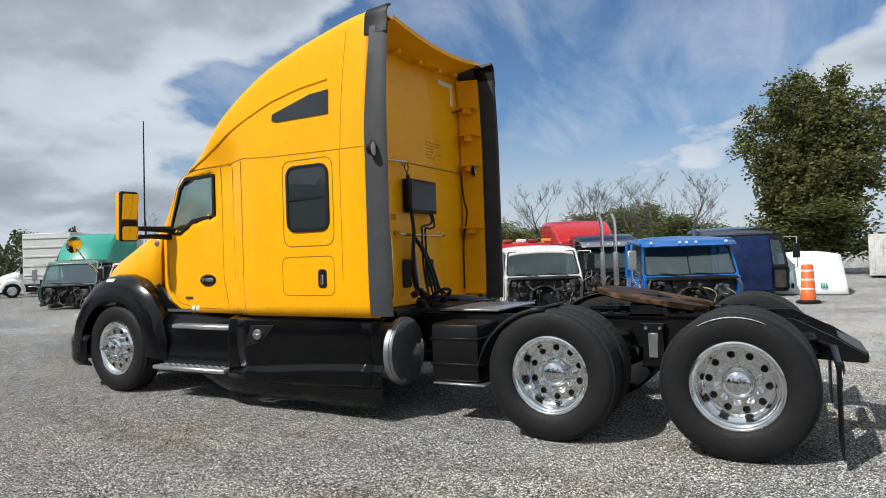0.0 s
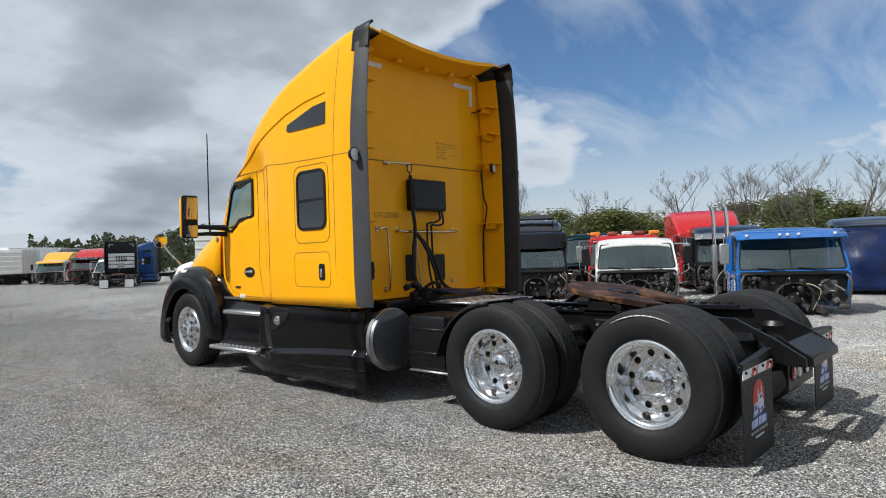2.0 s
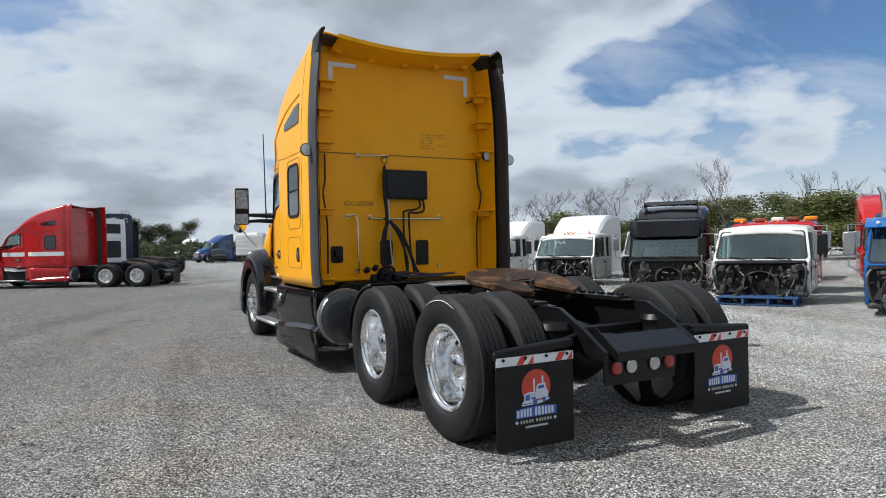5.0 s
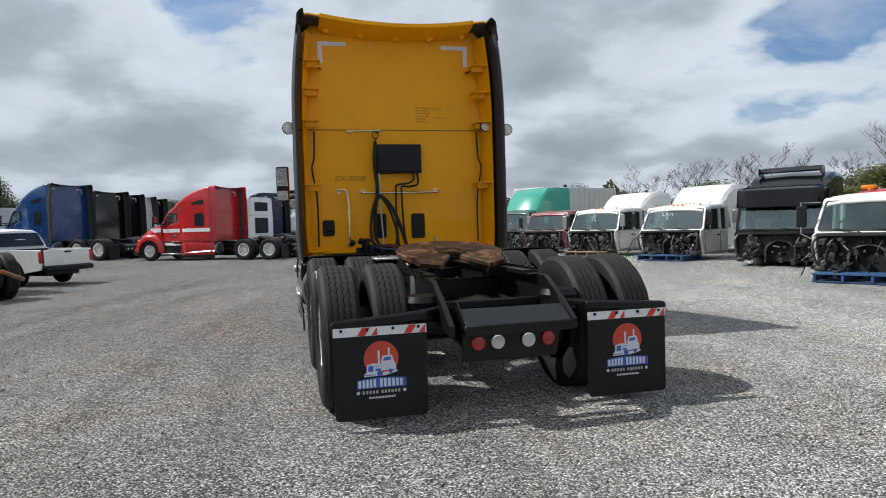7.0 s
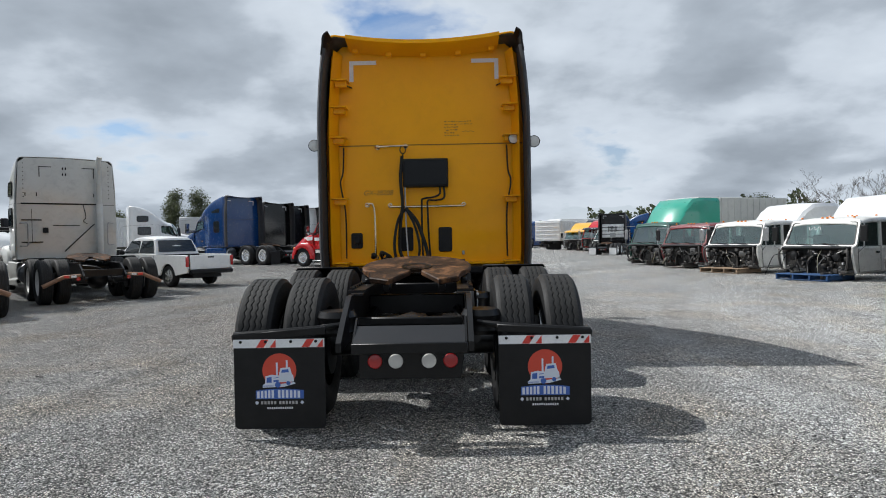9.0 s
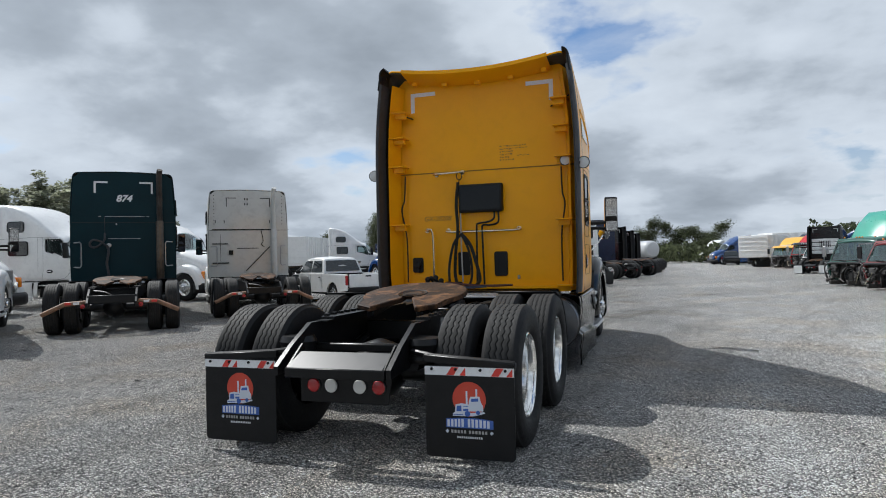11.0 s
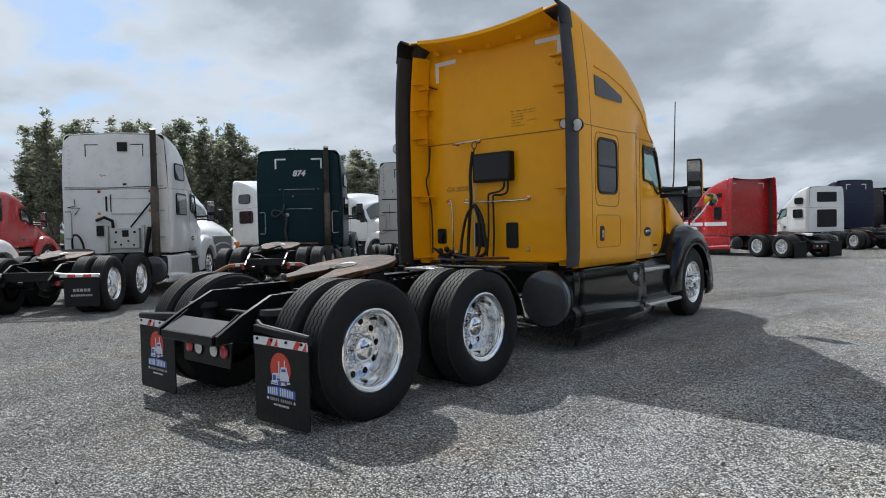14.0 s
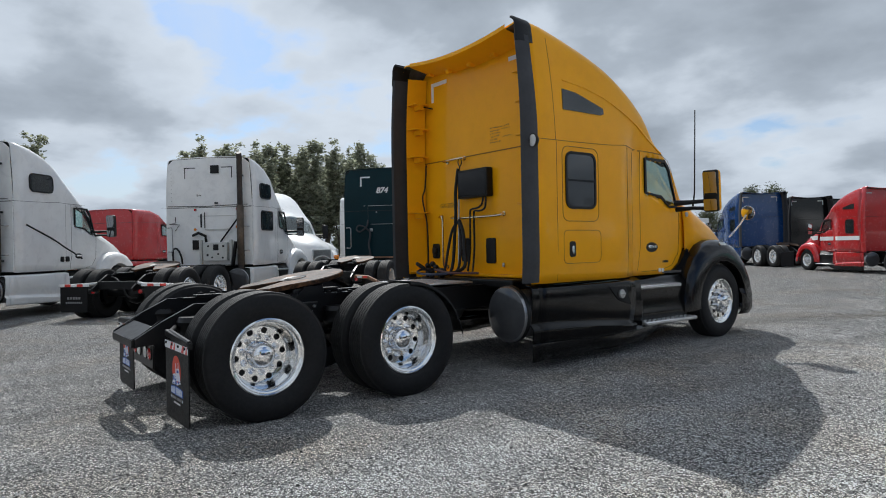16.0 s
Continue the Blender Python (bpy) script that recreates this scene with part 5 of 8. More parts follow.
def hero_side_details():
    for s in (-1, 1):
        cfg = AERO
        bm = B()
        side_line(cfg, round_rect(3.30, 1.575, 3.91, 2.385, 0.09), s, 0.004, True, 1, bm)
        part("window_surround", bm, GROOVE, hero)
        bm = B()
        side_line(cfg, round_rect(3.31, 1.115, 3.94, 1.475, 0.06), s, 0.0032, True, 1, bm)
        lug = part("luggage_door", bm, GROOVE, hero)
        bm = B()
        prism(bm, round_rect(-0.05, -0.085, 0.05, 0.085, 0.03), Matrix.Translation((s * (side_x(cfg, 3.45, 1.27) - 0.004), 3.45, 1.27)) @ Matrix(((0, 0, s, 0), (1, 0, 0, 0), (0, 1, 0, 0), (0, 0, 0, 1))), 0.012, 0.004)
        lh = part("latch", bm, BLACK_MATT, lug)
        bm = B()
        box(bm, (s * (side_x(cfg, 3.45, 1.27) + 0.014), 3.45, 1.26), (0.014, 0.035, 0.09), 0.006)
        part("latch_lever", bm, CHROME, lh)
        gaps = []
        gaps.append(side_line(cfg, [(3.21, 0.93), (3.21, 2.43)], s, 0.0028))
        gaps.append(side_line(cfg, [(3.20, 2.44), (3.17, 3.0), (3.14, 3.52)], s, 0.0028))
        gaps.append(side_line(cfg, [(4.50, 2.46), (4.50, 0.93)], s, 0.0028))
        for bm in gaps:
            part("panel_gap", bm, GROOVE, hero)
        # pressed edge that runs along under the roof line
        crease = [(5.44, 2.47), (5.18, 2.565), (4.85, 2.69), (4.45, 2.85), (4.05, 2.99), (3.70, 3.065), (3.35, 3.10)]
        part("roof_crease", side_line(cfg, crease, s, 0.012, False, 6), YELLOW, hero)
        # gap over the door and down its front edge
        part("panel_gap", side_line(cfg, [(4.70, 2.455), (5.2, 2.465), (5.45, 2.455), (5.62, 2.40), (5.72, 2.28), (5.94, 1.80), (5.95, 1.5), (5.88, 1.15)], s, 0.0028, False, 5), GROOVE, hero)
        if s < 0:
            bm = B()
            box(bm, (-0.74, 2.24, 0.60), (0.46, 0.46, 0.50), 0.03, seg=2)
            for z in (0.5, 0.72):
                box(bm, (-0.74, 2.24, z), (0.475, 0.475, 0.025), 0.005)
            bb = part("battery_box", bm, FRAME_BLACK, hero)
            bm = B()
            box(bm, (-0.84, 2.20, 0.335), (0.30, 0.50, 0.02), 0.006)
            part("step_plate", bm, STEEL, bb)
        # window bars inside the sleeper window
        bm = B()
        for z in (2.02,):
            box(bm, (s * (side_x(cfg, 3.6, 2.0) + 0.008), 3.605, z), (0.008, 0.45, 0.022))
        part("window_bar", bm, BLACK_MATT, hero)
        # work lamp on a short arm at the rear edge
        bm = B()
        tube(bm, [(s * 1.20, 2.84, 2.40), (s * 1.25, 2.80, 2.39)], 0.018, 8)
        lathe(bm, [(0.02, 0.05), (0.05, 0.045), (0.068, 0.015), (0.070, 0.0), (0.064, -0.006)], pose(s * 1.285, 2.80, 2.39, -90, 0, -10 * s), 24)
        wl = part("work_lamp", bm, BLACK_MATT, hero, "round work lamp on the rear edge")
        bm = B()
        lathe(bm, [(0.062, 0.0), (0.03, -0.008), (0.004, -0.010)], pose(s * 1.285, 2.798, 2.39, -90, 0, -10 * s), 24, True)
        part("lens", bm, WHITE_LENS, wl)
        # small badge, step lamps and cowl button
        bm = B()
        for k in range(8):
            box(bm, (s * (side_x(cfg, 5.5, 1.08) + 0.004), 5.42 + 0.022 * k, 1.075), (0.004, 0.016, 0.028))
        part("badge", bm, DARK_GAP, hero)
        bm = B()
        for y in (5.38, 5.46):
            lathe(bm, [(0.028, 0), (0.028, 0.008), (0.01, 0.014)], Matrix.Translation((s * (side_x(cfg, y, 0.965) + 0.001), y, 0.965)) @ Euler((0, radians(90 * s), 0)).to_matrix().to_4x4(), 14, True)
        part("door_lamp", bm, WHITE_LENS, hero)
        bm = B()
        lathe(bm, [(0.035, 0), (0.033, 0.01), (0.02, 0.014)], Matrix.Translation((s * 0.905, 6.10, 1.70)) @ Euler((0, radians(90 * s), 0)).to_matrix().to_4x4(), 18, True)
        part("cowl_badge", bm, STEEL, hero)
        # seats and door trim seen through the glass
        bm = B()
        box(bm, (s * 0.50, 5.15, 1.35), (0.50, 0.50, 0.16), 0.05, seg=2)
        box(bm, (s * 0.50, 4.92, 1.72), (0.48, 0.14, 0.70), 0.05, rot=(8, 0, 0), seg=2)
        box(bm, (s * 0.50, 4.90, 2.13), (0.28, 0.10, 0.18), 0.04, seg=2)
        part("seat", bm, INTERIOR, hero)
    bm = B()
    box(bm, (0, 5.95, 1.55), (1.62, 0.36, 0.40), 0.08, seg=2)
    part("dashboard", bm, INTERIOR, hero)
    bm = B()
    m = pose(-0.50, 5.62, 1.80, 60, 0, 0)
    pts = [m @ Vector((0.22 * math.cos(a), 0.22 * math.sin(a), 0)) for a in np.linspace(0, 2 * math.pi, 25)]
    tube(bm, pts, 0.018, 8)
    tube(bm, [m @ Vector((-0.2, 0, 0)), m @ Vector((0, 0, -0.05)), m @ Vector((0.2, 0, 0))], 0.016, 6)
    tube(bm, [m @ Vector((0, 0, -0.05)), m @ Vector((0, 0, -0.4))], 0.03, 8)
    part("steering_wheel", bm, INTERIOR, hero)
    # pale scuff along the tyre's shoulder, bright hanger between the wheels
    bm = B()
    tube(bm, [(-1.197 + 0.004 * math.sin(9 * a), 0.468 * math.cos(a), 0.492 + 0.468 * math.sin(a)) for a in np.linspace(1.05, 2.0, 26)], [0.001 + 0.0042 * math.sin(math.pi * k / 25) * (0.6 + 0.4 * math.sin(k * 2.3)) for k in range(26)], 5)
    part("tyre_scuff", bm, CHALK_WHITE, hero, "pale scuff on the tyre's shoulder")
    for s in (-1, 1):
        bm = B()
        prism(bm, [(-0.10, 0.0), (0.10, 0.0), (0.075, 0.06), (0.065, 0.30), (0.10, 0.36), (-0.10, 0.36), (-0.065, 0.30), (-0.075, 0.06)], Matrix(((0, 0, s, s * 0.455), (1, 0, 0, 0.66), (0, 1, 0, 0.48), (0, 0, 0, 1))), 0.05, 0.01)
        hang = part("spring_hanger", bm, FRAME_BLACK, hero)
        bm = B()
        box(bm, (s * 0.512, 0.66, 0.66), (0.012, 0.075, 0.20), 0.004)
        part("hanger_plate", bm, STEEL, hang, "bright steel hanger plate")
        for dy in (-0.055, 0.055):
            bm = B()
            cyl(bm, (s * 0.505, 0.66 + dy, 0.80), (s * 0.525, 0.66 + dy, 0.80), 0.014, seg=6)
            part("bolt", bm, STEEL, hang)
    bm = B()
    tube(bm, [(-0.91, 6.28, 1.78), (-0.92, 6.28, 2.0), (-0.95, 6.22, 3.12)], [0.014, 0.010, 0.007], 6)
    part("aerial", bm, BLACK_MATT, hero, "thin black whip aerial")
    bm = B()
    tube(bm, [(0.93, 6.22, 1.80), (0.96, 6.22, 2.0), (1.0, 6.20, 3.12)], [0.014, 0.010, 0.007], 6)
    part("aerial", bm, BLACK_MATT, hero, "thin black whip aerial")
    # yellow trailing edge of the roof, with its brackets
    rows = []
    for k in range(25):
        x = -0.90 + 1.80 * k / 24
        z = 3.592 + 0.082 * (x / 0.95) ** 2
        rows.append([Vector((x, 2.80, z + 0.012)), Vector((x, 2.80, z - 0.03)), Vector((x, 2.84, z - 0.045)), Vector((x, 3.14, z - 0.10))])
    bm = B()
    strip(bm, rows)
    edge = part("roof_edge", bm, YELLOW, hero)
    for x in (-0.82, -0.42, 0.0, 0.42, 0.82):
        z = 3.592 + 0.082 * (x / 0.95) ** 2
        bm = B()
        box(bm, (x, 3.07, z - 0.10), (0.07, 0.08, 0.05), 0.008)
        part("roof_bracket", bm, YELLOW, edge)


# the yellow wall's reflection is put into the rails' metal colour
RAIL_METAL = material("wall_reflecting_rail_metal", (0.66, 0.55, 0.36), rough=0.2, metal=1.0, vary=0.15, scale=14)


def hero_back_details():
    y = 3.15
    for s in (-1, 1):
        # inner faces of the side extenders with their brackets
        bm = B()
        rows = [[Vector((s * (side_x(AERO, 2.9, float(z)) - 0.10), 2.88, float(z))), Vector((s * (side_x(AERO, 2.9, float(z)) - 0.17), 3.13, float(z)))] for z in np.linspace(0.97, 3.52, 18)]
        strip(bm, rows)
        inner = part("extender_lining", bm, YELLOW, hero)
        for z in (3.18, 2.86, 2.50, 1.77, 1.0):
            bm = B()
            x0 = side_x(AERO, 2.9, z)
            box(bm, (s * (x0 - 0.19), 3.00, z), (0.20, 0.22, 0.016), 0.004)
            box(bm, (s * (x0 - 0.20), 3.00, z - 0.035), (0.14, 0.06, 0.07), 0.006)
            part("extender_bracket", bm, YELLOW, inner)
        bm = B()
        tube(bm, [(s * 0.88, y - 0.01, 3.13), (s * 1.0, 3.05, 3.17), (s * 1.12, 2.95, 3.20)], 0.008, 6)
        part("stay_rod", bm, FRAME_BLACK, inner)
        bm = B()
        tube(bm, curve_pts([(s * 0.99, 3.10, 2.40), (s * 1.0, 3.08, 2.1), (s * 1.03, 3.06, 1.95), (s * 0.98, 3.09, 1.6), (s * 0.98, 3.10, 1.05)], 5), 0.010, 6)
        part("lamp_cable", bm, BLACK_MATT, inner)
    # round lamp inside the right extender
    bm = B()
    lathe(bm, [(0.02, 0.05), (0.05, 0.04), (0.062, 0.012), (0.064, 0.0), (0.056, -0.004)], pose(1.06, 2.95, 2.45, -90, 0, 15), 24)
    rl = part("work_lamp", bm, BLACK_MATT, hero, "round work lamp inside the extender")
    bm = B()
    lathe(bm, [(0.055, 0.0), (0.02, -0.008), (0.004, -0.010)], pose(1.06, 2.948, 2.45, -90, 0, 15), 24, True)
    part("lens", bm, WHITE_LENS, rl)
    # black cabinet
    bm = B()
    box(bm, (0.0, 3.10, 2.075), (0.55, 0.10, 0.345), 0.015, seg=2)
    cab = part("equipment_box", bm, BLACK_MATT, hero, "black box mounted on the back wall")
    bm = B()
    box(bm, (0.0, 3.048, 2.075), (0.50, 0.006, 0.29), 0.002)
    part("box_lid", bm, BLACK_GLOSS, cab)
    # grab rails
    for pts in ([(-0.58, y, 2.40), (-0.58, y - 0.07, 2.40), (-0.24, y - 0.07, 2.41), (-0.24, y, 2.41)],
                [(-0.44, y, 1.69), (-0.44, y - 0.05, 1.69), (-0.36, y - 0.08, 1.67), (0.40, y - 0.08, 1.67), (0.46, y - 0.05, 1.69), (0.46, y, 1.69)],
                [(-0.72, y, 1.70), (-0.72, y - 0.05, 1.70), (-0.63, y - 0.07, 1.66), (-0.62, y - 0.07, 1.10), (-0.62, y, 1.06)]):
        bm = B()
        tube(bm, curve_pts(pts, 4), 0.014, 8)
        for p in (pts[0], pts[-1]):
            cyl(bm, (p[0], y + 0.002, p[2]), (p[0], y - 0.012, p[2]), 0.03, seg=12)
        part("grab_rail", bm, RAIL_METAL, hero_back, "bare metal grab rail")
    # pads, outlet, vents
    for x0, x1, z0, z1, mat, nm in ((0.145, 0.31, 1.115, 1.415, BLACK_MATT, "vent_panel"), (-0.32, -0.165, 1.13, 1.42, BLACK_MATT, "vent_panel"), (-0.925, -0.785, 1.17, 1.36, BLACK_MATT, "socket_box")):
        bm = B()
        prism(bm, round_rect(x0, z0, x1, z1, 0.025), Matrix(((1, 0, 0, 0), (0, 0, -1, y), (0, 1, 0, 0), (0, 0, 0, 1))), 0.02, 0.005)
        if nm == "socket_box":
            box(bm, (-0.85, y - 0.035, 1.27), (0.08, 0.05, 0.08), 0.01)
            box(bm, (-0.84, y - 0.03, 1.20), (0.02, 0.03, 0.06), 0.005)
        part(nm, bm, mat, hero_back)
    # hose hanger, hoses and cables
    bm = B()
    pts = [(-0.27 + 0.035 * math.cos(a), y - 0.06, 2.36 + 0.045 * math.sin(a)) for a in np.linspace(0, 2 * math.pi, 17)]
    tube(bm, pts, 0.006, 6)
    tube(bm, [(-0.27, y - 0.06, 2.32), (-0.275, y - 0.08, 2.2), (-0.25, y - 0.10, 1.72)], 0.008, 6)
    hang = part("hose_hanger", bm, FRAME_BLACK, hero)
    for pts, r, mat in (([(-0.28, 3.07, 2.28), (-0.30, 3.04, 2.0), (-0.28, 3.02, 1.70), (-0.31, 3.02, 1.45), (-0.32, 3.0, 1.15), (-0.25, 2.9, 1.0)], 0.020, BLACK_MATT),
                        ([(-0.24, 3.04, 1.64), (-0.33, 3.0, 1.52), (-0.38, 2.96, 1.25), (-0.36, 2.9, 1.06), (-0.3, 2.75, 1.0)], 0.017, BLACK_MATT),
                        ([(-0.24, 3.04, 1.64), (-0.12, 3.0, 1.50), (-0.04, 2.95, 1.30), (0.02, 2.9, 1.08), (0.0, 2.7, 1.0)], 0.022, BLACK_MATT),
                        ([(-0.24, 3.03, 1.64), (-0.14, 2.98, 1.45), (-0.08, 2.92, 1.2), (-0.10, 2.86, 1.02), (-0.15, 2.6, 1.0)], 0.016, BLACK_MATT),
                        ([(-0.25, 3.05, 1.9), (-0.24, 3.03, 1.4), (-0.22, 3.0, 1.05)], 0.009, STEEL),
                        ([(0.17, 3.08, 1.90), (0.17, 3.06, 1.82), (0.10, 3.06, 1.78), (-0.03, 3.06, 1.76), (-0.05, 3.06, 1.70), (-0.05, 3.05, 1.3), (-0.04, 3.0, 1.02)], 0.012, BLACK_MATT),
                        ([(0.22, 3.08, 1.90), (0.22, 3.06, 1.77), (0.12, 3.06, 1.74), (0.03, 3.06, 1.74), (0.02, 3.06, 1.66), (0.03, 3.05, 1.3), (0.05, 3.0, 1.02)], 0.012, BLACK_MATT),
                        ([(-0.45, 2.9, 1.03), (-0.42, 2.6, 1.05), (-0.30, 2.45, 1.02), (0.0, 2.40, 1.01), (0.2, 2.5, 1.02)], 0.014, AIR_BLUE),
                        ([(-0.40, 2.85, 1.02), (-0.3, 2.70, 1.05), (0.1, 2.62, 1.02), (0.45, 2.75, 1.02)], 0.014, AIR_RED),
                        ([(-0.5, 2.8, 1.0), (-0.5, 2.6, 1.12), (-0.42, 2.55, 1.10), (-0.35, 2.7, 1.0)], 0.016, BLACK_MATT)):
        bm = B()
        tube(bm, curve_pts(pts, 6), r, 8)
        part("hose", bm, mat, hang)
    for k in range(6):
        bm = B()
        box(bm, (-0.55 + 0.07 * k, 2.80 - 0.03 * (k % 3), 0.99 + 0.03 * (k % 2)), (0.06, 0.10, 0.09), 0.015, rot=(0, 0, 20 * k))
        part("air_valve", bm, BLACK_MATT, hero)
    for x, z in ((-0.62, 1.08), (-0.52, 1.10), (-0.45, 1.06)):
        bm = B()
        lathe(bm, [(0.03, -0.02), (0.035, 0.03), (0.02, 0.05)], pose(x, 2.84, z, 60, 0, 20), 10, True)
        part("air_coupling", bm, BLACK_MATT, hero)
    bm = B()
    box(bm, (0, 3.10, 0.975), (2.16, 0.09, 0.03), 0.006)
    part("sill_ledge", bm, YELLOW, hero)
    bm = B()
    box(bm, (0, 3.0, 0.90), (1.7, 0.25, 0.10), 0.02)
    part("cab_mount_beam", bm, FRAME_BLACK, hero)
    # small hook at the lower right, handwriting as thin strokes
    bm = B()
    box(bm, (0.445, y - 0.012, 1.10), (0.03, 0.024, 0.05), 0.006)
    part("hook", bm, STEEL, hero_back)
    text_part("chalk_number", "GX-28208", 0.085, INK, hero_back, pose(-0.585, y - 0.0015, 1.845, 90, 0, 0), 0.001, slant=0.2)
    rng = random.Random(5)
    bm = B()
    for row, (x0, x1) in enumerate(((0.24, 0.56), (0.24, 0.57), (0.24, 0.40), (0.24, 0.40), (0.24, 0.36), (0.24, 0.40))):
        x = x0
        while x < x1:
            w = rng.uniform(0.01, 0.03)
            box(bm, (x + w / 2, y - 0.0015, 2.70 - 0.034 * row + rng.uniform(-0.004, 0.004)), (w, 0.002, rng.uniform(0.005, 0.016)))
            x += w + rng.uniform(0.004, 0.02)
    for k in range(5):
        box(bm, (0.47 + 0.03 * k, y - 0.0015, 2.575 + 0.008 * (k % 2)), (0.022, 0.002, 0.007))
    tagged(part("faded_lettering", bm, INK, hero_back), kind="stuff")


hero_side_details()
hero_back_details()


# ---- parked tractors ----
RED = paint("red_paint", (0.46, 0.010, 0.012), 0.26)
BLUE = paint("blue_paint", (0.003, 0.042, 0.165), 0.26, 0.0)
DARK_GREEN = material("dark_green_paint", (0.0022, 0.021, 0.028), rough=0.36, vary=0.15, scale=2, spec=0.16)
WHITE = paint("white_paint", (0.79, 0.79, 0.78), 0.34, 0.35)
BLACK_PAINT = material("black_paint", (0.005, 0.005, 0.006), rough=0.14, vary=0.2, scale=2, spec=0.4)
NAVY = material("navy_paint", (0.006, 0.010, 0.035), rough=0.25, vary=0.2, scale=2, spec=0.4)
SILVER = paint("silver_paint", (0.45, 0.46, 0.47), 0.3)
TEAL = paint("teal_green_paint", (0.025, 0.30, 0.21), 0.3)
CAB_BLUE = paint("bright_blue_paint", (0.004, 0.105, 0.37), 0.25)
MAROON = paint("dark_red_paint", (0.16, 0.012, 0.014), 0.3)
DULL_YELLOW = paint("dull_yellow_paint", (0.72, 0.38, 0.01), 0.4)
STACK_RUST = material("rusty_stack", (0.052, 0.043, 0.037), rough=0.6, metal=0.4, vary=0.5, scale=4)
TAIL_RUST = material("rusty_tail_beam", (0.22, 0.12, 0.07), rough=0.7, vary=0.4, scale=6)


def parked(x, y, heading):
    return pose(x, y, 0, 0, 0, heading - 90)


def tail_bar(truck, straight=False):
    """End bars with reflective tape; the straight ones carry mud flaps with a printed line."""
    for s in (-1, 1):
        bm = B()
        if straight:
            tube(bm, [(s * 0.43, -0.60, 0.72), (s * 0.60, -0.66, 0.70), (s * 1.20, -0.66, 0.68)], 0.035, 8)
        else:
            tube(bm, [(s * 0.45, -0.60, 0.63), (s * 0.80, -0.66, 0.61), (s * 1.18, -0.66, 0.42)], 0.045, 8)
        bar = part("tail_bar", bm, STEEL if straight else TAIL_RUST, truck)
        for k in range(5 if straight else 2):
            bm = B()
            box(bm, (s * (0.62 + 0.13 * k), -0.70, 0.69) if straight else (s * (0.60 + 0.14 * k), -0.707, 0.622), (0.13 if straight else 0.10, 0.006, 0.05))
            part("tape", bm, RED_TAPE if k % 2 else WHITE_TAPE, bar)
        if straight:
            bm = B()
            prism(bm, round_rect(-0.29, 0.16, 0.29, 0.66, 0.02), Matrix(((1, 0, 0, s * 0.90), (0, 0, -1, -0.67), (0, 1, 0, 0), (0, 0, 0, 1))), 0.01)
            flap = part("mud_flap", bm, BLACK_MATT, truck, "black rubber mud flap with pale lettering")
            for w, z, h in ((0.30, 0.44, 0.05), (0.36, 0.35, 0.035)):
                bm = B()
                for k in range(5 if h > 0.04 else 9):
                    n = 5 if h > 0.04 else 9
                    box(bm, (s * 0.90 - w / 2 + w * (k + 0.5) / n, -0.682, z), (w / n * 0.72, 0.003, h))
                tagged(part("lettering_bar", bm, STEEL, flap), kind="stuff")


red_kw, _ = tractor("sleeper_tractor", parked(-1.2, 25.0, 146) @ Matrix.Diagonal((0.94, 0.98, 0.89, 1)), "red sleeper tractor with a white side stripe, parked on gravel", RED, stripe=WHITE_TAPE, strip_mat=RED, group="parked tractors")
blue_kw, blue_back = tractor("sleeper_tractor", parked(-9.25, 31.5, 146) @ Matrix.Diagonal((1.07, 1.07, 1.07, 1)), "dark blue sleeper tractor parked on gravel", BLUE, group="parked tractors")
green_874, back_874 = tractor("sleeper_tractor", parked(-8.75, 6.1, 131) @ Matrix.Diagonal((1.04, 1.04, 1.01, 1)), "very dark green sleeper tractor with a white unit number", DARK_GREEN, VAN, number="874", group="parked tractors", stack=STACK_RUST, stack_x=0.80, extender=False, rim=RIM_DULL)
grey_van, back_grey = tractor("sleeper_tractor", parked(-7.77, 9.92, 130.6) @ Matrix.Diagonal((1.0, 1.0, 0.965, 1)), "dusty white sleeper tractor with a pale stack", GREY_WHITE, VAN, group="parked tractors", stack=GREY_WHITE, stack_x=0.72, mark_mat=DARK_GAP, extender=False, rim=RIM_DULL)
white_van, back_white = tractor("sleeper_tractor", parked(-8.55, 1.13, 135), "white sleeper tractor with a dark exhaust stack", WHITE, VAN, group="parked tractors", stack=STACK_RUST, mark_mat=DARK_GAP, extender=False)
white_two, back_two = tractor("sleeper_tractor", parked(-8.6, -3.9, 135), "white sleeper tractor with a long black door rail", WHITE, VAN, windows="roof", group="parked tractors", stack=STACK_RUST, mark_mat=DARK_GAP, extender=False)
navy_kw, _ = tractor("sleeper_tractor", parked(-8.06, 34.1, 146), "black sleeper tractor in a row of parked tractors", BLACK_PAINT, group="parked tractors")
for t_ in (green_874, grey_van, white_van, white_two):
    tail_bar(t_, t_ in (white_van, white_two))


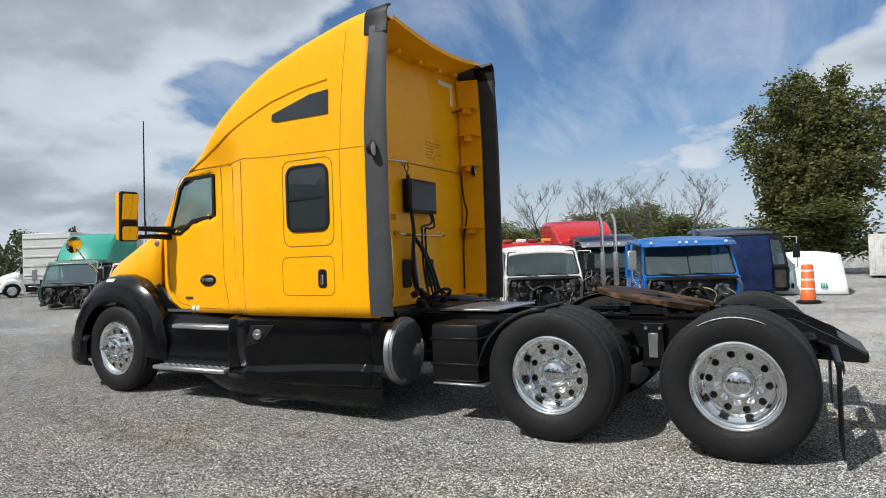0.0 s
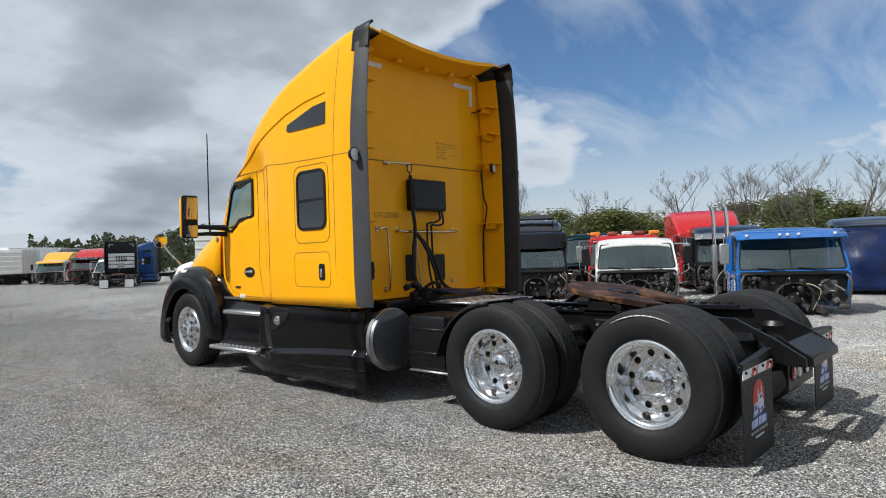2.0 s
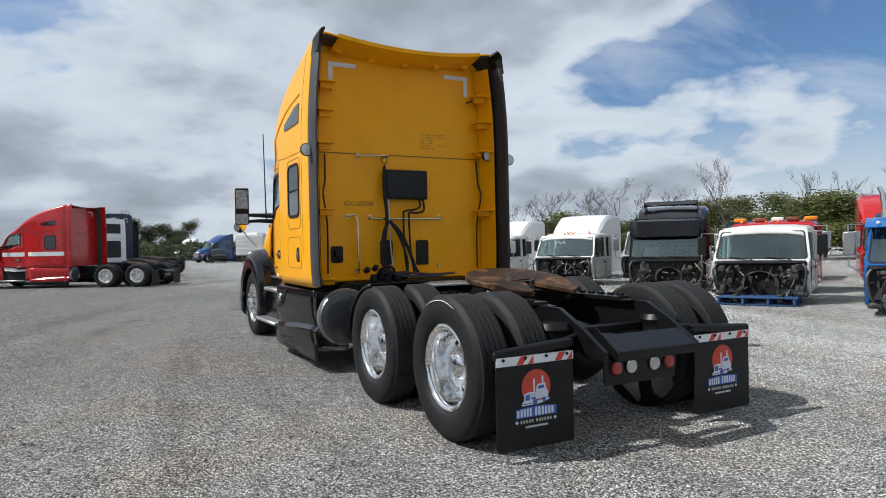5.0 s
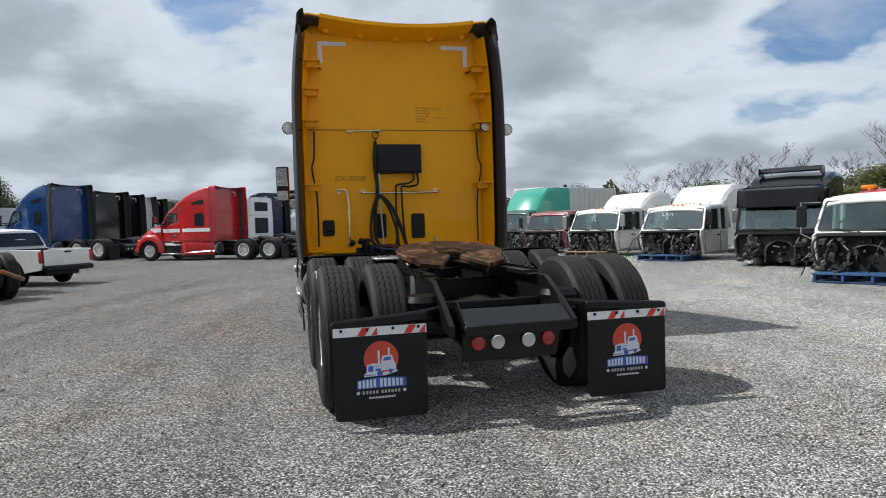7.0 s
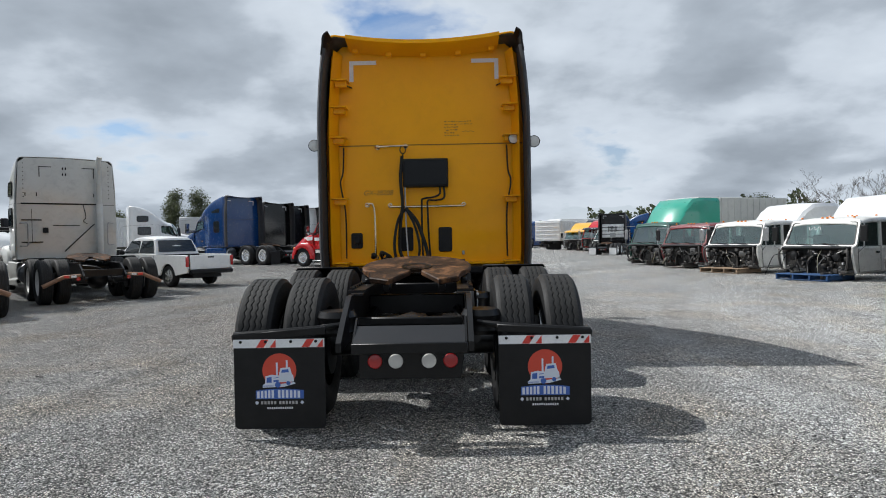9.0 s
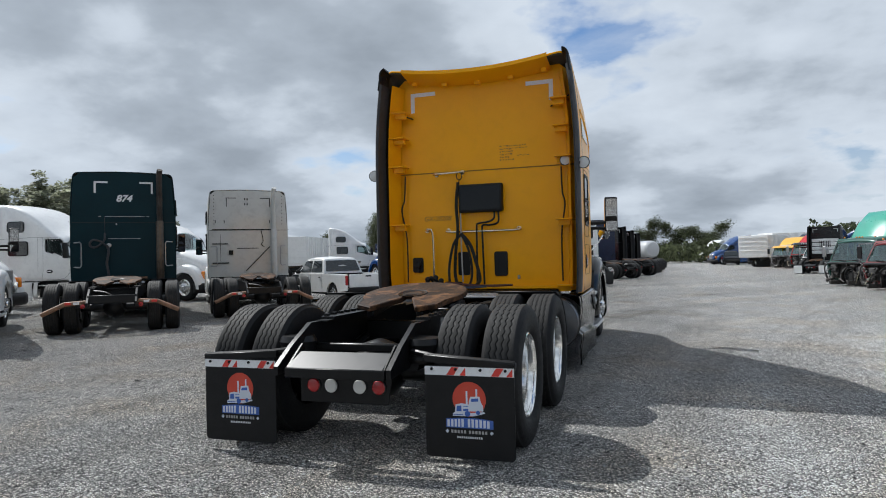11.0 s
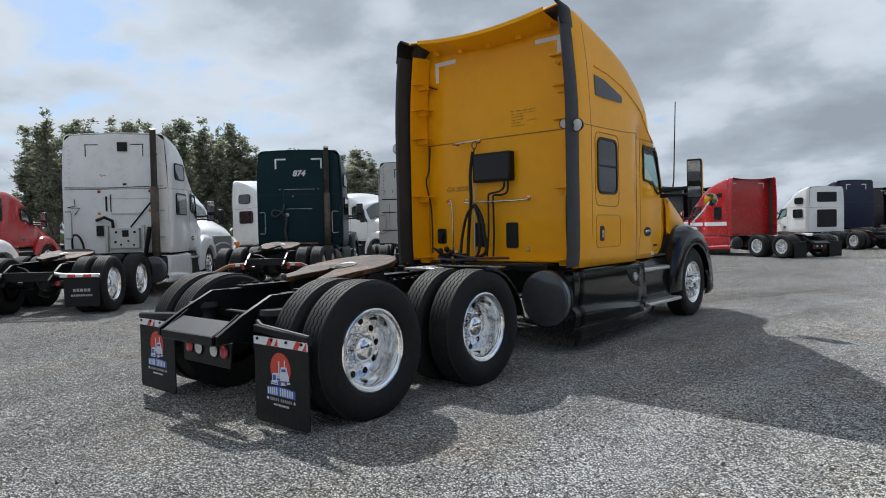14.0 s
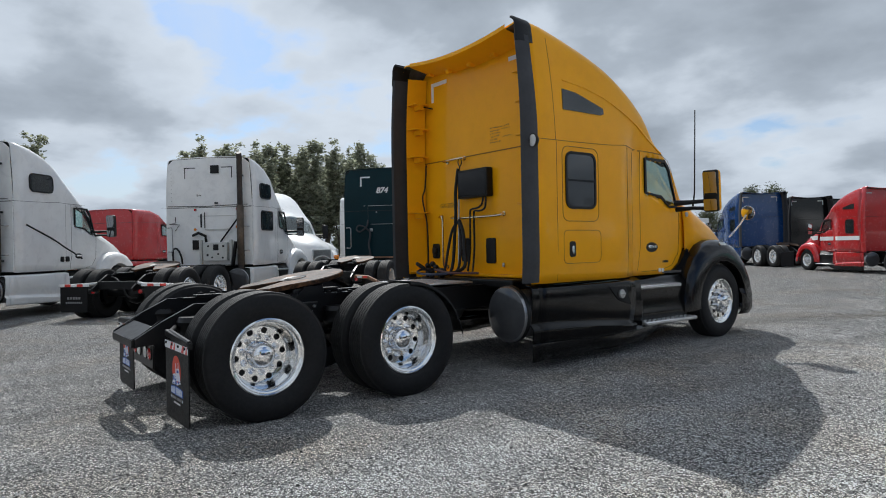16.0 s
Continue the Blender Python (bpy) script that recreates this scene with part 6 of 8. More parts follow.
def back_fittings(back, wall_y, style):
    """Cables, rails, lamps, brackets and hoses on the back of a parked sleeper."""
    y = wall_y

    def bar(nm, x0, x1, z0, z1, mat, d=0.02):
        bm = B()
        box(bm, ((x0 + x1) / 2, y - d / 2, (z0 + z1) / 2), (abs(x1 - x0), d, abs(z1 - z0)), 0.004)
        return part(nm, bm, mat, back)

    def line(nm, pts, r, mat, smooth=0):
        bm = B()
        tube(bm, curve_pts(pts, smooth) if smooth else pts, r, 7)
        return part(nm, bm, mat, back)

    def lamp(x, z, mat, r=0.035):
        bm = B()
        lathe(bm, [(r, 0), (r, 0.015), (r * 0.3, 0.022)], pose(x, y, z, 90, 0, 0), 12, True)
        part("clearance_lamp", bm, mat, back)
    if style == "white":
        bar("roof_lamp", 0.08, 0.29, 3.28, 3.48, BLACK_MATT, 0.05)
        line("cable", [(-1.1, y - 0.01, 2.47), (-0.2, y - 0.012, 2.45), (0.5, y - 0.012, 2.47), (1.05, y - 0.01, 2.48)], 0.008, FRAME_BLACK)
        for x, z, mm in ((-0.36, 2.37, RED_LENS), (0.76, 2.37, RED_LENS), (-0.37, 1.87, AMBER_LENS), (0.75, 1.92, AMBER_LENS)):
            lamp(x, z, mm)
        bar("hose_clip", 0.18, 0.25, 2.51, 2.55, BLACK_MATT, 0.05)
        bar("upright_bar", -0.225, -0.185, 1.92, 2.26, FRAME_BLACK)
        bar("upright_bar", -0.12, -0.10, 1.9, 2.3, FRAME_BLACK)
        bar("cross_rail", -0.1, 0.6, 1.85, 1.88, GREY_WHITE, 0.03)
        bar("cross_rail", -0.3, 0.72, 2.20, 2.215, GREY_WHITE, 0.012)
        cover = bar("rear_cover", -0.10, 0.53, 1.08, 1.53, GREY_WHITE, 0.14)
        for k, (hx, hz, r) in enumerate(((0.02, 1.22, 0.03), (0.14, 1.16, 0.025), (0.30, 1.24, 0.025), (0.42, 1.15, 0.025), (0.44, 1.44, 0.03), (0.04, 1.44, 0.028))):
            bm = B()
            cyl(bm, (hx, y - 0.141, hz), (hx, y - 0.146, hz), r, seg=12)
            part("hole", bm, FRAME_BLACK, cover)
        bm = B()
        box(bm, (0.24, y - 0.143, 1.41), (0.14, 0.012, 0.15), 0.004)
        part("hatch", bm, FRAME_BLACK, cover)
        for x in (-0.20, 0.60):
            bar("cover_leg", x - 0.03, x + 0.03, 1.0, 1.6, GREY_WHITE, 0.08)
        bar("socket_box", -0.42, -0.28, 1.36, 1.60, BLACK_MATT, 0.07)
        line("hose_bracket", [(-0.42, y - 0.04, 1.72), (-0.2, y - 0.16, 1.78), (-0.05, y - 0.10, 1.70), (-0.06, y - 0.05, 1.55)], 0.035, BLACK_MATT)
        line("stay", [(0.33, y - 0.06, 1.55), (0.82, y - 0.12, 2.12)], 0.02, FRAME_BLACK)
        line("strut", [(0.66, y - 0.10, 0.95), (0.78, y - 0.14, 1.55)], 0.05, FRAME_BLACK)
        line("strut", [(0.84, y - 0.05, 1.1), (0.82, y - 0.10, 2.2)], 0.03, FRAME_BLACK)
        line("hose", [(-0.95, y - 0.05, 1.0), (-0.93, y - 0.1, 1.35), (-0.80, y - 0.12, 1.38), (-0.70, y - 0.12, 1.2), (-0.68, y - 0.1, 1.0)], 0.024, BLACK_MATT, 5)
        line("latch_rod", [(-0.9, y - 0.02, 2.2), (-0.88, y - 0.03, 2.05), (-1.05, y - 0.03, 2.02), (-0.78, y - 0.03, 2.0), (-0.9, y - 0.02, 1.85)], 0.010, FRAME_BLACK)
        line("scribble", [(-0.33, y - 0.003, 2.74), (-0.30, y - 0.003, 2.77), (-0.30, y - 0.003, 2.71), (-0.25, y - 0.003, 2.74), (-0.2, y - 0.003, 2.73)], 0.006, FRAME_BLACK)
        for k in range(9):
            bm = B()
            cyl(bm, (-1.0, y, 3.4 - 0.1 * k), (-1.0, y - 0.006, 3.4 - 0.1 * k), 0.012, seg=6)
            part("rivet", bm, STEEL, back)
    elif style == "dark":
        bar("trim_line", -0.42, 0.46, 2.565, 2.58, STEEL, 0.012)
        bar("trim_line", -0.56, -0.5, 2.565, 2.58, STEEL, 0.012)
        bar("trim_line", 0.5, 0.56, 2.565, 2.58, STEEL, 0.012)
        bar("trim_line", -0.36, 0.36, 2.01, 2.025, STEEL, 0.012)
        bar("trim_line", -0.43, -0.42, 2.05, 2.57, GREY_RUBBER, 0.012)
        lamp(-0.17, 2.38, STEEL, 0.02)
        hose_mat = GREY_RUBBER
        line("hose", [(-0.42, y - 0.04, 2.15), (-0.44, y - 0.1, 1.96), (-0.62, y - 0.14, 1.80), (-0.74, y - 0.13, 1.86), (-0.68, y - 0.12, 1.98), (-0.50, y - 0.12, 1.94), (-0.40, y - 0.10, 1.84)], 0.026, hose_mat, 6)
        line("hose", [(-0.38, y - 0.08, 1.85), (-0.34, y - 0.10, 1.7), (-0.38, y - 0.12, 1.4), (-0.34, y - 0.12, 1.1), (-0.40, y - 0.15, 0.98)], 0.030, hose_mat, 6)
        lamp(-0.34, 1.85, STEEL, 0.055)
        bar("lower_plate", -0.3, 0.5, 1.0, 1.05, TAIL_RUST, 0.12)
    else:
        for s in (-1, 1):
            for k in range(9):
                bm = B()
                cyl(bm, (s * 0.99, y, 3.5 - 0.11 * k), (s * 0.99, y - 0.008, 3.5 - 0.11 * k), 0.014, seg=6)
                part("rivet", bm, FRAME_BLACK, back)
        for x in (-0.10, -0.03):
            for z in (3.24, 3.40):
                bar("bolt", x - 0.015, x + 0.015, z - 0.035, z + 0.035, FRAME_BLACK, 0.012)
        for x in (-0.95, -0.70, 0.62):
            bar("bolt", x - 0.01, x + 0.01, 2.64, 2.74, FRAME_BLACK, 0.012)
        bar("trim_line", -1.05, 0.70, 2.43, 2.46, FRAME_BLACK, 0.015)
        bar("hinge", -1.05, -0.60, 1.99, 2.02, FRAME_BLACK, 0.03)
        bar("hinge", -1.05, -0.58, 1.40, 1.43, FRAME_BLACK, 0.03)
        bar("trim_line", -0.35, 0.28, 1.85, 1.87, FRAME_BLACK, 0.012)
        bar("socket_box", -0.58, -0.46, 1.66, 1.80, BLACK_MATT, 0.06)
        line("stay", [(-0.1, y - 0.05, 1.15), (0.60, y - 0.14, 1.9)], 0.014, FRAME_BLACK)
        line("cable", [(0.36, y - 0.02, 2.42), (0.42, y - 0.03, 2.1), (0.36, y - 0.03, 1.98), (0.45, y - 0.03, 1.9)], 0.010, FRAME_BLACK, 4)
        bar("panel_outline", -0.82, -0.81, 1.4, 2.3, DARK_GAP, 0.008)


back_fittings(back_874, 3.11, "dark")
back_fittings(back_grey, 3.11, "grey")
back_fittings(back_white, 3.11, "white")
back_fittings(back_two, 3.11, "white")

# further ones share the shapes
for x, y in ((-7.76, 37.1), (-7.36, 43.2)):
    copy_thing(navy_kw, parked(x, y, 146))
nose_white, _ = tractor("sleeper_tractor", parked(-31.0, 9.0, 60), "white sleeper tractor with a smooth rounded roof", WHITE, VAN, group="parked tractors", marks=False, extender=False)
white_kw, _ = tractor("sleeper_tractor", parked(-7.56, 40.1, 146), "white sleeper tractor in a row of parked tractors", WHITE, group="parked tractors")
day_cab, day_back = tractor("sleeper_tractor", parked(-0.1, 33.6, 142) @ Matrix.Diagonal((0.9, 0.9, 0.86, 1)), "white tractor with a black plate painted as the shade of an opening in its back wall", WHITE, VAN, group="parked tractors", marks=False, extender=False)
# black plates on the solid wall, painted as the shade inside openings
for z0, z1 in ((2.75, 3.35), (1.25, 2.3)):
    bm = B()
    prism(bm, round_rect(-0.65, z0, 0.65, z1, 0.08), Matrix(((1, 0, 0, 0), (0, 0, -1, 3.11), (0, 1, 0, 0), (0, 0, 0, 1))), 0.02, 0.004)
    part("opening_shade", bm, BLACK_MATT, day_back, "black plate painted as the shade of an opening")
row_navy, _ = tractor("sleeper_tractor", parked(0.6, 38.6, 140), "navy sleeper tractor in a row of parked tractors", NAVY, VAN, group="parked tractors", extender=False)
for k in range(5):
    copy_thing(navy_kw if k % 2 == 0 else row_navy, parked(0.75 + 0.1 * k, 43.2 + 4.2 * k, 140) @ Matrix.Diagonal((0.95, 0.95, 0.93, 1)))
back_red, _ = tractor("sleeper_tractor", parked(-22.4, 0.9, 130) @ Matrix.Diagonal((1.06, 1.06, 1.06, 1)), "red flat-roofed sleeper tractor standing behind white ones", RED, FLAT_TOP, windows=False, marks=False, group="parked tractors", extender=False)
copy_thing(nose_white, parked(-23.2, 7.8, 8))
copy_thing(nose_white, parked(-22.6, 12.4, 8) @ Matrix.Scale(0.96, 4))
tractor("sleeper_tractor", parked(-21.45, 17.0, -4), "white low-roofed tractor behind a dark green one", WHITE, FLAT_TOP, windows=False, marks=False, group="parked tractors", extender=False)
copy_thing(nose_white, parked(-23.3, 35.7, 30))
copy_thing(white_two, parked(-8.8, -8.9, 135))
copy_thing(back_red, parked(-34.0, 30.0, 130))


# ---- stripped cabs on pallets ----
WOOD = material("pallet_wood", (0.24, 0.17, 0.11), rough=0.8, vary=0.3, scale=6)
PALLET_BLUE = material("blue_pallet_paint", (0.02, 0.065, 0.17), rough=0.7, vary=0.3, scale=6)
ENGINE = material("engine_grime", (0.030, 0.028, 0.026), rough=0.5, vary=0.5, scale=6, bump=0.2, bump_scale=30, dirt=(0.09, 0.075, 0.06), dirt_amount=0.7, island=0.5)
ENGINE_METAL = material("engine_casting", (0.22, 0.215, 0.205), rough=0.38, metal=0.7, vary=0.4, scale=8, island=0.6)
RED_RUSTY = material("red_primer_rust", (0.20, 0.05, 0.03), rough=0.65, vary=0.4, scale=7)


def pallet(x, y, heading, mat):
    th = thing("pallet", parked(x, y, heading), "worn wooden pallet under a cab", "pallet", "pallets")
    for k in range(6):
        bm = B()
        box(bm, (0, -0.52 + 0.208 * k, 0.152), (1.5, 0.13, 0.02), 0.003)
        part("board", bm, mat, th)
    for y0 in (-0.5, 0.0, 0.5):
        bm = B()
        box(bm, (0, y0, 0.013), (1.5, 0.12, 0.02), 0.003)
        part("lower_board", bm, mat, th)
    for k in range(4):
        bm = B()
        box(bm, (-0.70 + 0.4667 * k, 0, 0.083), (0.045, 1.15, 0.118), 0.003)
        part("bearer", bm, mat, th)
    return th


CAB_WHITE = material("weathered_white_paint", (0.66, 0.65, 0.62), rough=0.4, vary=0.10, scale=2.0, coat=0.25, dirt=(0.20, 0.175, 0.145), dirt_amount=0.55, bump=0.03, bump_scale=9)
CAB_GREEN = paint("dark_teal_paint", (0.008, 0.075, 0.055), 0.3)
TARP = material("blue_tarpaulin", (0.0035, 0.012, 0.055), rough=0.25, vary=0.5, scale=2.5, bump=0.3, bump_scale=6, spec=0.4)
CHALK = material("white_chalk", (0.7, 0.7, 0.7), rough=0.9, vary=0.1)
PALE_HOSE = material("pale_hose", (0.35, 0.33, 0.24), rough=0.6, vary=0.2)
HEATER_GREY = material("heater_box_plastic", (0.05, 0.05, 0.05), rough=0.5, vary=0.3, scale=8, dirt=(0.12, 0.10, 0.08), dirt_amount=0.5)


def quad_round(xb, xt, v0, v1, r):
    """A trapezoid with rounded corners; (u, v) points."""
    out = []
    for (x, v), a0 in (((xb, v0), -90), ((xt, v1), 0), ((-xt, v1), 90), ((-xb, v0), 180)):
        sx, sv = (1 if x > 0 else -1), (1 if v == v1 else -1)
        for k in range(4):
            a = radians(a0 + 30 * k)
            out.append((x - sx * r + r * math.cos(a), v - sv * r * 1.6 + r * 1.6 * math.sin(a)))
    return out


def stripped_cab(x, y, heading, mat, label, seed, roof=1.66, sleeper=0.0, sleeper_roof=2.1, sleeper_mat=None, visor=None, lamps=True, pallet_mat=None, mirrors=True, beacon=False, base=0.17, width=1.02, split=False, scribble=False, tall_visor=False, louver=False, tarp=False, decal=False):
    """A bonnetless lorry cab, its engine bay open to the front (local +y)."""
    rng = random.Random(seed)
    cab = thing("stripped_cab", parked(x, y, heading), label, "truck cab", "stripped cabs")
    w = width
    belt, top = base + 0.70, roof
    side_m = Matrix(((0, 0, 1, 0), (1, 0, 0, 0), (0, 1, 0, 0), (0, 0, 0, 1)))
    # lower body with doors
    bm = B()
    prism(bm, [(-1.55, base), (-0.02, base), (0.10, belt), (-1.55, belt)], Matrix.Translation((-w, 0, 0)) @ side_m, 2 * w, 0.05)
    part("lower_body", bm, mat, cab)
    bm = B()
    rows = []
    for yy, zc, ww in ((-0.16, top - 0.15, w - 0.10), (-0.20, top - 0.09, w - 0.09), (-0.30, top - 0.02, w - 0.07), (-0.60, top + 0.03, w - 0.05), (-1.1, top + 0.05, w - 0.04), (-1.55, top + 0.04, w - 0.04)):
        rows.append([Vector((-ww, yy, zc - 0.13)), Vector((-ww + 0.02, yy, zc - 0.06)), Vector((-ww + 0.07, yy, zc - 0.015)), Vector((-ww * 0.6, yy, zc + 0.02)), Vector((0, yy, zc + 0.035)), Vector((ww * 0.6, yy, zc + 0.02)), Vector((ww - 0.07, yy, zc - 0.015)), Vector((ww - 0.02, yy, zc - 0.06)), Vector((ww, yy, zc - 0.13))])
    strip(bm, rows)
    rf = part("roof", bm, mat, cab)
    so = rf.modifiers.new("thickness", "SOLIDIFY")
    so.thickness = 0.04
    bm = B()
    box(bm, (0, -1.54, (belt + top) / 2), (2 * w - 0.1, 0.04, top - belt), 0.01)
    part("back_wall", bm, INTERIOR if not sleeper else mat, cab)
    for s in (-1, 1):
        for pts, r in (([(s * (w - 0.03), -1.0, belt - 0.02), (s * (w - 0.06), -1.0, top - 0.08)], 0.05), ([(s * (w - 0.03), -1.50, belt - 0.02), (s * (w - 0.06), -1.50, top - 0.06)], 0.06)):
            bm = B()
            tube(bm, pts, r, 8)
            part("pillar", bm, mat, cab)
        bm = B()
        prism(bm, [(0.0, belt), (-0.96, belt), (-0.96, top - 0.12), (-0.22, top - 0.12)], Matrix.Translation((s * (w - 0.05), 0, 0)) @ side_m, 0.008)
        part("door_window", bm, CAB_GLASS, cab)
        bm = B()
        tube(bm, [(s * (w + 0.003), -0.02, base + 0.04), (s * (w + 0.003), 0.04, belt), (s * (w + 0.003), -0.97, belt + 0.005), (s * (w + 0.003), -0.97, base + 0.06), (s * (w + 0.003), -0.02, base + 0.04)], 0.006, 5)
        part("door_gap", bm, DARK_GAP, cab)
        bm = B()
        box(bm, (s * (w + 0.012), -0.82, belt - 0.16), (0.03, 0.14, 0.05), 0.01)
        part("door_handle", bm, BLACK_MATT, cab)
        bm = B()
        box(bm, (s * 0.45, -0.75, belt + 0.0), (0.48, 0.14, 0.62), 0.06)
        part("seat", bm, INTERIOR, cab)
        if mirrors and not (mirrors == 2 and s < 0):
            bm = B()
            tube(bm, [(s * w, 0.0, belt - 0.15), (s * (w + 0.22), 0.14, belt + 0.0), (s * (w + 0.22), 0.12, top - 0.1), (s * (w - 0.05), -0.15, top - 0.1)], 0.014, 6)
            ma = part("mirror_frame", bm, STEEL, cab)
            bm = B()
            box(bm, (s * (w + 0.21), 0.12, (belt + top) / 2 - 0.02), (0.19, 0.06, 0.42), 0.02)
            part("mirror", bm, STEEL if seed % 2 else BLACK_MATT, ma)
        # painted cowl side beside the bay
        bm = B()
        prism(bm, [(-0.02, base), (0.07, base + 0.02), (0.20, belt - 0.28), (0.22, belt - 0.02), (0.08, belt + 0.03)], Matrix.Translation((s * (w - 0.01) - 0.035 * s - 0.035, 0, 0)) @ side_m, 0.07, 0.012)
        part("cowl_side", bm, mat, cab)
    if tarp:
        bm = B()
        rows = []
        for i in range(15):
            u = -0.62 + 1.62 * i / 14
            rows.append([Vector((u * (w + 0.03), 0.26 - 0.42 * v ** 2 + 0.07 * noise.noise(Vector((u * 2.3, v * 3.1, seed))) - 0.12 * abs(u) ** 3, 0.10 + (top - 0.14) * v)) for v in np.linspace(0, 1, 12)])
        strip(bm, rows)
        so = part("tarpaulin", bm, TARP, cab, "creased blue tarpaulin over the front").modifiers.new("thickness", "SOLIDIFY")
        so.thickness = 0.006
    gm = Matrix(((1, 0, 0, 0), (0, -0.30, 0.9, 0.075), (0, top - belt - 0.10, 0.3, belt + 0.02), (0, 0, 0, 1)))
    inner = quad_round(w - 0.062, w - 0.122, 0.03, 0.99, 0.06)
    bm = B()
    prism(bm, inner, gm, 0.008)
    ws = part("windshield", bm, WINDSHIELD, cab, "dusty windshield")
    for nm, a, b_, d0, d1, mm in (("windshield_frame", inner, quad_round(w - 0.005, w - 0.075, -0.05, 1.10, 0.07), 0.004, 0.016, mat), ("windshield_seal", quad_round(w - 0.084, w - 0.144, 0.050, 0.970, 0.05), quad_round(w - 0.054, w - 0.114, 0.02, 1.0, 0.06), 0.008, 0.022, BLACK_MATT)):
        bm = B()
        strip(bm, [[gm @ Vector((u, v, d)) for u, v in poly + poly[:1]] for poly, d in ((a, d0), (a, d1), (b_, d1), (b_, d0 - 0.05))])
        part(nm, bm, mm, cab)
    if split:
        bm = B()
        tube(bm, [gm @ Vector((0, 0.02, 0.02)), gm @ Vector((0, 0.98, 0.02))], 0.014, 6)
        part("divider", bm, BLACK_MATT, ws)
    if scribble:
        bm = B()
        tube(bm, curve_pts([gm @ Vector((0.05 + 0.05 * k, 0.74 + 0.07 * ((k * 5) % 3 - 1), 0.012)) for k in range(8)], 3), 0.008, 5)
        part("chalk_mark", bm, CHALK, ws)
    for s in (-0.62, 0.10):
        bm = B()
        tube(bm, [(s, 0.16, belt + 0.0), (s + 0.12, 0.12, belt + 0.05), (s + 0.52, 0.09, belt + 0.08)], 0.011, 5)
        part("wiper", bm, BLACK_MATT, cab)
    bm = B()
    tube(bm, [Vector((0.42 + 0.2 * math.cos(a), -0.24 + 0.06 * math.sin(a), belt + 0.08 + 0.18 * math.sin(a))) for a in np.linspace(0, 2 * math.pi, 17)], 0.016, 6)
    part("steering_wheel", bm, INTERIOR, cab)
    bm = B()
    box(bm, (0, -0.1, belt - 0.01), (1.8, 0.3, 0.06), 0.02)
    part("dashboard", bm, INTERIOR, cab)
    if visor:
        low = belt + 0.55 * (top - belt) if tall_visor else top - 0.17
        bm = B()
        rows = []
        for i in range(9):
            u = -1 + i / 4
            k = 0.05 * u * u
            rows.append([Vector((u * (w - 0.02), yy - k, zz)) for yy, zz in ((0.13 if not tall_visor else 0.05, low), (0.14 if not tall_visor else 0.07, low + 0.02), (-0.02, top - 0.06), (-0.16, top - 0.005), (-0.28, top + 0.015))])
        strip(bm, rows)
        so = part("sun_visor", bm, visor, cab).modifiers.new("thickness", "SOLIDIFY")
        so.thickness = 0.014
    if decal:
        bm = B()
        box(bm, (w + 0.008, -0.14, belt - 0.22), (0.006, 0.13, 0.10), 0.002)
        prism(bm, [(-0.20, belt - 0.18), (-0.08, belt - 0.18), (-0.14, belt - 0.08)], Matrix.Translation((w + 0.006, 0, 0)) @ side_m, 0.004)
        part("decal", bm, WHITE_TAPE, cab)
        for k in range(2):
            bm = B()
            box(bm, (w + 0.008, -0.14, belt - 0.31 - 0.05 * k), (0.006, 0.15, 0.025), 0.002)
            part("decal_bar", bm, WHITE_TAPE, cab)
    if louver:
        for k in range(3):
            bm = B()
            box(bm, (0, -1.35 - 0.16 * k, sleeper_roof + 0.01 + 0.035 * k), (1.45, 0.15, 0.05), 0.012, rot=(-25, 0, 0))
            part("roof_louver", bm, mat, cab)
        for s in (-1, 1):
            bm = B()
            box(bm, (s * 0.73, -1.5, sleeper_roof + 0.0), (0.03, 0.55, 0.20), 0.01)
            part("louver_bracket", bm, mat, cab)
    if lamps:
        for k in range(5):
            bm = B()
            px = (-0.78, -0.14, 0.06, 0.2, 0.80)[k]
            m = pose(px, 0.075 - 0.05 * px * px, top - 0.085, -80, 0, 0) if visor and not tall_visor else pose((-0.72, -0.14, 0.0, 0.14, 0.72)[k], -0.34, top + 0.025)
            lathe(bm, [(0.032, 0), (0.034, 0.025), (0.022, 0.045), (0.005, 0.05)], m, 10, True)
            part("roof_lamp", bm, WHITE_LENS if visor and not tall_visor else AMBER_LENS, cab)
    if beacon:
        for k, (mm, x0) in enumerate(((AMBER_LENS, -0.85), (RED_RUSTY, -0.45), (WHITE_LENS, -0.1), (RED_RUSTY, 0.3), (AMBER_LENS, 0.8))):
            bm = B()
            box(bm, (x0, -0.6, top + 0.10), (0.30, 0.22, 0.11), 0.03)
            part("light_bar_section", bm, mm, cab)
    # firewall and the open engine bay
    bm = B()
    box(bm, (0, 0.06, (base + belt) / 2 + 0.06), (2 * w - 0.1, 0.05, belt - base - 0.1), 0.01)
    part("firewall", bm, ENGINE, cab)
    if not tarp:
        bm = B()
        rows = [[Vector((u * (w - 0.06), yy - 0.06 * u * u, zz)) for yy, zz in ((0.10, belt + 0.015), (0.26, belt - 0.01), (0.30, belt - 0.04), (0.28, belt - 0.085))] for u in np.linspace(-1, 1, 9)]
        strip(bm, rows)
        so = part("cowl", bm, BLACK_MATT, cab).modifiers.new("thickness", "SOLIDIFY")
        so.thickness = 0.02
        tx = rng.uniform(-0.12, 0.12)
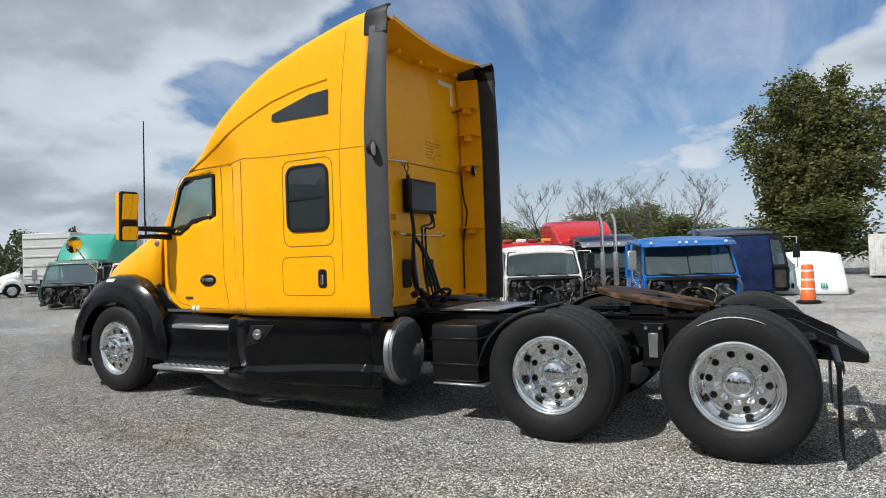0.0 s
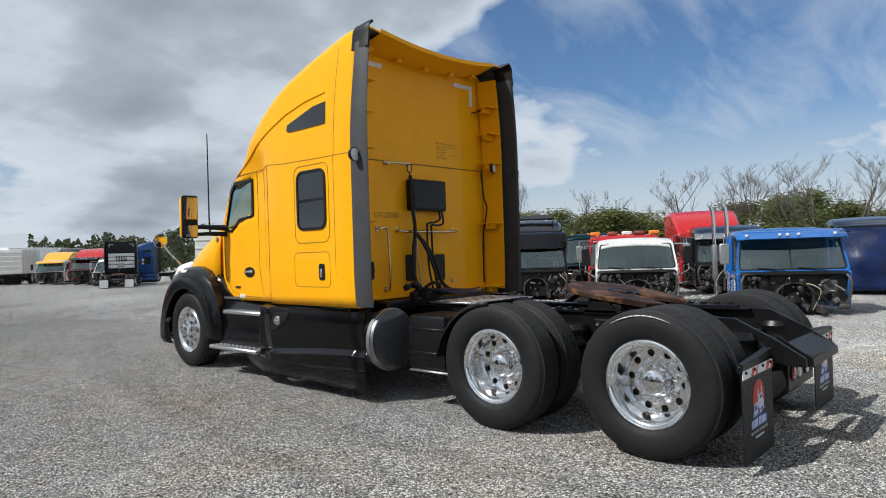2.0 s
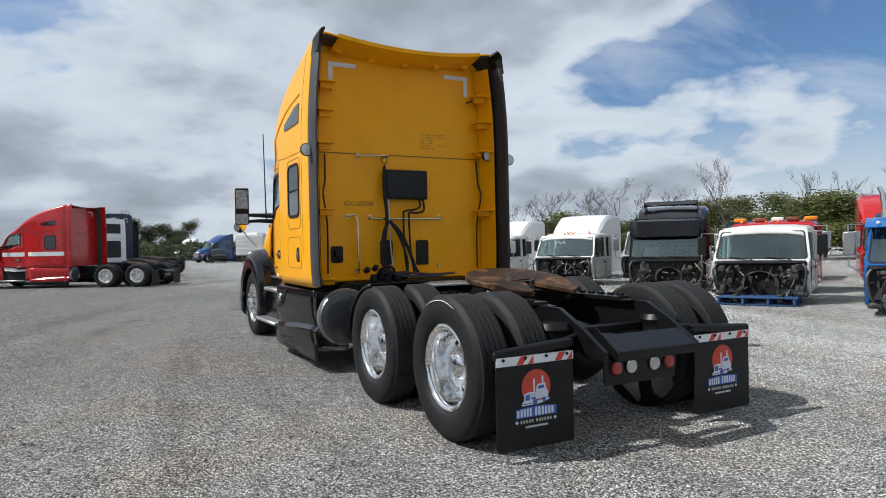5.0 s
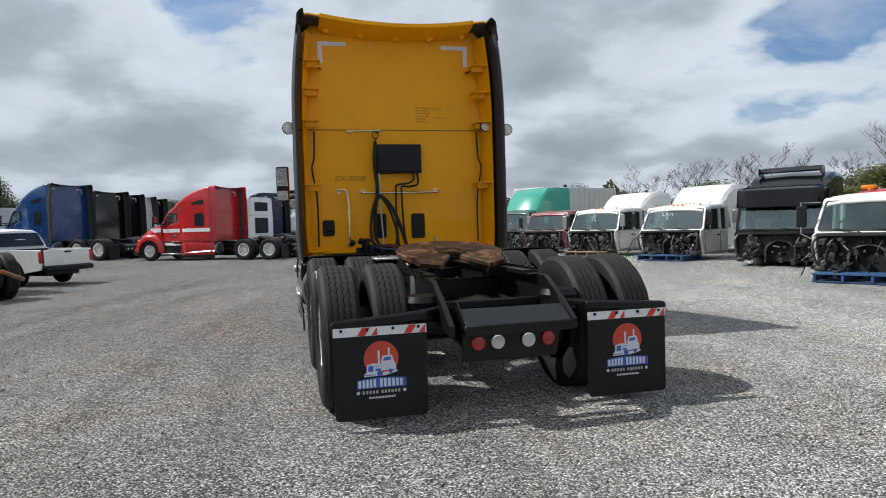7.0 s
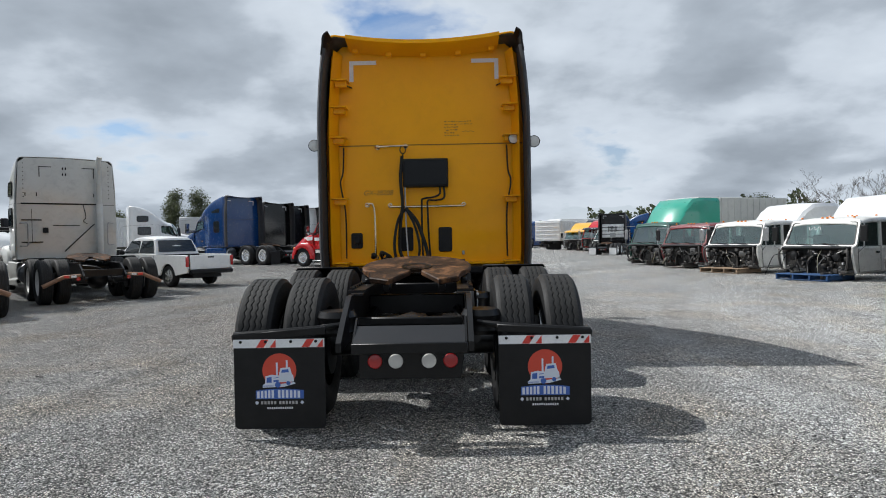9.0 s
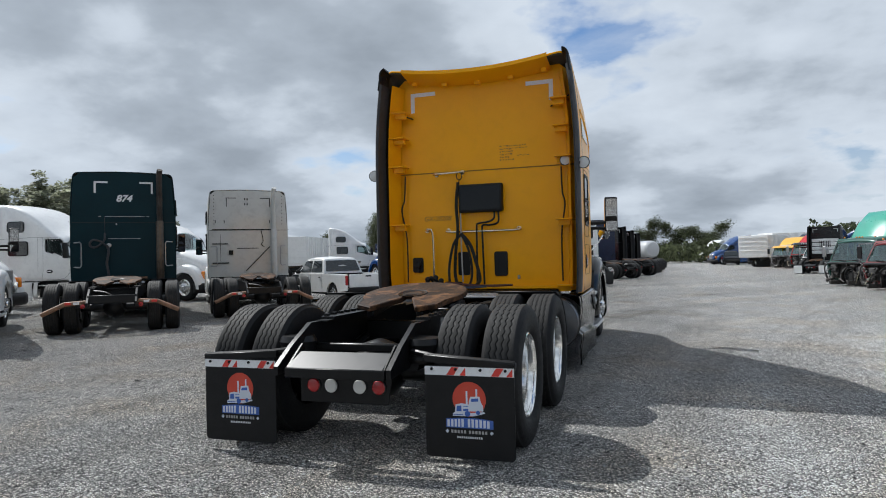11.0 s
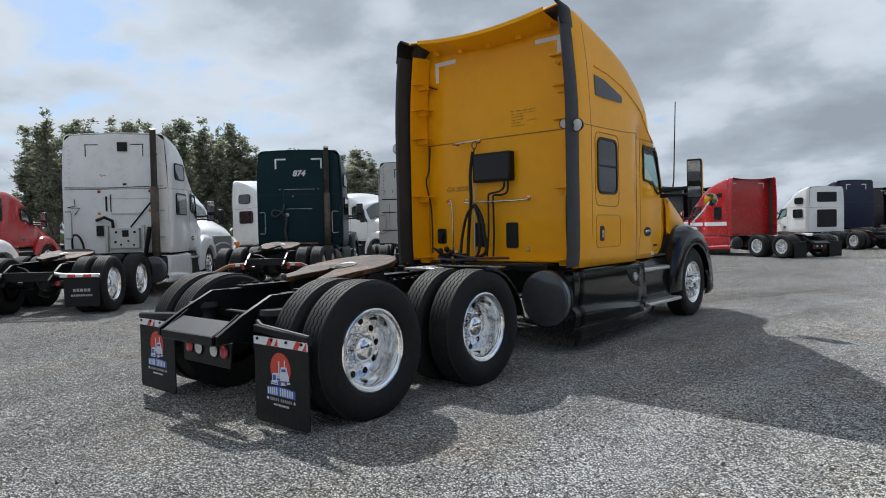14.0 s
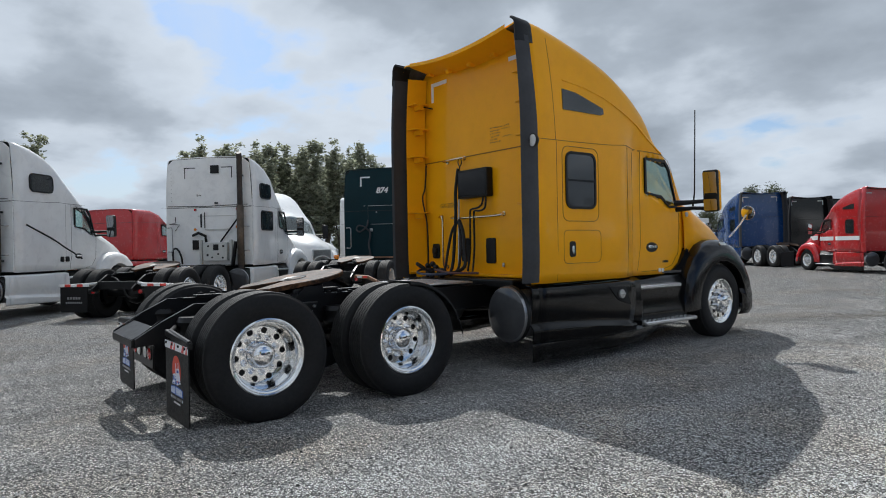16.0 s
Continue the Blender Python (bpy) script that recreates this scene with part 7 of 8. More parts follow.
        arch = [(tx - 0.36, 0.10), (tx + 0.36, 0.10)] + [(tx + 0.36 * math.cos(a), belt - 0.46 + 0.27 * math.sin(a)) for a in np.linspace(0.1, math.pi - 0.1, 9)]
        hole = [(tx + (u - tx) * 0.86, z - (0.03 if z > 0.2 else 0.0)) for u, z in arch]
        bm = B()
        strip(bm, [[Vector((u, d, z)) for u, z in poly + poly[:1]] for poly, d in ((arch, 0.09), (arch, 0.19), (hole, 0.20), (hole, 0.09))])
        part("engine_tunnel", bm, ENGINE, cab)
        # near-black sheet across the arch, painted as the shade inside the tunnel
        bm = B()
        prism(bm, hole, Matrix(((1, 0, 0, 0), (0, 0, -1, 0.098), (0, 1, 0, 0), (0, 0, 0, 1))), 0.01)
        part("tunnel_shade_sheet", bm, TUNNEL_SHADE, cab)
        for s in (-1, 1):
            bm = B()
            tube(bm, curve_pts([(s * (w - 0.12), 0.30, belt - 0.06), (s * (w - 0.06), 0.36, belt - 0.2), (s * (w - 0.10), 0.34, base + 0.2), (s * (w - 0.2), 0.30, base)], 4), 0.028, 6)
            part("fender_brace", bm, ENGINE, cab)
            bm = B()
            box(bm, (s * 0.42, 0.22, 0.13), (0.09, 0.75, 0.15), 0.01)
            part("frame_rail", bm, ENGINE, cab)
            bm = B()
            cx, cz = s * rng.uniform(0.52, 0.68), belt - rng.uniform(0.22, 0.30)
            if rng.random() < 0.6:
                box(bm, (cx, 0.19, cz), (rng.uniform(0.22, 0.34), 0.2, rng.uniform(0.20, 0.30)), 0.04, seg=2)
                part("heater_box", bm, HEATER_GREY, cab)
            else:
                lathe(bm, [(0.02, 0.24), (0.10, 0.22), (0.125, 0.17), (0.125, 0.10), (0.09, 0.04), (0.06, 0.0)], pose(cx, 0.08, cz, -90, 0, 0), 16, True)
                part("brake_booster", bm, BLACK_MATT, cab)
            bm = B()
            cyl(bm, (s * 0.72, 0.16, base + 0.16), (s * 0.72, 0.30, base + 0.14), 0.06, 0.05, seg=12)
            cyl(bm, (s * 0.72, 0.30, base + 0.14), (s * 0.72, 0.36, base + 0.14), 0.02, seg=8)
            part("air_can", bm, ENGINE_METAL, cab)
            bm = B()
            box(bm, (s * (w - 0.16), 0.22, base + 0.02), (0.20, 0.30, 0.10), 0.03, rot=(6, 0, s * 12))
            part("step_bracket", bm, ENGINE, cab)
        for nm, count, mm, lo, hi in (("engine_bay_clutter", 40, ENGINE, 0.04, 0.13), ("casting_clutter", 14, ENGINE_METAL, 0.03, 0.07)):
            bm = B()
            for _ in range(count):
                px = rng.uniform(-0.9, 0.9)
                if abs(px - tx) < 0.33 and rng.random() < 0.75:
                    px += 0.5 if px > tx else -0.5
                box(bm, (max(-0.92, min(0.92, px)), rng.uniform(0.10, 0.34), rng.uniform(base - 0.02, belt - 0.10)), (rng.uniform(lo, hi), rng.uniform(lo, hi), rng.uniform(lo, hi)), 0.01, rot=(rng.uniform(-15, 15), rng.uniform(-15, 15), rng.uniform(-20, 20)))
            tagged(part(nm, bm, mm, cab), kind="stuff")
        bm = B()
        for _ in range(5):
            c = Vector((rng.uniform(-0.85, 0.85), rng.uniform(0.15, 0.38), rng.uniform(base + 0.0, belt - 0.14)))
            d = Vector((rng.uniform(-0.14, 0.14), rng.uniform(-0.05, 0.05), rng.uniform(-0.14, 0.14)))
            cyl(bm, c - d, c + d, rng.uniform(0.010, 0.022), seg=8)
        tagged(part("pipe_clutter", bm, ENGINE_METAL, cab), kind="stuff")
        for nm, count, mm in (("cable_clutter", 8, BLACK_MATT), ("pale_cable", 1, PALE_HOSE)):
            bm = B()
            for _ in range(count):
                p0 = Vector((rng.uniform(-0.85, 0.85), 0.16, rng.uniform(belt - 0.4, belt - 0.05)))
                p1 = Vector((p0.x + rng.uniform(-0.4, 0.4), rng.uniform(0.25, 0.45), rng.uniform(base, belt - 0.3)))
                p2 = Vector((p1.x + rng.uniform(-0.2, 0.2), rng.uniform(0.2, 0.5), rng.uniform(0.05, 0.35)))
                tube(bm, curve_pts([p0, (p0 + p1) / 2 + Vector((0, 0.1, 0.05)), p1, p2], 4), rng.uniform(0.005, 0.013), 5)
            tagged(part(nm, bm, mm, cab), kind="stuff")
    if sleeper:
        sm = sleeper_mat or mat
        bm = B()
        rows = []
        for yy, zc, ww in ((-0.75, roof + 0.05, w - 0.06), (-1.1, roof + (sleeper_roof - roof) * 0.55, w - 0.03), (-1.6, sleeper_roof - 0.06, w), (-2.2, sleeper_roof, w), (-1.55 - sleeper, sleeper_roof - 0.02, w - 0.01)):
            zb = base if yy < -1.5 else roof - 0.08
            rows.append([Vector((-ww, yy, zb)), Vector((-ww, yy, zb + (zc - zb) * 0.6)), Vector((-ww + 0.01, yy, zc - 0.15)), Vector((-ww + 0.10, yy, zc - 0.03)), Vector((0, yy, zc)), Vector((ww - 0.10, yy, zc - 0.03)), Vector((ww - 0.01, yy, zc - 0.15)), Vector((ww, yy, zb + (zc - zb) * 0.6)), Vector((ww, yy, zb))])
        rw = strip(bm, rows)
        bm.faces.new(rw[-1])
        part("sleeper", bm, sm, cab)
    if pallet_mat:
        pallet(x + 0.25 * math.cos(radians(heading)), y + 0.25 * math.sin(radians(heading)), heading, pallet_mat)
    return cab


TUNNEL_SHADE = material("painted_tunnel_shade", (0.006, 0.006, 0.006), rough=0.9, vary=0.2)
H0 = 208
stripped_cab(9.0, 1.70, 205, CAB_BLUE, "bright blue bonnetless cab with a dusty windshield", 11, roof=1.66, visor=CAB_BLUE, lamps=True, base=0.14, split=True, decal=True, mirrors=2)
stripped_cab(9.2, 5.1, H0, CAB_WHITE, "white bonnetless cab with a wide windshield", 12, roof=1.58, lamps=False, pallet_mat=PALLET_BLUE, base=0.18, width=0.94)
stripped_cab(10.6, 9.0, 217, BLACK_PAINT, "black bonnetless sleeper cab with a tall windshield", 13, roof=1.95, sleeper=1.5, sleeper_roof=2.40, lamps=False, visor=BLACK_PAINT, base=0.14, width=1.0, mirrors=False, tall_visor=True, louver=True)
stripped_cab(10.2, 12.9, H0, CAB_WHITE, "white bonnetless cab standing on a blue pallet", 14, roof=1.60, pallet_mat=PALLET_BLUE, base=0.18, scribble=True)
stripped_cab(9.6, 16.8, H0, CAB_WHITE, "white bonnetless cab with an open engine bay", 15, roof=1.62, pallet_mat=WOOD, base=0.18)
stripped_cab(9.1, 20.0, H0, MAROON, "dark red bonnetless cab with roof lamps", 16, roof=1.62, base=0.18)
stripped_cab(8.7, 23.2, H0, CAB_GREEN, "dark green bonnetless cab with a tall teal sleeper roof", 17, roof=1.75, sleeper=1.6, sleeper_roof=2.85, base=0.18, sleeper_mat=TEAL)
stripped_cab(12.5, 15.6, H0, WHITE, "white sleeper cab behind bonnetless cabs", 18, roof=1.7, sleeper=1.5, sleeper_roof=2.45, base=0.18)
stripped_cab(12.0, 20.0, H0, WHITE, "white sleeper cab behind bonnetless cabs", 19, roof=1.7, sleeper=1.5, sleeper_roof=2.4, base=0.18)
stripped_cab(16.5, 5.9, 212, RED, "red sleeper cab with a tall roof and chrome stacks", 20, roof=1.85, sleeper=1.7, sleeper_roof=2.66, base=0.2, width=1.1)
stripped_cab(14.3, 4.6, 205, BLACK_PAINT, "dark grey sleeper cab with a chrome stack", 21, roof=1.75, sleeper=1.6, sleeper_roof=2.05, base=0.16, visor=STEEL)
stripped_cab(11.8, 6.7, H0, RED, "red cab with a light bar behind a white one", 25, roof=1.74, beacon=True, base=0.18)
stripped_cab(15.0, 1.0, 196, BLACK_PAINT, "black sleeper cab with a rounded roof and a blue tarpaulin", 22, roof=1.80, sleeper=1.8, sleeper_roof=2.10, base=0.14, width=1.14, lamps=False, tarp=True)
stripped_cab(13.2, 12.0, H0, SILVER, "grey cab partly hidden between others", 23, roof=1.7, base=0.16)
stripped_cab(15.5, 9.8, H0, DARK_GREEN, "dark green cab behind white one", 24, roof=1.9, sleeper=1.2, sleeper_roof=2.0, base=0.16)
for x, y in ((12.6, 4.15), (12.9, 4.6)):
    st = thing("exhaust_stack", pose(x, y, 0), "upright chrome exhaust stack beside a cab", "exhaust", "stacks")
    bm = B()
    tube(bm, [(0, 0, 0.0), (0, 0, 2.1), (0.0, 0.02, 2.35), (0.0, 0.08, 2.5)], 0.05, 14)
    part("pipe", bm, CHROME, st)
    bm = B()
    lathe(bm, [(0.07, 0.5), (0.075, 0.52), (0.075, 1.4), (0.07, 1.42)], pose(0, 0, 0), 16)
    part("heat_shield", bm, STEEL, st)


# ---- pickups ----
def pickup(x, y, heading, mat, label):
    """A four-door pickup; the rear axle at the origin, its nose towards +y."""
    pk = thing("pickup", parked(x, y, heading) @ Matrix.Scale(0.84, 4), label, "pickup truck", "pickups")
    w = 0.92
    side_m = Matrix(((0, 0, 1, 0), (1, 0, 0, 0), (0, 1, 0, 0), (0, 0, 0, 1)))

    def arch(yc, r=0.43, n=9):
        return [(yc + r * math.cos(a), 0.40 + r * math.sin(a)) for a in np.linspace(0, math.pi, n)]
    # body sides with the wheel openings cut out
    outline = [(-1.12, 0.50)] + arch(0.0)[::-1] + arch(3.25)[::-1] + [(4.02, 0.42), (4.10, 0.62), (4.08, 0.86), (3.95, 1.02), (2.95, 1.12), (0.72, 1.14), (0.70, 1.10), (-1.10, 1.10), (-1.14, 0.80)]
    for s in (-1, 1):
        bm = B()
        prism(bm, outline, Matrix.Translation((s * (w - 0.03) - 0.03, 0, 0)) @ side_m, 0.06, 0.018)
        part("body_side", bm, mat, pk)
        bm = B()
        for yy in (0.0, 3.25):
            strip(bm, [[Vector((s * (w - 0.02), py, pz)), Vector((s * (w - 0.34), py, pz))] for py, pz in arch(yy, 0.43, 13)])
        part("wheel_housing", bm, BLACK_MATT, pk)
        for y0, y1, y2, y3 in ((0.86, 1.72, 1.70, 1.04), (1.80, 2.72, 2.36, 1.80)):
            bm = B()
            vs = [Vector((s * (w - 0.035), y0, 1.18)), Vector((s * (w - 0.035), y1, 1.18)), Vector((s * (w - 0.165), y2, 1.62)), Vector((s * (w - 0.165), y3, 1.62))]
            n = Vector((s * 0.012, 0, 0.004))
            strip(bm, [[v + n for v in vs] + [vs[0] + n], [v - n for v in vs] + [vs[0] - n]])
            bm.faces.new([bm.verts.new(v + n) for v in vs])
            part("side_window", bm, DARK_GLASS, pk)
        for yy in (1.76, 2.86, 0.80):
            bm = B()
            tube(bm, [(s * (w + 0.001), yy, 0.52), (s * (w + 0.001), yy, 1.10)], 0.006, 5)
            part("door_gap", bm, DARK_GAP, pk)
        for yy in (0.98, 1.98):
            bm = B()
            box(bm, (s * (w + 0.012), yy, 0.98), (0.03, 0.16, 0.04), 0.01)
            part("door_handle", bm, BLACK_MATT, pk)
        for yy in (0.0, 3.25):
            bm = B()
            m = Matrix.Translation((s * (w - 0.02), yy, 0.375)) @ Euler((0, radians(90 * s), 0)).to_matrix().to_4x4()
            lathe(bm, [(0.22, -0.03), (0.24, -0.005), (0.31, 0.0), (0.355, -0.02), (0.375, -0.05), (0.375, -0.20), (0.34, -0.23), (0.22, -0.22)], m, 32)
            ty = part("wheel", bm, RUBBER, pk)
            bm = B()
            lathe(bm, [(0.235, -0.012), (0.225, -0.04), (0.08, -0.035), (0.06, -0.005), (0.01, -0.002)], m, 24)
            for k in range(6):
                a = radians(60 * k)
                box(bm, tuple(m @ Vector((0.14 * math.cos(a), 0.14 * math.sin(a), -0.020))), (0.02, 0.05, 0.17), 0.004, rot=(math.degrees(a) * s, 0, 0))
            part("rim", bm, ALLOY, ty)
        bm = B()
        box(bm, (s * (w - 0.015), -1.10, 0.88), (0.09, 0.10, 0.36), 0.02)
        part("tail_lamp", bm, RED_LENS, pk)
        bm = B()
        box(bm, (s * (w + 0.10), 2.62, 1.20), (0.20, 0.10, 0.15), 0.03)
        part("door_mirror", bm, BLACK_MATT, pk)
    # bonnet and nose
    bm = B()
    rows = [[Vector((u * ww, yy, zz + 0.05 * (1 - u * u))) for u in np.linspace(-1, 1, 9)] for yy, zz, ww in ((2.70, 1.12, w - 0.03), (3.3, 1.07, w - 0.03), (3.85, 0.99, w - 0.05), (4.06, 0.90, w - 0.06), (4.12, 0.70, w - 0.06), (4.10, 0.45, w - 0.08))]
    strip(bm, rows)
    part("bonnet", bm, mat, pk)
    # cabin with sloped glass front and back
    bm = B()
    rows = []
    for yy, zt, wt in ((0.74, 1.14, w - 0.04), (0.80, 1.40, w - 0.10), (0.96, 1.68, w - 0.17), (1.10, 1.73, w - 0.18), (1.75, 1.77, w - 0.18), (2.30, 1.71, w - 0.19), (2.45, 1.62, w - 0.18), (2.80, 1.30, w - 0.09), (3.02, 1.11, w - 0.05)):
        k = max(0.0, (zt - 1.12))
        rows.append([Vector((-w + 0.03, yy, 1.08)), Vector((-w + 0.03, yy, 1.12)), Vector((-wt, yy, zt - 0.05 * min(1, k * 4))), Vector((-wt + 0.09, yy, zt)), Vector((0, yy, zt + 0.03 * min(1, k * 4))), Vector((wt - 0.09, yy, zt)), Vector((wt, yy, zt - 0.05 * min(1, k * 4))), Vector((w - 0.03, yy, 1.12)), Vector((w - 0.03, yy, 1.08))])
    rw = strip(bm, rows)
    bm.faces.new(rw[0])
    part("cabin", bm, mat, pk)
    bm = B()
    prism(bm, quad_round(w - 0.16, w - 0.24, 0.0, 1.0, 0.05), Matrix(((1, 0, 0, 0), (0, 0.17, -1, 0.728), (0, 0.42, 0.3, 1.21), (0, 0, 0, 1))), 0.012)
    part("rear_window", bm, DARK_GLASS, pk)
    bm = B()
    prism(bm, quad_round(w - 0.13, w - 0.24, 0.0, 1.0, 0.05), Matrix(((1, 0, 0, 0), (0, -0.50, 0.8, 2.98), (0, 0.47, 0.6, 1.17), (0, 0, 0, 1))), 0.01)
    part("windshield", bm, DARK_GLASS, pk)
    bm = B()
    box(bm, (0, -1.12, 0.85), (2 * w - 0.22, 0.05, 0.50), 0.02)
    tg = part("tailgate", bm, mat, pk)
    bm = B()
    box(bm, (0, -1.15, 1.02), (0.24, 0.02, 0.05), 0.005)
    part("tailgate_handle", bm, BLACK_MATT, tg)
    bm = B()
    box(bm, (0, -0.2, 0.62), (2 * w - 0.1, 1.8, 0.04))
    box(bm, (0, 0.70, 0.86), (2 * w - 0.1, 0.04, 0.52))
    part("bed_floor", bm, BLACK_MATT, pk)
    bm = B()
    box(bm, (0, -1.20, 0.53), (2 * w - 0.12, 0.16, 0.17), 0.04)
    part("rear_bumper", bm, FRAME_BLACK, pk)
    bm = B()
    box(bm, (0, 1.5, 0.38), (1.2, 4.9, 0.16), 0.03)
    part("underbody", bm, FRAME_BLACK, pk)
    return pk


pickup(-7.56, 14.74, 147, WHITE, "white four-door pickup parked behind tractors")
dark_pk = pickup(8.9, 73.0, 268, BLACK_PAINT, "dark pickup parked by the lane")
del dark_pk["group"]


# ---- the far end of the lane ----
def lower(x, y, heading, k=0.85):
    return parked(x, y, heading) @ Matrix.Diagonal((k, k, k, 1))


_, flap_back = tractor("sleeper_tractor", lower(10.2, 38.0, 62, 0.76), "black tractor with white mud flaps and a ribbed white back cover", BLACK_PAINT, group="parked tractors", flap_mat=WHITE)
bm = B()
for k in range(4):
    box(bm, (0.0, 3.09, 1.62 + 0.31 * k), (1.95, 0.10, 0.27), 0.05, seg=2)
cover = part("back_cover", bm, WHITE, flap_back, "ribbed white back cover")
for k in range(7):
    bm = B()
    box(bm, (-0.36 + 0.12 * k, 3.03, 2.25), (0.05, 0.03, 0.50), 0.01)
    part("slot", bm, BLACK_MATT, cover)
bm = B()
box(bm, (0.0, 3.02, 1.72), (0.50, 0.03, 0.34), 0.01)
part("step_plate", bm, STEEL, cover)
stripped_cab(11.4, 46.5, 228, RED, "red bonnetless sleeper cab in the far row", 41, roof=1.9, sleeper=1.6, sleeper_roof=2.55, base=0.35, visor=BLACK_PAINT)
stripped_cab(10.9, 51.8, 228, SILVER, "grey bonnetless cab with a yellow roof in the far row", 42, roof=1.75, sleeper=1.8, sleeper_roof=2.45, sleeper_mat=DULL_YELLOW, base=0.25, visor=DULL_YELLOW)
copy_thing(navy_kw, lower(15.0, 58.0, 240, 0.76))
copy_thing(blue_kw, lower(13.0, 78.0, 208, 0.82))
copy_thing(navy_kw, lower(13.4, 83.0, 208, 0.82))
copy_thing(white_two, lower(11.5, 99.0, 225, 0.85))
copy_thing(white_kw, lower(9.6, 106.0, 235, 0.85))
copy_thing(white_kw, lower(19.1, 35.8, 151, 0.75))
copy_thing(blue_kw, lower(16.8, 41.9, 151, 0.72))
red_cab = stripped_cab(17.5, 40.0, 205, RED, "red cab on the far side of the row", 31, roof=1.9, sleeper=1.4, sleeper_roof=2.3, base=0.25)
far_white = stripped_cab(10.9, 41.4, 200, WHITE, "white cab at the far end of the row", 33, roof=1.7, base=0.2)
stripped_cab(11.0, 69.5, 205, CAB_BLUE, "blue cab at the far end of the row", 34, roof=2.1, base=0.3)
copy_thing(far_white, parked(13.6, 49.5, 215))
copy_thing(red_cab, parked(18.5, 36.0, 205))
copy_thing(far_white, parked(15.8, 27.0, 205))
copy_thing(white_kw, parked(4.5, 128.0, 265))


def box_trailer(x, y, heading, length, height, mat, label, base=1.0, rib=0.5):
    tr = thing("box_trailer", parked(x, y, heading), label, "trailer", "trailers")
    bm = B()
    box(bm, (0, 0, base + height / 2), (2.5, length, height), 0.03)
    part("box", bm, mat, tr)
    n = int(length / rib)
    for s in (-1, 1):
        for k in range(n):
            bm = B()
            box(bm, (s * 1.265, -length / 2 + rib * (k + 0.5), base + height / 2), (0.03, 0.06, height - 0.1))
            part("rib", bm, mat, tr)
    for e in (-1, 1):
        for k in range(5):
            bm = B()
            box(bm, (0, e * (length / 2 + 0.015), base + height * (k + 0.5) / 5), (2.42, 0.06, 0.09), 0.01)
            part("end_rib", bm, mat, tr)
    for s in (-1, 1):
        for yy in (-length / 2 + 1.0, -length / 2 + 2.2):
            wheel(tr, s, yy, 1.2, RIM_DULL, TYRE_REAR)
        bm = B()
        box(bm, (s * 0.45, 0, base - 0.15), (0.1, length - 0.4, 0.25))
        part("rail", bm, FRAME_BLACK, tr)
    bm = B()
    cyl(bm, (-1.1, -length / 2 + 1.0, 0.49), (1.1, -length / 2 + 1.0, 0.49), 0.06)
    cyl(bm, (-1.1, -length / 2 + 2.2, 0.49), (1.1, -length / 2 + 2.2, 0.49), 0.06)
    part("axles", bm, FRAME_BLACK, tr)
    bm = B()
    box(bm, (0, length / 2 - 2.0, base / 2 - 0.1), (1.2, 0.12, base - 0.2), 0.01)
    part("landing_leg", bm, FRAME_BLACK, tr)
    return tr


box_trailer(10.6, 59.5, 240, 5.0, 1.9, WHITE, "white ribbed dump body in the far row", base=0.85, rib=0.7)
box_trailer(14.6, 70.5, 205, 6.0, 2.2, WHITE, "white ribbed box body at the far end")
box_trailer(26.5, 53.7, 59, 8.0, 2.3, WHITE, "white ribbed box trailer behind cabs", base=0.55, rib=0.6)
box_trailer(-30, 52, 100, 12.0, 2.6, WHITE, "white box trailer far across the yard")
box_trailer(-24, 60, 100, 12.0, 2.6, SILVER, "grey box trailer far across the yard")
box_trailer(16.5, 34.0, 205, 7.0, 2.3, GREY_WHITE, "pale ribbed box body behind the row")


def tanker(x, y, heading):
    tk = thing("tank_trailer", parked(x, y, heading), "silver tank trailer at the end of the lane", "trailer", "trailers")
    bm = B()
    lathe(bm, [(0.1, -4.6), (0.9, -4.5), (1.12, -4.2), (1.15, -4.0), (1.15, 4.0), (1.12, 4.2), (0.9, 4.5), (0.1, 4.6)], pose(0, 0, 1.95, 90, 0, 0), 36, True)
    part("tank", bm, SILVER, tk)
    bm = B()
    for yy in (-2.5, 0, 2.5):
        lathe(bm, [(1.155, -0.05), (1.175, -0.04), (1.175, 0.04), (1.155, 0.05)], pose(0, yy, 1.95, 90, 0, 0), 36)
    part("tank_bands", bm, STEEL, tk)
    for s in (-1, 1):
        for yy in (-3.4, -2.1):
            wheel(tk, s, yy, 1.2, RIM_DULL, TYRE_REAR)
        bm = B()
        box(bm, (s * 0.5, 0, 0.86), (0.12, 8.4, 0.3))
        part("rail", bm, FRAME_BLACK, tk)
    bm = B()
    box(bm, (0, 2.6, 0.42), (1.2, 0.12, 0.8), 0.01)
    part("landing_leg", bm, FRAME_BLACK, tk)


tanker(-1.8, 88.0, 125)

# ---- things at the edge of the yard ----
ORANGE = material("orange_plastic", (0.75, 0.14, 0.02), rough=0.45, vary=0.1, scale=6, dirt=(0.35, 0.1, 0.04), dirt_amount=0.3)


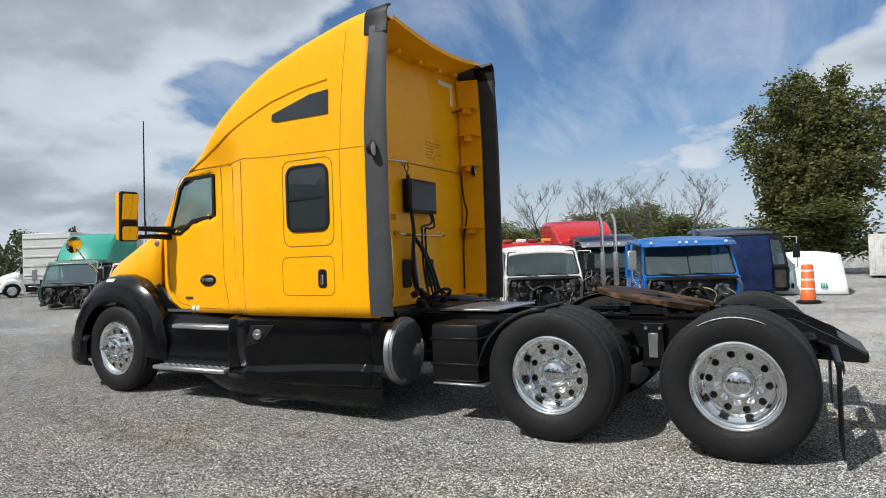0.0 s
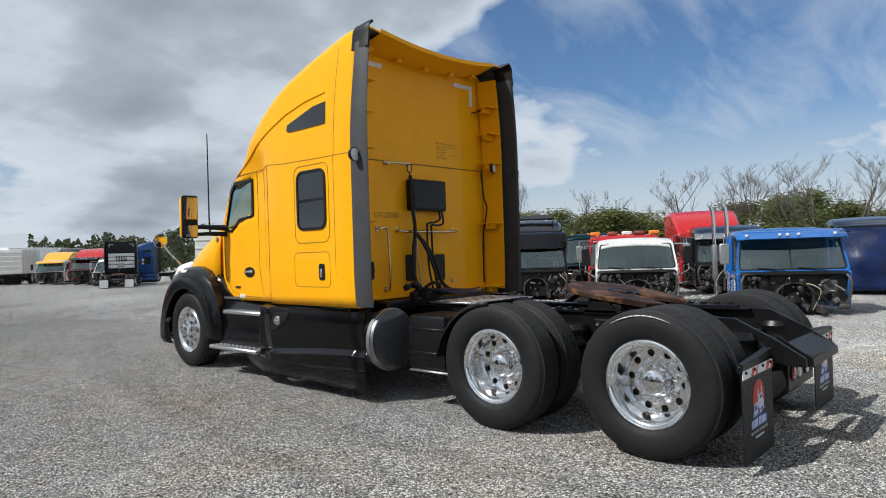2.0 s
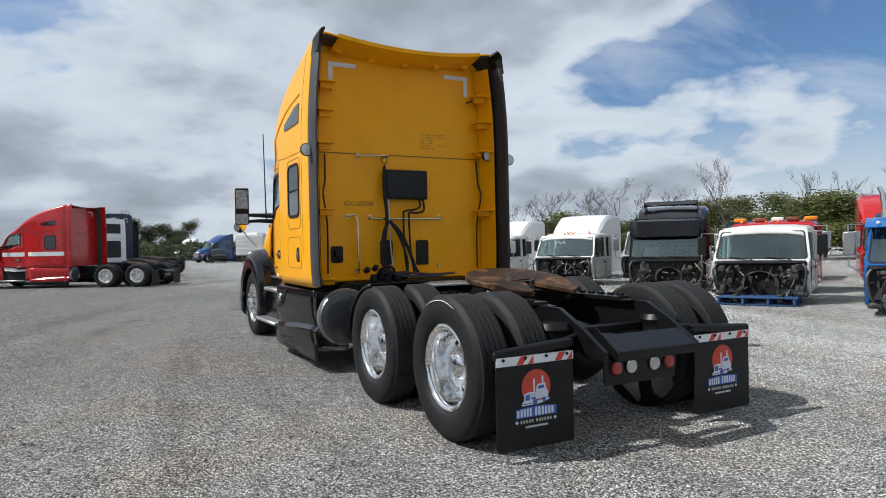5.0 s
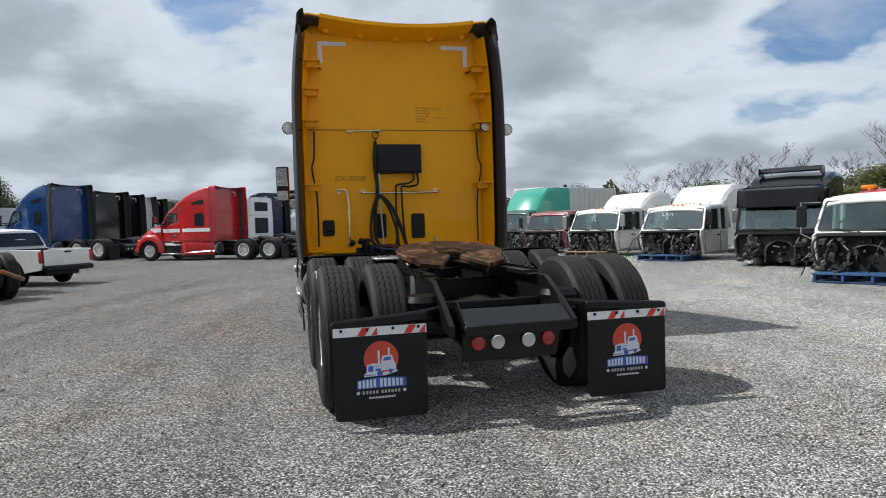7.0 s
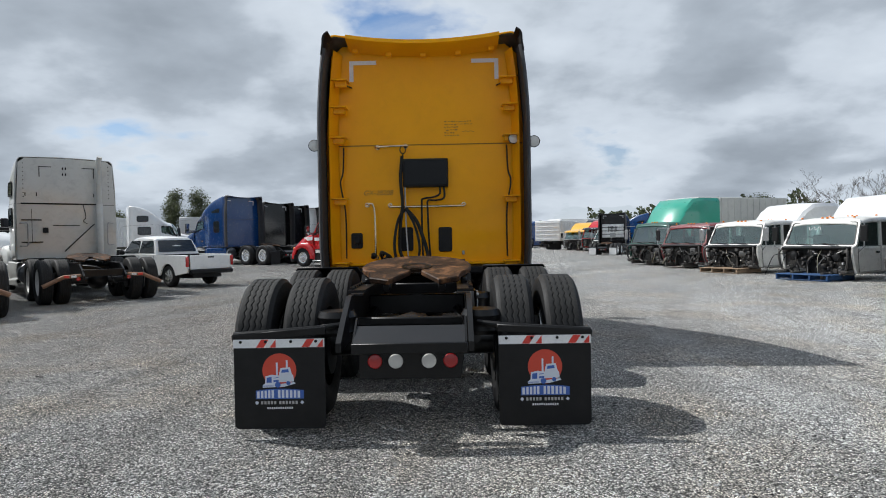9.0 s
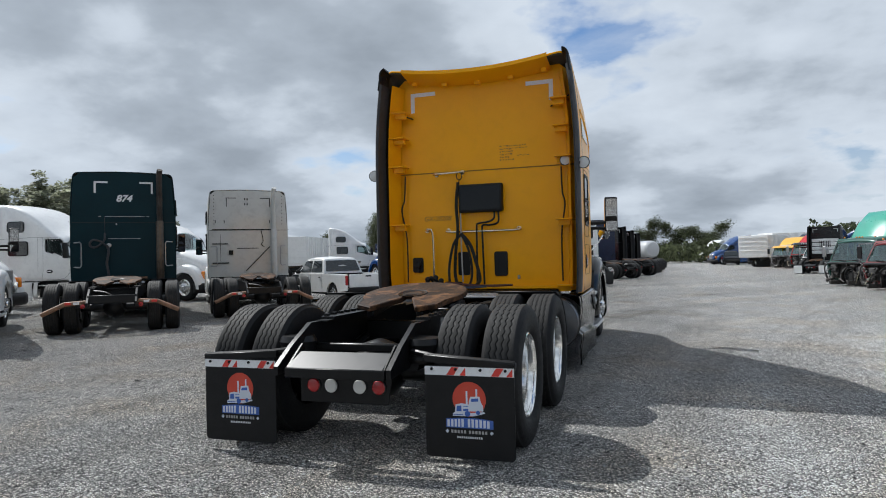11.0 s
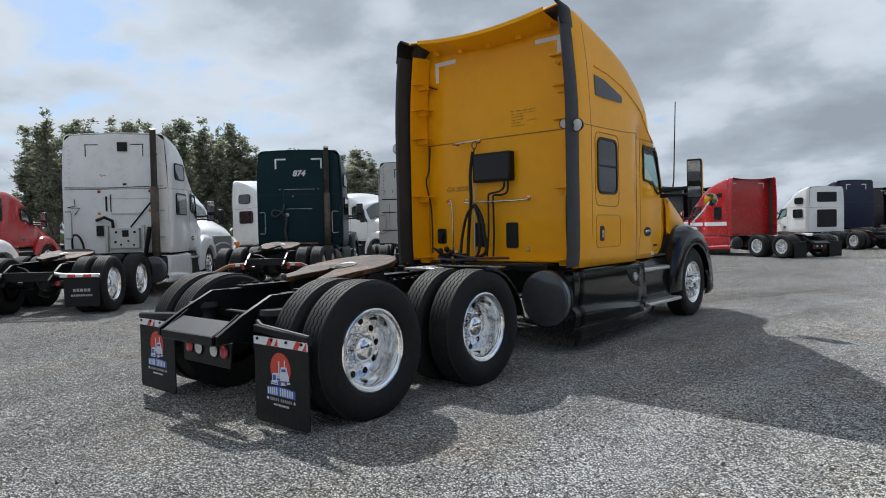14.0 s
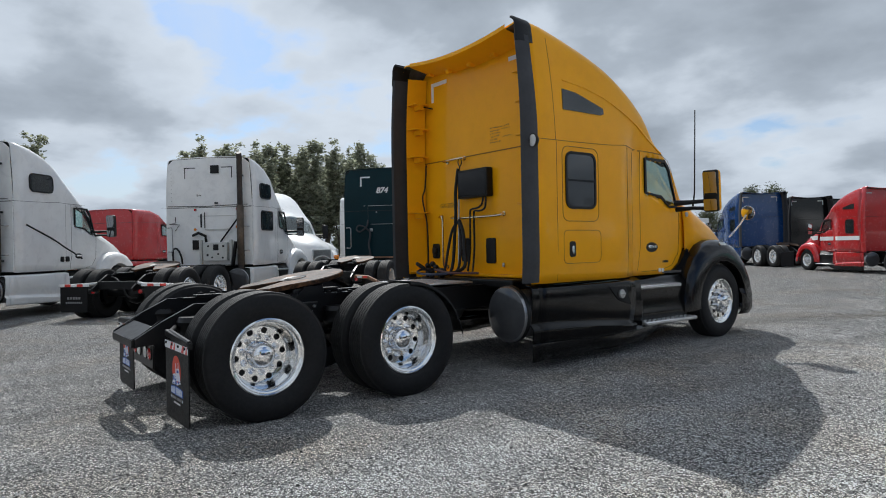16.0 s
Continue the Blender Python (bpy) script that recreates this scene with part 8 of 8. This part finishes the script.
def traffic_drum(x, y):
    dr = thing("traffic_drum", pose(x, y, 0), "orange traffic drum with white bands on a rubber base", "traffic drum")
    bm = B()
    lathe(bm, [(0.17, 0.06), (0.165, 0.28), (0.158, 0.29), (0.155, 0.50), (0.148, 0.51), (0.145, 0.72), (0.138, 0.73), (0.135, 0.92), (0.115, 0.955), (0.02, 0.96)], pose(0, 0, 0), 32, True)
    part("drum", bm, ORANGE, dr)
    for z, r in ((0.33, 0.1595), (0.56, 0.1495), (0.78, 0.1385)):
        bm = B()
        lathe(bm, [(r + 0.004, z), (r + 0.002, z + 0.045)], pose(0, 0, 0), 32)
        part("band", bm, WHITE_TAPE, dr)
    bm = B()
    lathe(bm, [(0.27, 0.0), (0.27, 0.05), (0.20, 0.075), (0.17, 0.075)], pose(0, 0, 0), 24, True)
    part("rubber_base", bm, RUBBER, dr)


traffic_drum(12.7, -0.56)


def roof_fairing(x, y, heading):
    rf = thing("roof_fairing", parked(x, y, heading), "white moulded roof fairing lying on the gravel", "fairing")
    bm = B()
    rows = []
    for k in range(13):
        u = -1 + 2 * k / 12
        rows.append([Vector((1.08 * u * (1 - 0.10 * v), 0.55 - 1.1 * v ** 1.3, 0.02 + 1.24 * v ** 0.8 * (1 - 0.10 * u * u))) for v in np.linspace(0, 1, 9)] + [Vector((1.08 * u * 0.9, -0.55 - 1.4 * v, 1.24 * (1 - 0.10 * u * u) - 0.1 * v)) for v in (0.3, 1.0)])
    strip(bm, rows)
    ob = part("shell", bm, WHITE, rf)
    so = ob.modifiers.new("thickness", "SOLIDIFY")
    so.thickness = 0.03
    for k, (x0, wd, mm) in enumerate(((-0.55, 0.30, TEAL), (-0.10, 0.22, TEAL), (0.30, 0.55, DARK_GREEN))):
        bm = B()
        for j in range(3 if k < 2 else 5):
            box(bm, (x0 + wd * j / 5, 0.555, 0.27), (wd / 7, 0.012, 0.14 if k != 1 else 0.34))
        part("lettering_bar", bm, mm, ob)


roof_fairing(16.2, -0.5, 180)

CONTAINER = material("weathered_container_paint", (0.55, 0.54, 0.51), rough=0.6, vary=0.15, scale=2, dirt=(0.25, 0.10, 0.05), dirt_amount=0.7)
ct = thing("shipping_container", parked(27.0, -6.0, 175), "weathered white shipping container with rust streaks", "container")
bm = B()
box(bm, (0, 0, 0.95), (6.0, 2.4, 1.7), 0.02)
part("body", bm, CONTAINER, ct)
for k in range(20):
    bm = B()
    box(bm, (-2.85 + 0.3 * k, 1.21, 0.95), (0.12, 0.04, 1.5), 0.01)
    part("corrugation", bm, CONTAINER, ct)
bm = B()
for k in range(4):
    box(bm, (0.4 + 0.36 * k, 1.24, 1.35), (0.22, 0.01, 0.26))
part("lettering_bar", bm, FRAME_BLACK, ct)


def engine_heap(x, y, seed):
    rng = random.Random(seed)
    hp = thing("engine_heap", pose(x, y, 0, 0, 0, rng.uniform(0, 180)), "heap of greasy scrap engines and castings", "scrap heap", "scrap heaps")
    for k in range(7):
        bm = B()
        cx, cy, cz = rng.uniform(-1.1, 1.1), rng.uniform(-0.5, 0.5), 0.3 + 0.5 * (k % 3) * 0.8
        box(bm, (cx, cy, cz), (rng.uniform(0.5, 0.9), rng.uniform(0.4, 0.6), rng.uniform(0.4, 0.7)), 0.05, rot=(rng.uniform(-20, 20), rng.uniform(-20, 20), rng.uniform(0, 180)))
        for _ in range(9):
            c = Vector((cx + rng.uniform(-0.4, 0.4), cy + rng.uniform(-0.35, 0.35), cz + rng.uniform(-0.25, 0.35)))
            d = Vector((rng.uniform(-0.15, 0.15), rng.uniform(-0.15, 0.15), rng.uniform(-0.15, 0.15)))
            cyl(bm, c - d, c + d, rng.uniform(0.03, 0.11), seg=9)
        tagged(part("engine_scrap", bm, ENGINE_METAL if k % 2 else ENGINE, hp), kind="stuff")


engine_heap(16.5, -4.3, 3)
engine_heap(19.0, -5.6, 4)
engine_heap(-16.5, 21.5, 5)


# ---- trees ----
def leaf_material(name, base):
    m = material(name, base, rough=0.55, vary=0.3, scale=0.6, island=0.45, spec=0.3)
    t = m.node_tree
    b = t.nodes["Principled BSDF"]
    tr = t.nodes.new("ShaderNodeBsdfTranslucent")
    src = b.inputs["Base Color"].links[0].from_socket
    t.links.new(src, tr.inputs[0])
    mx = t.nodes.new("ShaderNodeMixShader")
    mx.inputs[0].default_value = 0.5
    t.links.new(b.outputs[0], mx.inputs[1])
    t.links.new(tr.outputs[0], mx.inputs[2])
    t.links.new(mx.outputs[0], t.nodes["Material Output"].inputs[0])
    return m


BARK = material("grey_bark", (0.11, 0.095, 0.08), rough=0.9, vary=0.3, scale=5, bump=0.4, bump_scale=12)
LEAF = leaf_material("summer_leaves", (0.15, 0.175, 0.065))
LEAF_DARK = leaf_material("dark_leaves", (0.155, 0.170, 0.060))
LEAF_FAR = leaf_material("distant_leaves", (0.075, 0.088, 0.045))
LEAF_BROAD = leaf_material("broad_dark_leaves", (0.14, 0.148, 0.052))
LEAF_POPLAR = leaf_material("poplar_leaves", (0.30, 0.315, 0.225))


def limb_tree(rng, height, trunk_r, spread, levels, lean=0.0, start=0.25):
    """Branch polylines as (points, radii)."""
    out = []

    def grow(p, d, length, r, level):
        pts, rr = [p], [r]
        n = 5 if level < 3 else 3
        for i in range(n):
            d = (d + Vector((rng.uniform(-1, 1), rng.uniform(-1, 1), rng.uniform(-0.3, 0.7))) * 0.16).normalized()
            p = p + d * length / n
            pts.append(p)
            rr.append(max(0.006, r * (1 - 0.75 * (i + 1) / n)))
        out.append((pts, rr))
        if level < levels:
            kids = 7 if level == 0 else rng.randint(3, 5)
            for k in range(kids):
                u = start + (1 - start) * (k + rng.random()) / kids if level == 0 else rng.uniform(0.25, 0.95)
                i = min(n - 1, int(u * n))
                q = pts[i].lerp(pts[i + 1], u * n - i)
                a = rng.uniform(0, 2 * math.pi)
                side = Vector((math.cos(a), math.sin(a), 0))
                nd = (d * (0.55 if level == 0 else 0.75) + side * spread + Vector((0, 0, 0.25))).normalized()
                grow(q, nd, length * rng.uniform(0.42, 0.62) * (1.15 - 0.5 * u if level == 0 else 1), max(0.006, rr[i] * 0.55), level + 1)
    grow(Vector((0, 0, 0)), Vector((lean, 0, 1)).normalized(), height, trunk_r, 0)
    return out


def lobed_crown(rng, height, width, kind):
    """Upright sprays of leaves fanning out from low down, each tapering to a ragged tip."""
    broad = kind == "round"
    count, size = (52000, 0.085) if broad else (8000, 0.10)
    sprays = []
    for k in range(46 if broad else 15):
        a = rng.uniform(0, 2 * math.pi)
        out = math.sqrt(rng.random())
        z0 = height * rng.uniform(0.10, 0.45)
        # widest at two thirds of the height, drawn in below
        top = height * (1.0 - (0.30 if broad else 0.42) * out ** 2.2) * rng.uniform(0.86, 1.0)
        if rng.random() < (0.40 if broad else 0.25):
            top *= rng.uniform(0.45, 0.75)
        r0, r1 = out * width * 0.10, out * width * (0.44 if broad else 0.34) * min(1.0, 0.30 + top / height * 0.85)
        if top < z0 + 0.15 * height:
            z0 = top - 0.15 * height
        pts = []
        for i in range(9):
            u = i / 8
            r = r0 + (r1 - r0) * u ** (1.0 if broad else 0.7)
            pts.append(Vector((r * math.cos(a) + rng.gauss(0, 0.012) * width, r * math.sin(a) + rng.gauss(0, 0.012) * width, z0 + (top - z0) * u)))
        sprays.append((pts, top - z0))
    weights = list(itertools.accumulate(h for _, h in sprays))
    twigs = []
    for k in range(count // 26):
        pts, h = sprays[min(len(sprays) - 1, int(np.searchsorted(weights, rng.random() * weights[-1])))]
        u = rng.random() ** 0.9 * 7.99
        c = pts[int(u)].lerp(pts[int(u) + 1], u % 1)
        girth = width * (0.085 if broad else 0.105) * (1.0 - 0.80 * (u / 8) ** 2.0)
        g = [max(-1.8, min(1.8, rng.gauss(0, 1))) for _ in range(3)]
        twigs.append(c + Vector((g[0] * girth, g[1] * girth, g[2] * girth * 0.7)))
    verts, faces = [], []
    spread = width * (0.022 if broad else 0.030)
    for c in twigs:
        if c.z < height * 0.04:
            continue
        for i in range(26):
            p = c + Vector((rng.gauss(0, spread), rng.gauss(0, spread), rng.gauss(0, spread * 1.15)))
            a = Vector((rng.gauss(0, 1), rng.gauss(0, 1), rng.gauss(0, 0.7))).normalized()
            b = a.cross(Vector((rng.gauss(0, 1), rng.gauss(0, 1), rng.gauss(0, 1)))).normalized()
            s = size * rng.uniform(0.6, 1.4)
            k = len(verts)
            verts += [p - a * s, p + b * s * 0.6 + a * s * 0.1, p + a * s, p - b * s * 0.6 + a * s * 0.1]
            faces.append((k, k + 1, k + 2, k + 3))
    me = bpy.data.meshes.new("crown")
    me.from_pydata(verts, [], faces)
    return me


def tree_meshes(seed, height, width, kind):
    rng = random.Random(seed)
    spread = {"round": 0.85, "poplar": 0.32, "bare": 0.38, "bush": 1.0}[kind]
    limbs = limb_tree(rng, height * (0.92 if kind != "bush" else 0.8), height * (0.013 if kind == "bare" else 0.022), spread, 4 if kind == "bare" else 2, rng.uniform(-0.08, 0.08), {"bush": 0.05, "poplar": 0.08, "round": 0.06, "bare": 0.22}[kind])
    # bring the whole to the wanted height and width
    top = max(p.z for pts, _ in limbs for p in pts)
    reach = sorted(math.hypot(p.x, p.y) for pts, _ in limbs for p in pts)
    reach = reach[int(0.95 * len(reach))]
    kz, kx = height / top * (0.72 if kind in ("round", "poplar") else 0.95), width * (0.30 if kind in ("round", "poplar") else 0.42) / reach
    limbs = [([Vector((p.x * kx, p.y * kx, p.z * kz)) for p in pts], rr) for pts, rr in limbs]
    bm = B()
    for pts, rr in limbs:
        tube(bm, pts, rr, 5 if rr[0] > 0.03 else 3, False)
    trunk = finish_mesh("trunk", bm, BARK)
    if kind == "bare":
        return trunk, None
    verts, faces = [], []
    if kind in ("round", "poplar"):
        return trunk, lobed_crown(rng, height, width, kind)
    tips = [p for pts, rr in limbs for p in pts[2:]]
    count, size, clump = 8500, 0.135, width * 0.09
    for i in range(count):
        c = rng.choice(tips)
        g = [max(-1.7, min(1.7, rng.gauss(0, 1))) for _ in range(3)]
        p = c + Vector((g[0] * clump, g[1] * clump, g[2] * clump * 0.8))
        if p.z < height * 0.05:
            continue
        a = Vector((rng.gauss(0, 1), rng.gauss(0, 1), rng.gauss(0, 0.6))).normalized()
        b = a.cross(Vector((rng.gauss(0, 1), rng.gauss(0, 1), rng.gauss(0, 1)))).normalized()
        s = size * rng.uniform(0.6, 1.4)
        k = len(verts)
        verts += [p - a * s, p + b * s * 0.55 + a * s * 0.1, p + a * s, p - b * s * 0.55 + a * s * 0.1]
        faces.append((k, k + 1, k + 2, k + 3))
    me = bpy.data.meshes.new("crown")
    me.from_pydata(verts, [], faces)
    return trunk, me


TREES = {}


def tree(kind, variant, x, y, height, width, mat, label, rot=0.0):
    key = (kind, variant, mat.name)
    if key not in TREES:
        trunk, crown = tree_meshes(hash_seed(kind) + variant, 10.0, 7.0 if kind != "poplar" else 3.5, kind)
        if crown:
            crown.materials.append(mat)
        TREES[key] = (trunk, crown)
    trunk, crown = TREES[key]
    k, kw = height / 10.0, width / (7.0 if kind != "poplar" else 3.5)
    th = thing("tree", pose(x, y, -0.05, 0, 0, rot) @ Matrix.Diagonal((kw, kw, k, 1)), label, "tree", "trees round the yard")
    link_part("trunk", trunk, th)
    if crown:
        link_part("crown", crown, th)
    return th


def hash_seed(kind):
    return {"round": 100, "poplar": 200, "bare": 300, "bush": 400}[kind]


def polar(cx, cy, bearing, dist):
    return cx + dist * math.cos(radians(bearing)), cy + dist * math.sin(radians(bearing))


trng = random.Random(77)
tree("round", 3, 31.5, -1.2, 10.5, 8.7, LEAF_BROAD, "large leafy tree with a broad dark green crown", 40)
tree("bush", 1, 30.8, -1.4, 3.6, 6.6, LEAF_DARK, "leafy scrub under a large tree", 10)
for k, b_ in enumerate(np.linspace(8, 50, 30)):
    x, y = polar(-5, -2, float(b_) + trng.uniform(-1, 1), trng.uniform(48, 58))
    if k % 3 == 1:
        tree("bare", k % 4, x, y, trng.uniform(5.6, 7.4), trng.uniform(5, 6.5), LEAF, "bare grey tree at the edge of the yard", trng.uniform(0, 360))
    else:
        tree("bush", k % 3, x, y, trng.uniform(3.7, 5.3) if b_ < 40 else trng.uniform(2.8, 4.0), trng.uniform(5, 7.5), LEAF if k % 2 else LEAF_DARK, "green leafy scrub tree at the edge of the yard", trng.uniform(0, 360))
for k, b_ in enumerate((10.5, 12.5, 14.2, 16.5, 22.0)):
    x, y = polar(-5.35, -2.0, b_, 46 + k)
    tree("bare", k % 4, x, y, 7.2 + 0.3 * (k % 3), 6.5, LEAF, "bare grey tree behind parked cabs", 70 * k)
for k, b_ in enumerate(np.linspace(44, 60, 7)):
    x, y = polar(-1.5, -4.7, float(b_), trng.uniform(46, 52))
    tree("bare", k % 4, x, y, trng.uniform(4.6, 6.4), trng.uniform(4, 5.5), LEAF, "bare grey tree at the edge of the yard", trng.uniform(0, 360))
for k, b_ in enumerate(np.linspace(134.6, 190, 45)):
    x, y = polar(4, -3, float(b_), trng.uniform(52, 60))
    if 163 < b_ < 172.5:
        continue
    tree("poplar", k % 3, x, y, trng.uniform(7.4, 9.0) if b_ < 147 else trng.uniform(9.9, 11.5), trng.uniform(4.6, 6.2), LEAF_POPLAR, "tall narrow poplar with grey-green leaves", trng.uniform(0, 360))
for k, b_ in enumerate((112.7, 110.2)):
    x, y = polar(-0.56, -4.93, b_, 75)
    tree("bush", k, x, y, 7.0, 3.9, LEAF_FAR, "round dark green tree far behind parked tractors", 80 * k)
for k, b_ in enumerate((62, 65, 68, 71, 86, 87.5, 89, 91, 100, 104, 118, 121, 124, 127)):
    x, y = polar(2, -4, b_, trng.uniform(105, 125))
    tree("bush", k % 3, x, y, trng.uniform(5.0, 8.0), trng.uniform(4.5, 6.5), LEAF_FAR, "distant dark green tree", trng.uniform(0, 360))


def far_woods():
    """A low belt of scrub all round, far off."""
    rng = random.Random(9)
    verts, faces = [], []
    for i in range(9000):
        a = rng.uniform(0, 2 * math.pi)
        d = rng.uniform(150, 175)
        z = abs(rng.gauss(0, 1.6)) * (0.6 + 0.8 * noise.noise(Vector((math.cos(a) * 9, math.sin(a) * 9, 3)))) + 0.3
        p = Vector((d * math.cos(a), d * math.sin(a), z))
        u = Vector((-math.sin(a), math.cos(a), 0)) * rng.uniform(0.6, 1.6)
        v = Vector((0.3 * math.cos(a), 0.3 * math.sin(a), 1)) * rng.uniform(0.4, 1.1)
        k = len(verts)
        verts += [p - u, p - v * 0.8, p + u, p + v]
        faces.append((k, k + 1, k + 2, k + 3))
    for i in range(12000):
        b = rng.uniform(56, 90)
        x, y = polar(-4.8, -2.75, b, rng.uniform(92, 104))
        tall = 2.6 + 1.7 * noise.noise(Vector((b * 0.55, 1.0, 5))) + 1.0 * noise.noise(Vector((b * 1.9, 4.0, 5)))
        p = Vector((x, y, 0.2 + tall * rng.random() ** 0.8 * (1.75 if b < 75 else 0.9)))
        u = Vector((rng.uniform(-1, 1), rng.uniform(-1, 1), rng.uniform(-0.4, 0.4))) * 0.26
        v = Vector((rng.uniform(-0.4, 0.4), rng.uniform(-0.4, 0.4), 1)) * rng.uniform(0.12, 0.26)
        k = len(verts)
        verts += [p - u, p - v, p + u, p + v]
        faces.append((k, k + 1, k + 2, k + 3))
    me = bpy.data.meshes.new("far_woods")
    me.from_pydata(verts, [], faces)
    me.materials.append(LEAF_FAR)
    tagged(new("far_woods", me), "low dark belt of far scrub along the horizon", "woods", kind="stuff")


far_woods()


# ---- loose stones ----
def stones():
    """Chips of crushed stone lying on the yard where it is seen close by."""
    rng = random.Random(21)
    mat = material("stone_chips", (0.36, 0.354, 0.345), rough=0.9, vary=0.15, scale=20, island=0.95, spec=0.15)
    shapes = []
    for _ in range(6):
        base = [Vector((1, 0, 0.1)), Vector((0.2, 0.9, 0)), Vector((-0.9, 0.3, 0.05)), Vector((-0.3, -0.8, 0.1)), Vector((0.1, 0.1, 0.75)), Vector((0.5, -0.5, 0.45))]
        shapes.append([v + Vector((rng.uniform(-0.3, 0.3), rng.uniform(-0.3, 0.3), rng.uniform(-0.1, 0.2))) for v in base])
    tris = [(0, 1, 4), (1, 2, 4), (2, 3, 4), (3, 5, 4), (5, 0, 4), (3, 0, 5)]
    verts, faces = [], []
    while len(faces) < 6 * 85000:
        x, y = rng.uniform(-8.5, 10.5), rng.uniform(-7.0, 8.0)
        near = min(1.0, 8.0 / (1.0 + math.hypot(x * 0.8, y + 1.5)))
        if rng.random() > near or noise.noise(Vector((x * 0.5, y * 0.5, 7))) < -0.25 + 0.5 * (rng.random() - 0.5):
            continue
        s = 0.0045 + 0.012 * rng.random() ** 2.6
        a = rng.uniform(0, 6.283)
        c, sn = math.cos(a) * s, math.sin(a) * s
        z = 0.018 * noise.noise(Vector((x * 0.35, y * 0.35, 0))) - 0.013
        k = len(verts)
        for v in shapes[rng.randrange(6)]:
            verts.append((x + v.x * c - v.y * sn, y + v.x * sn + v.y * c, z + v.z * s))
        faces += [(k + a0, k + b0, k + c0) for a0, b0, c0 in tris]
    me = bpy.data.meshes.new("stone_chips")
    me.from_pydata(verts, [], faces)
    me.materials.append(mat)
    tagged(new("stone_chips", me), "loose grey stone chips on the gravel", "gravel", kind="stuff")


stones()
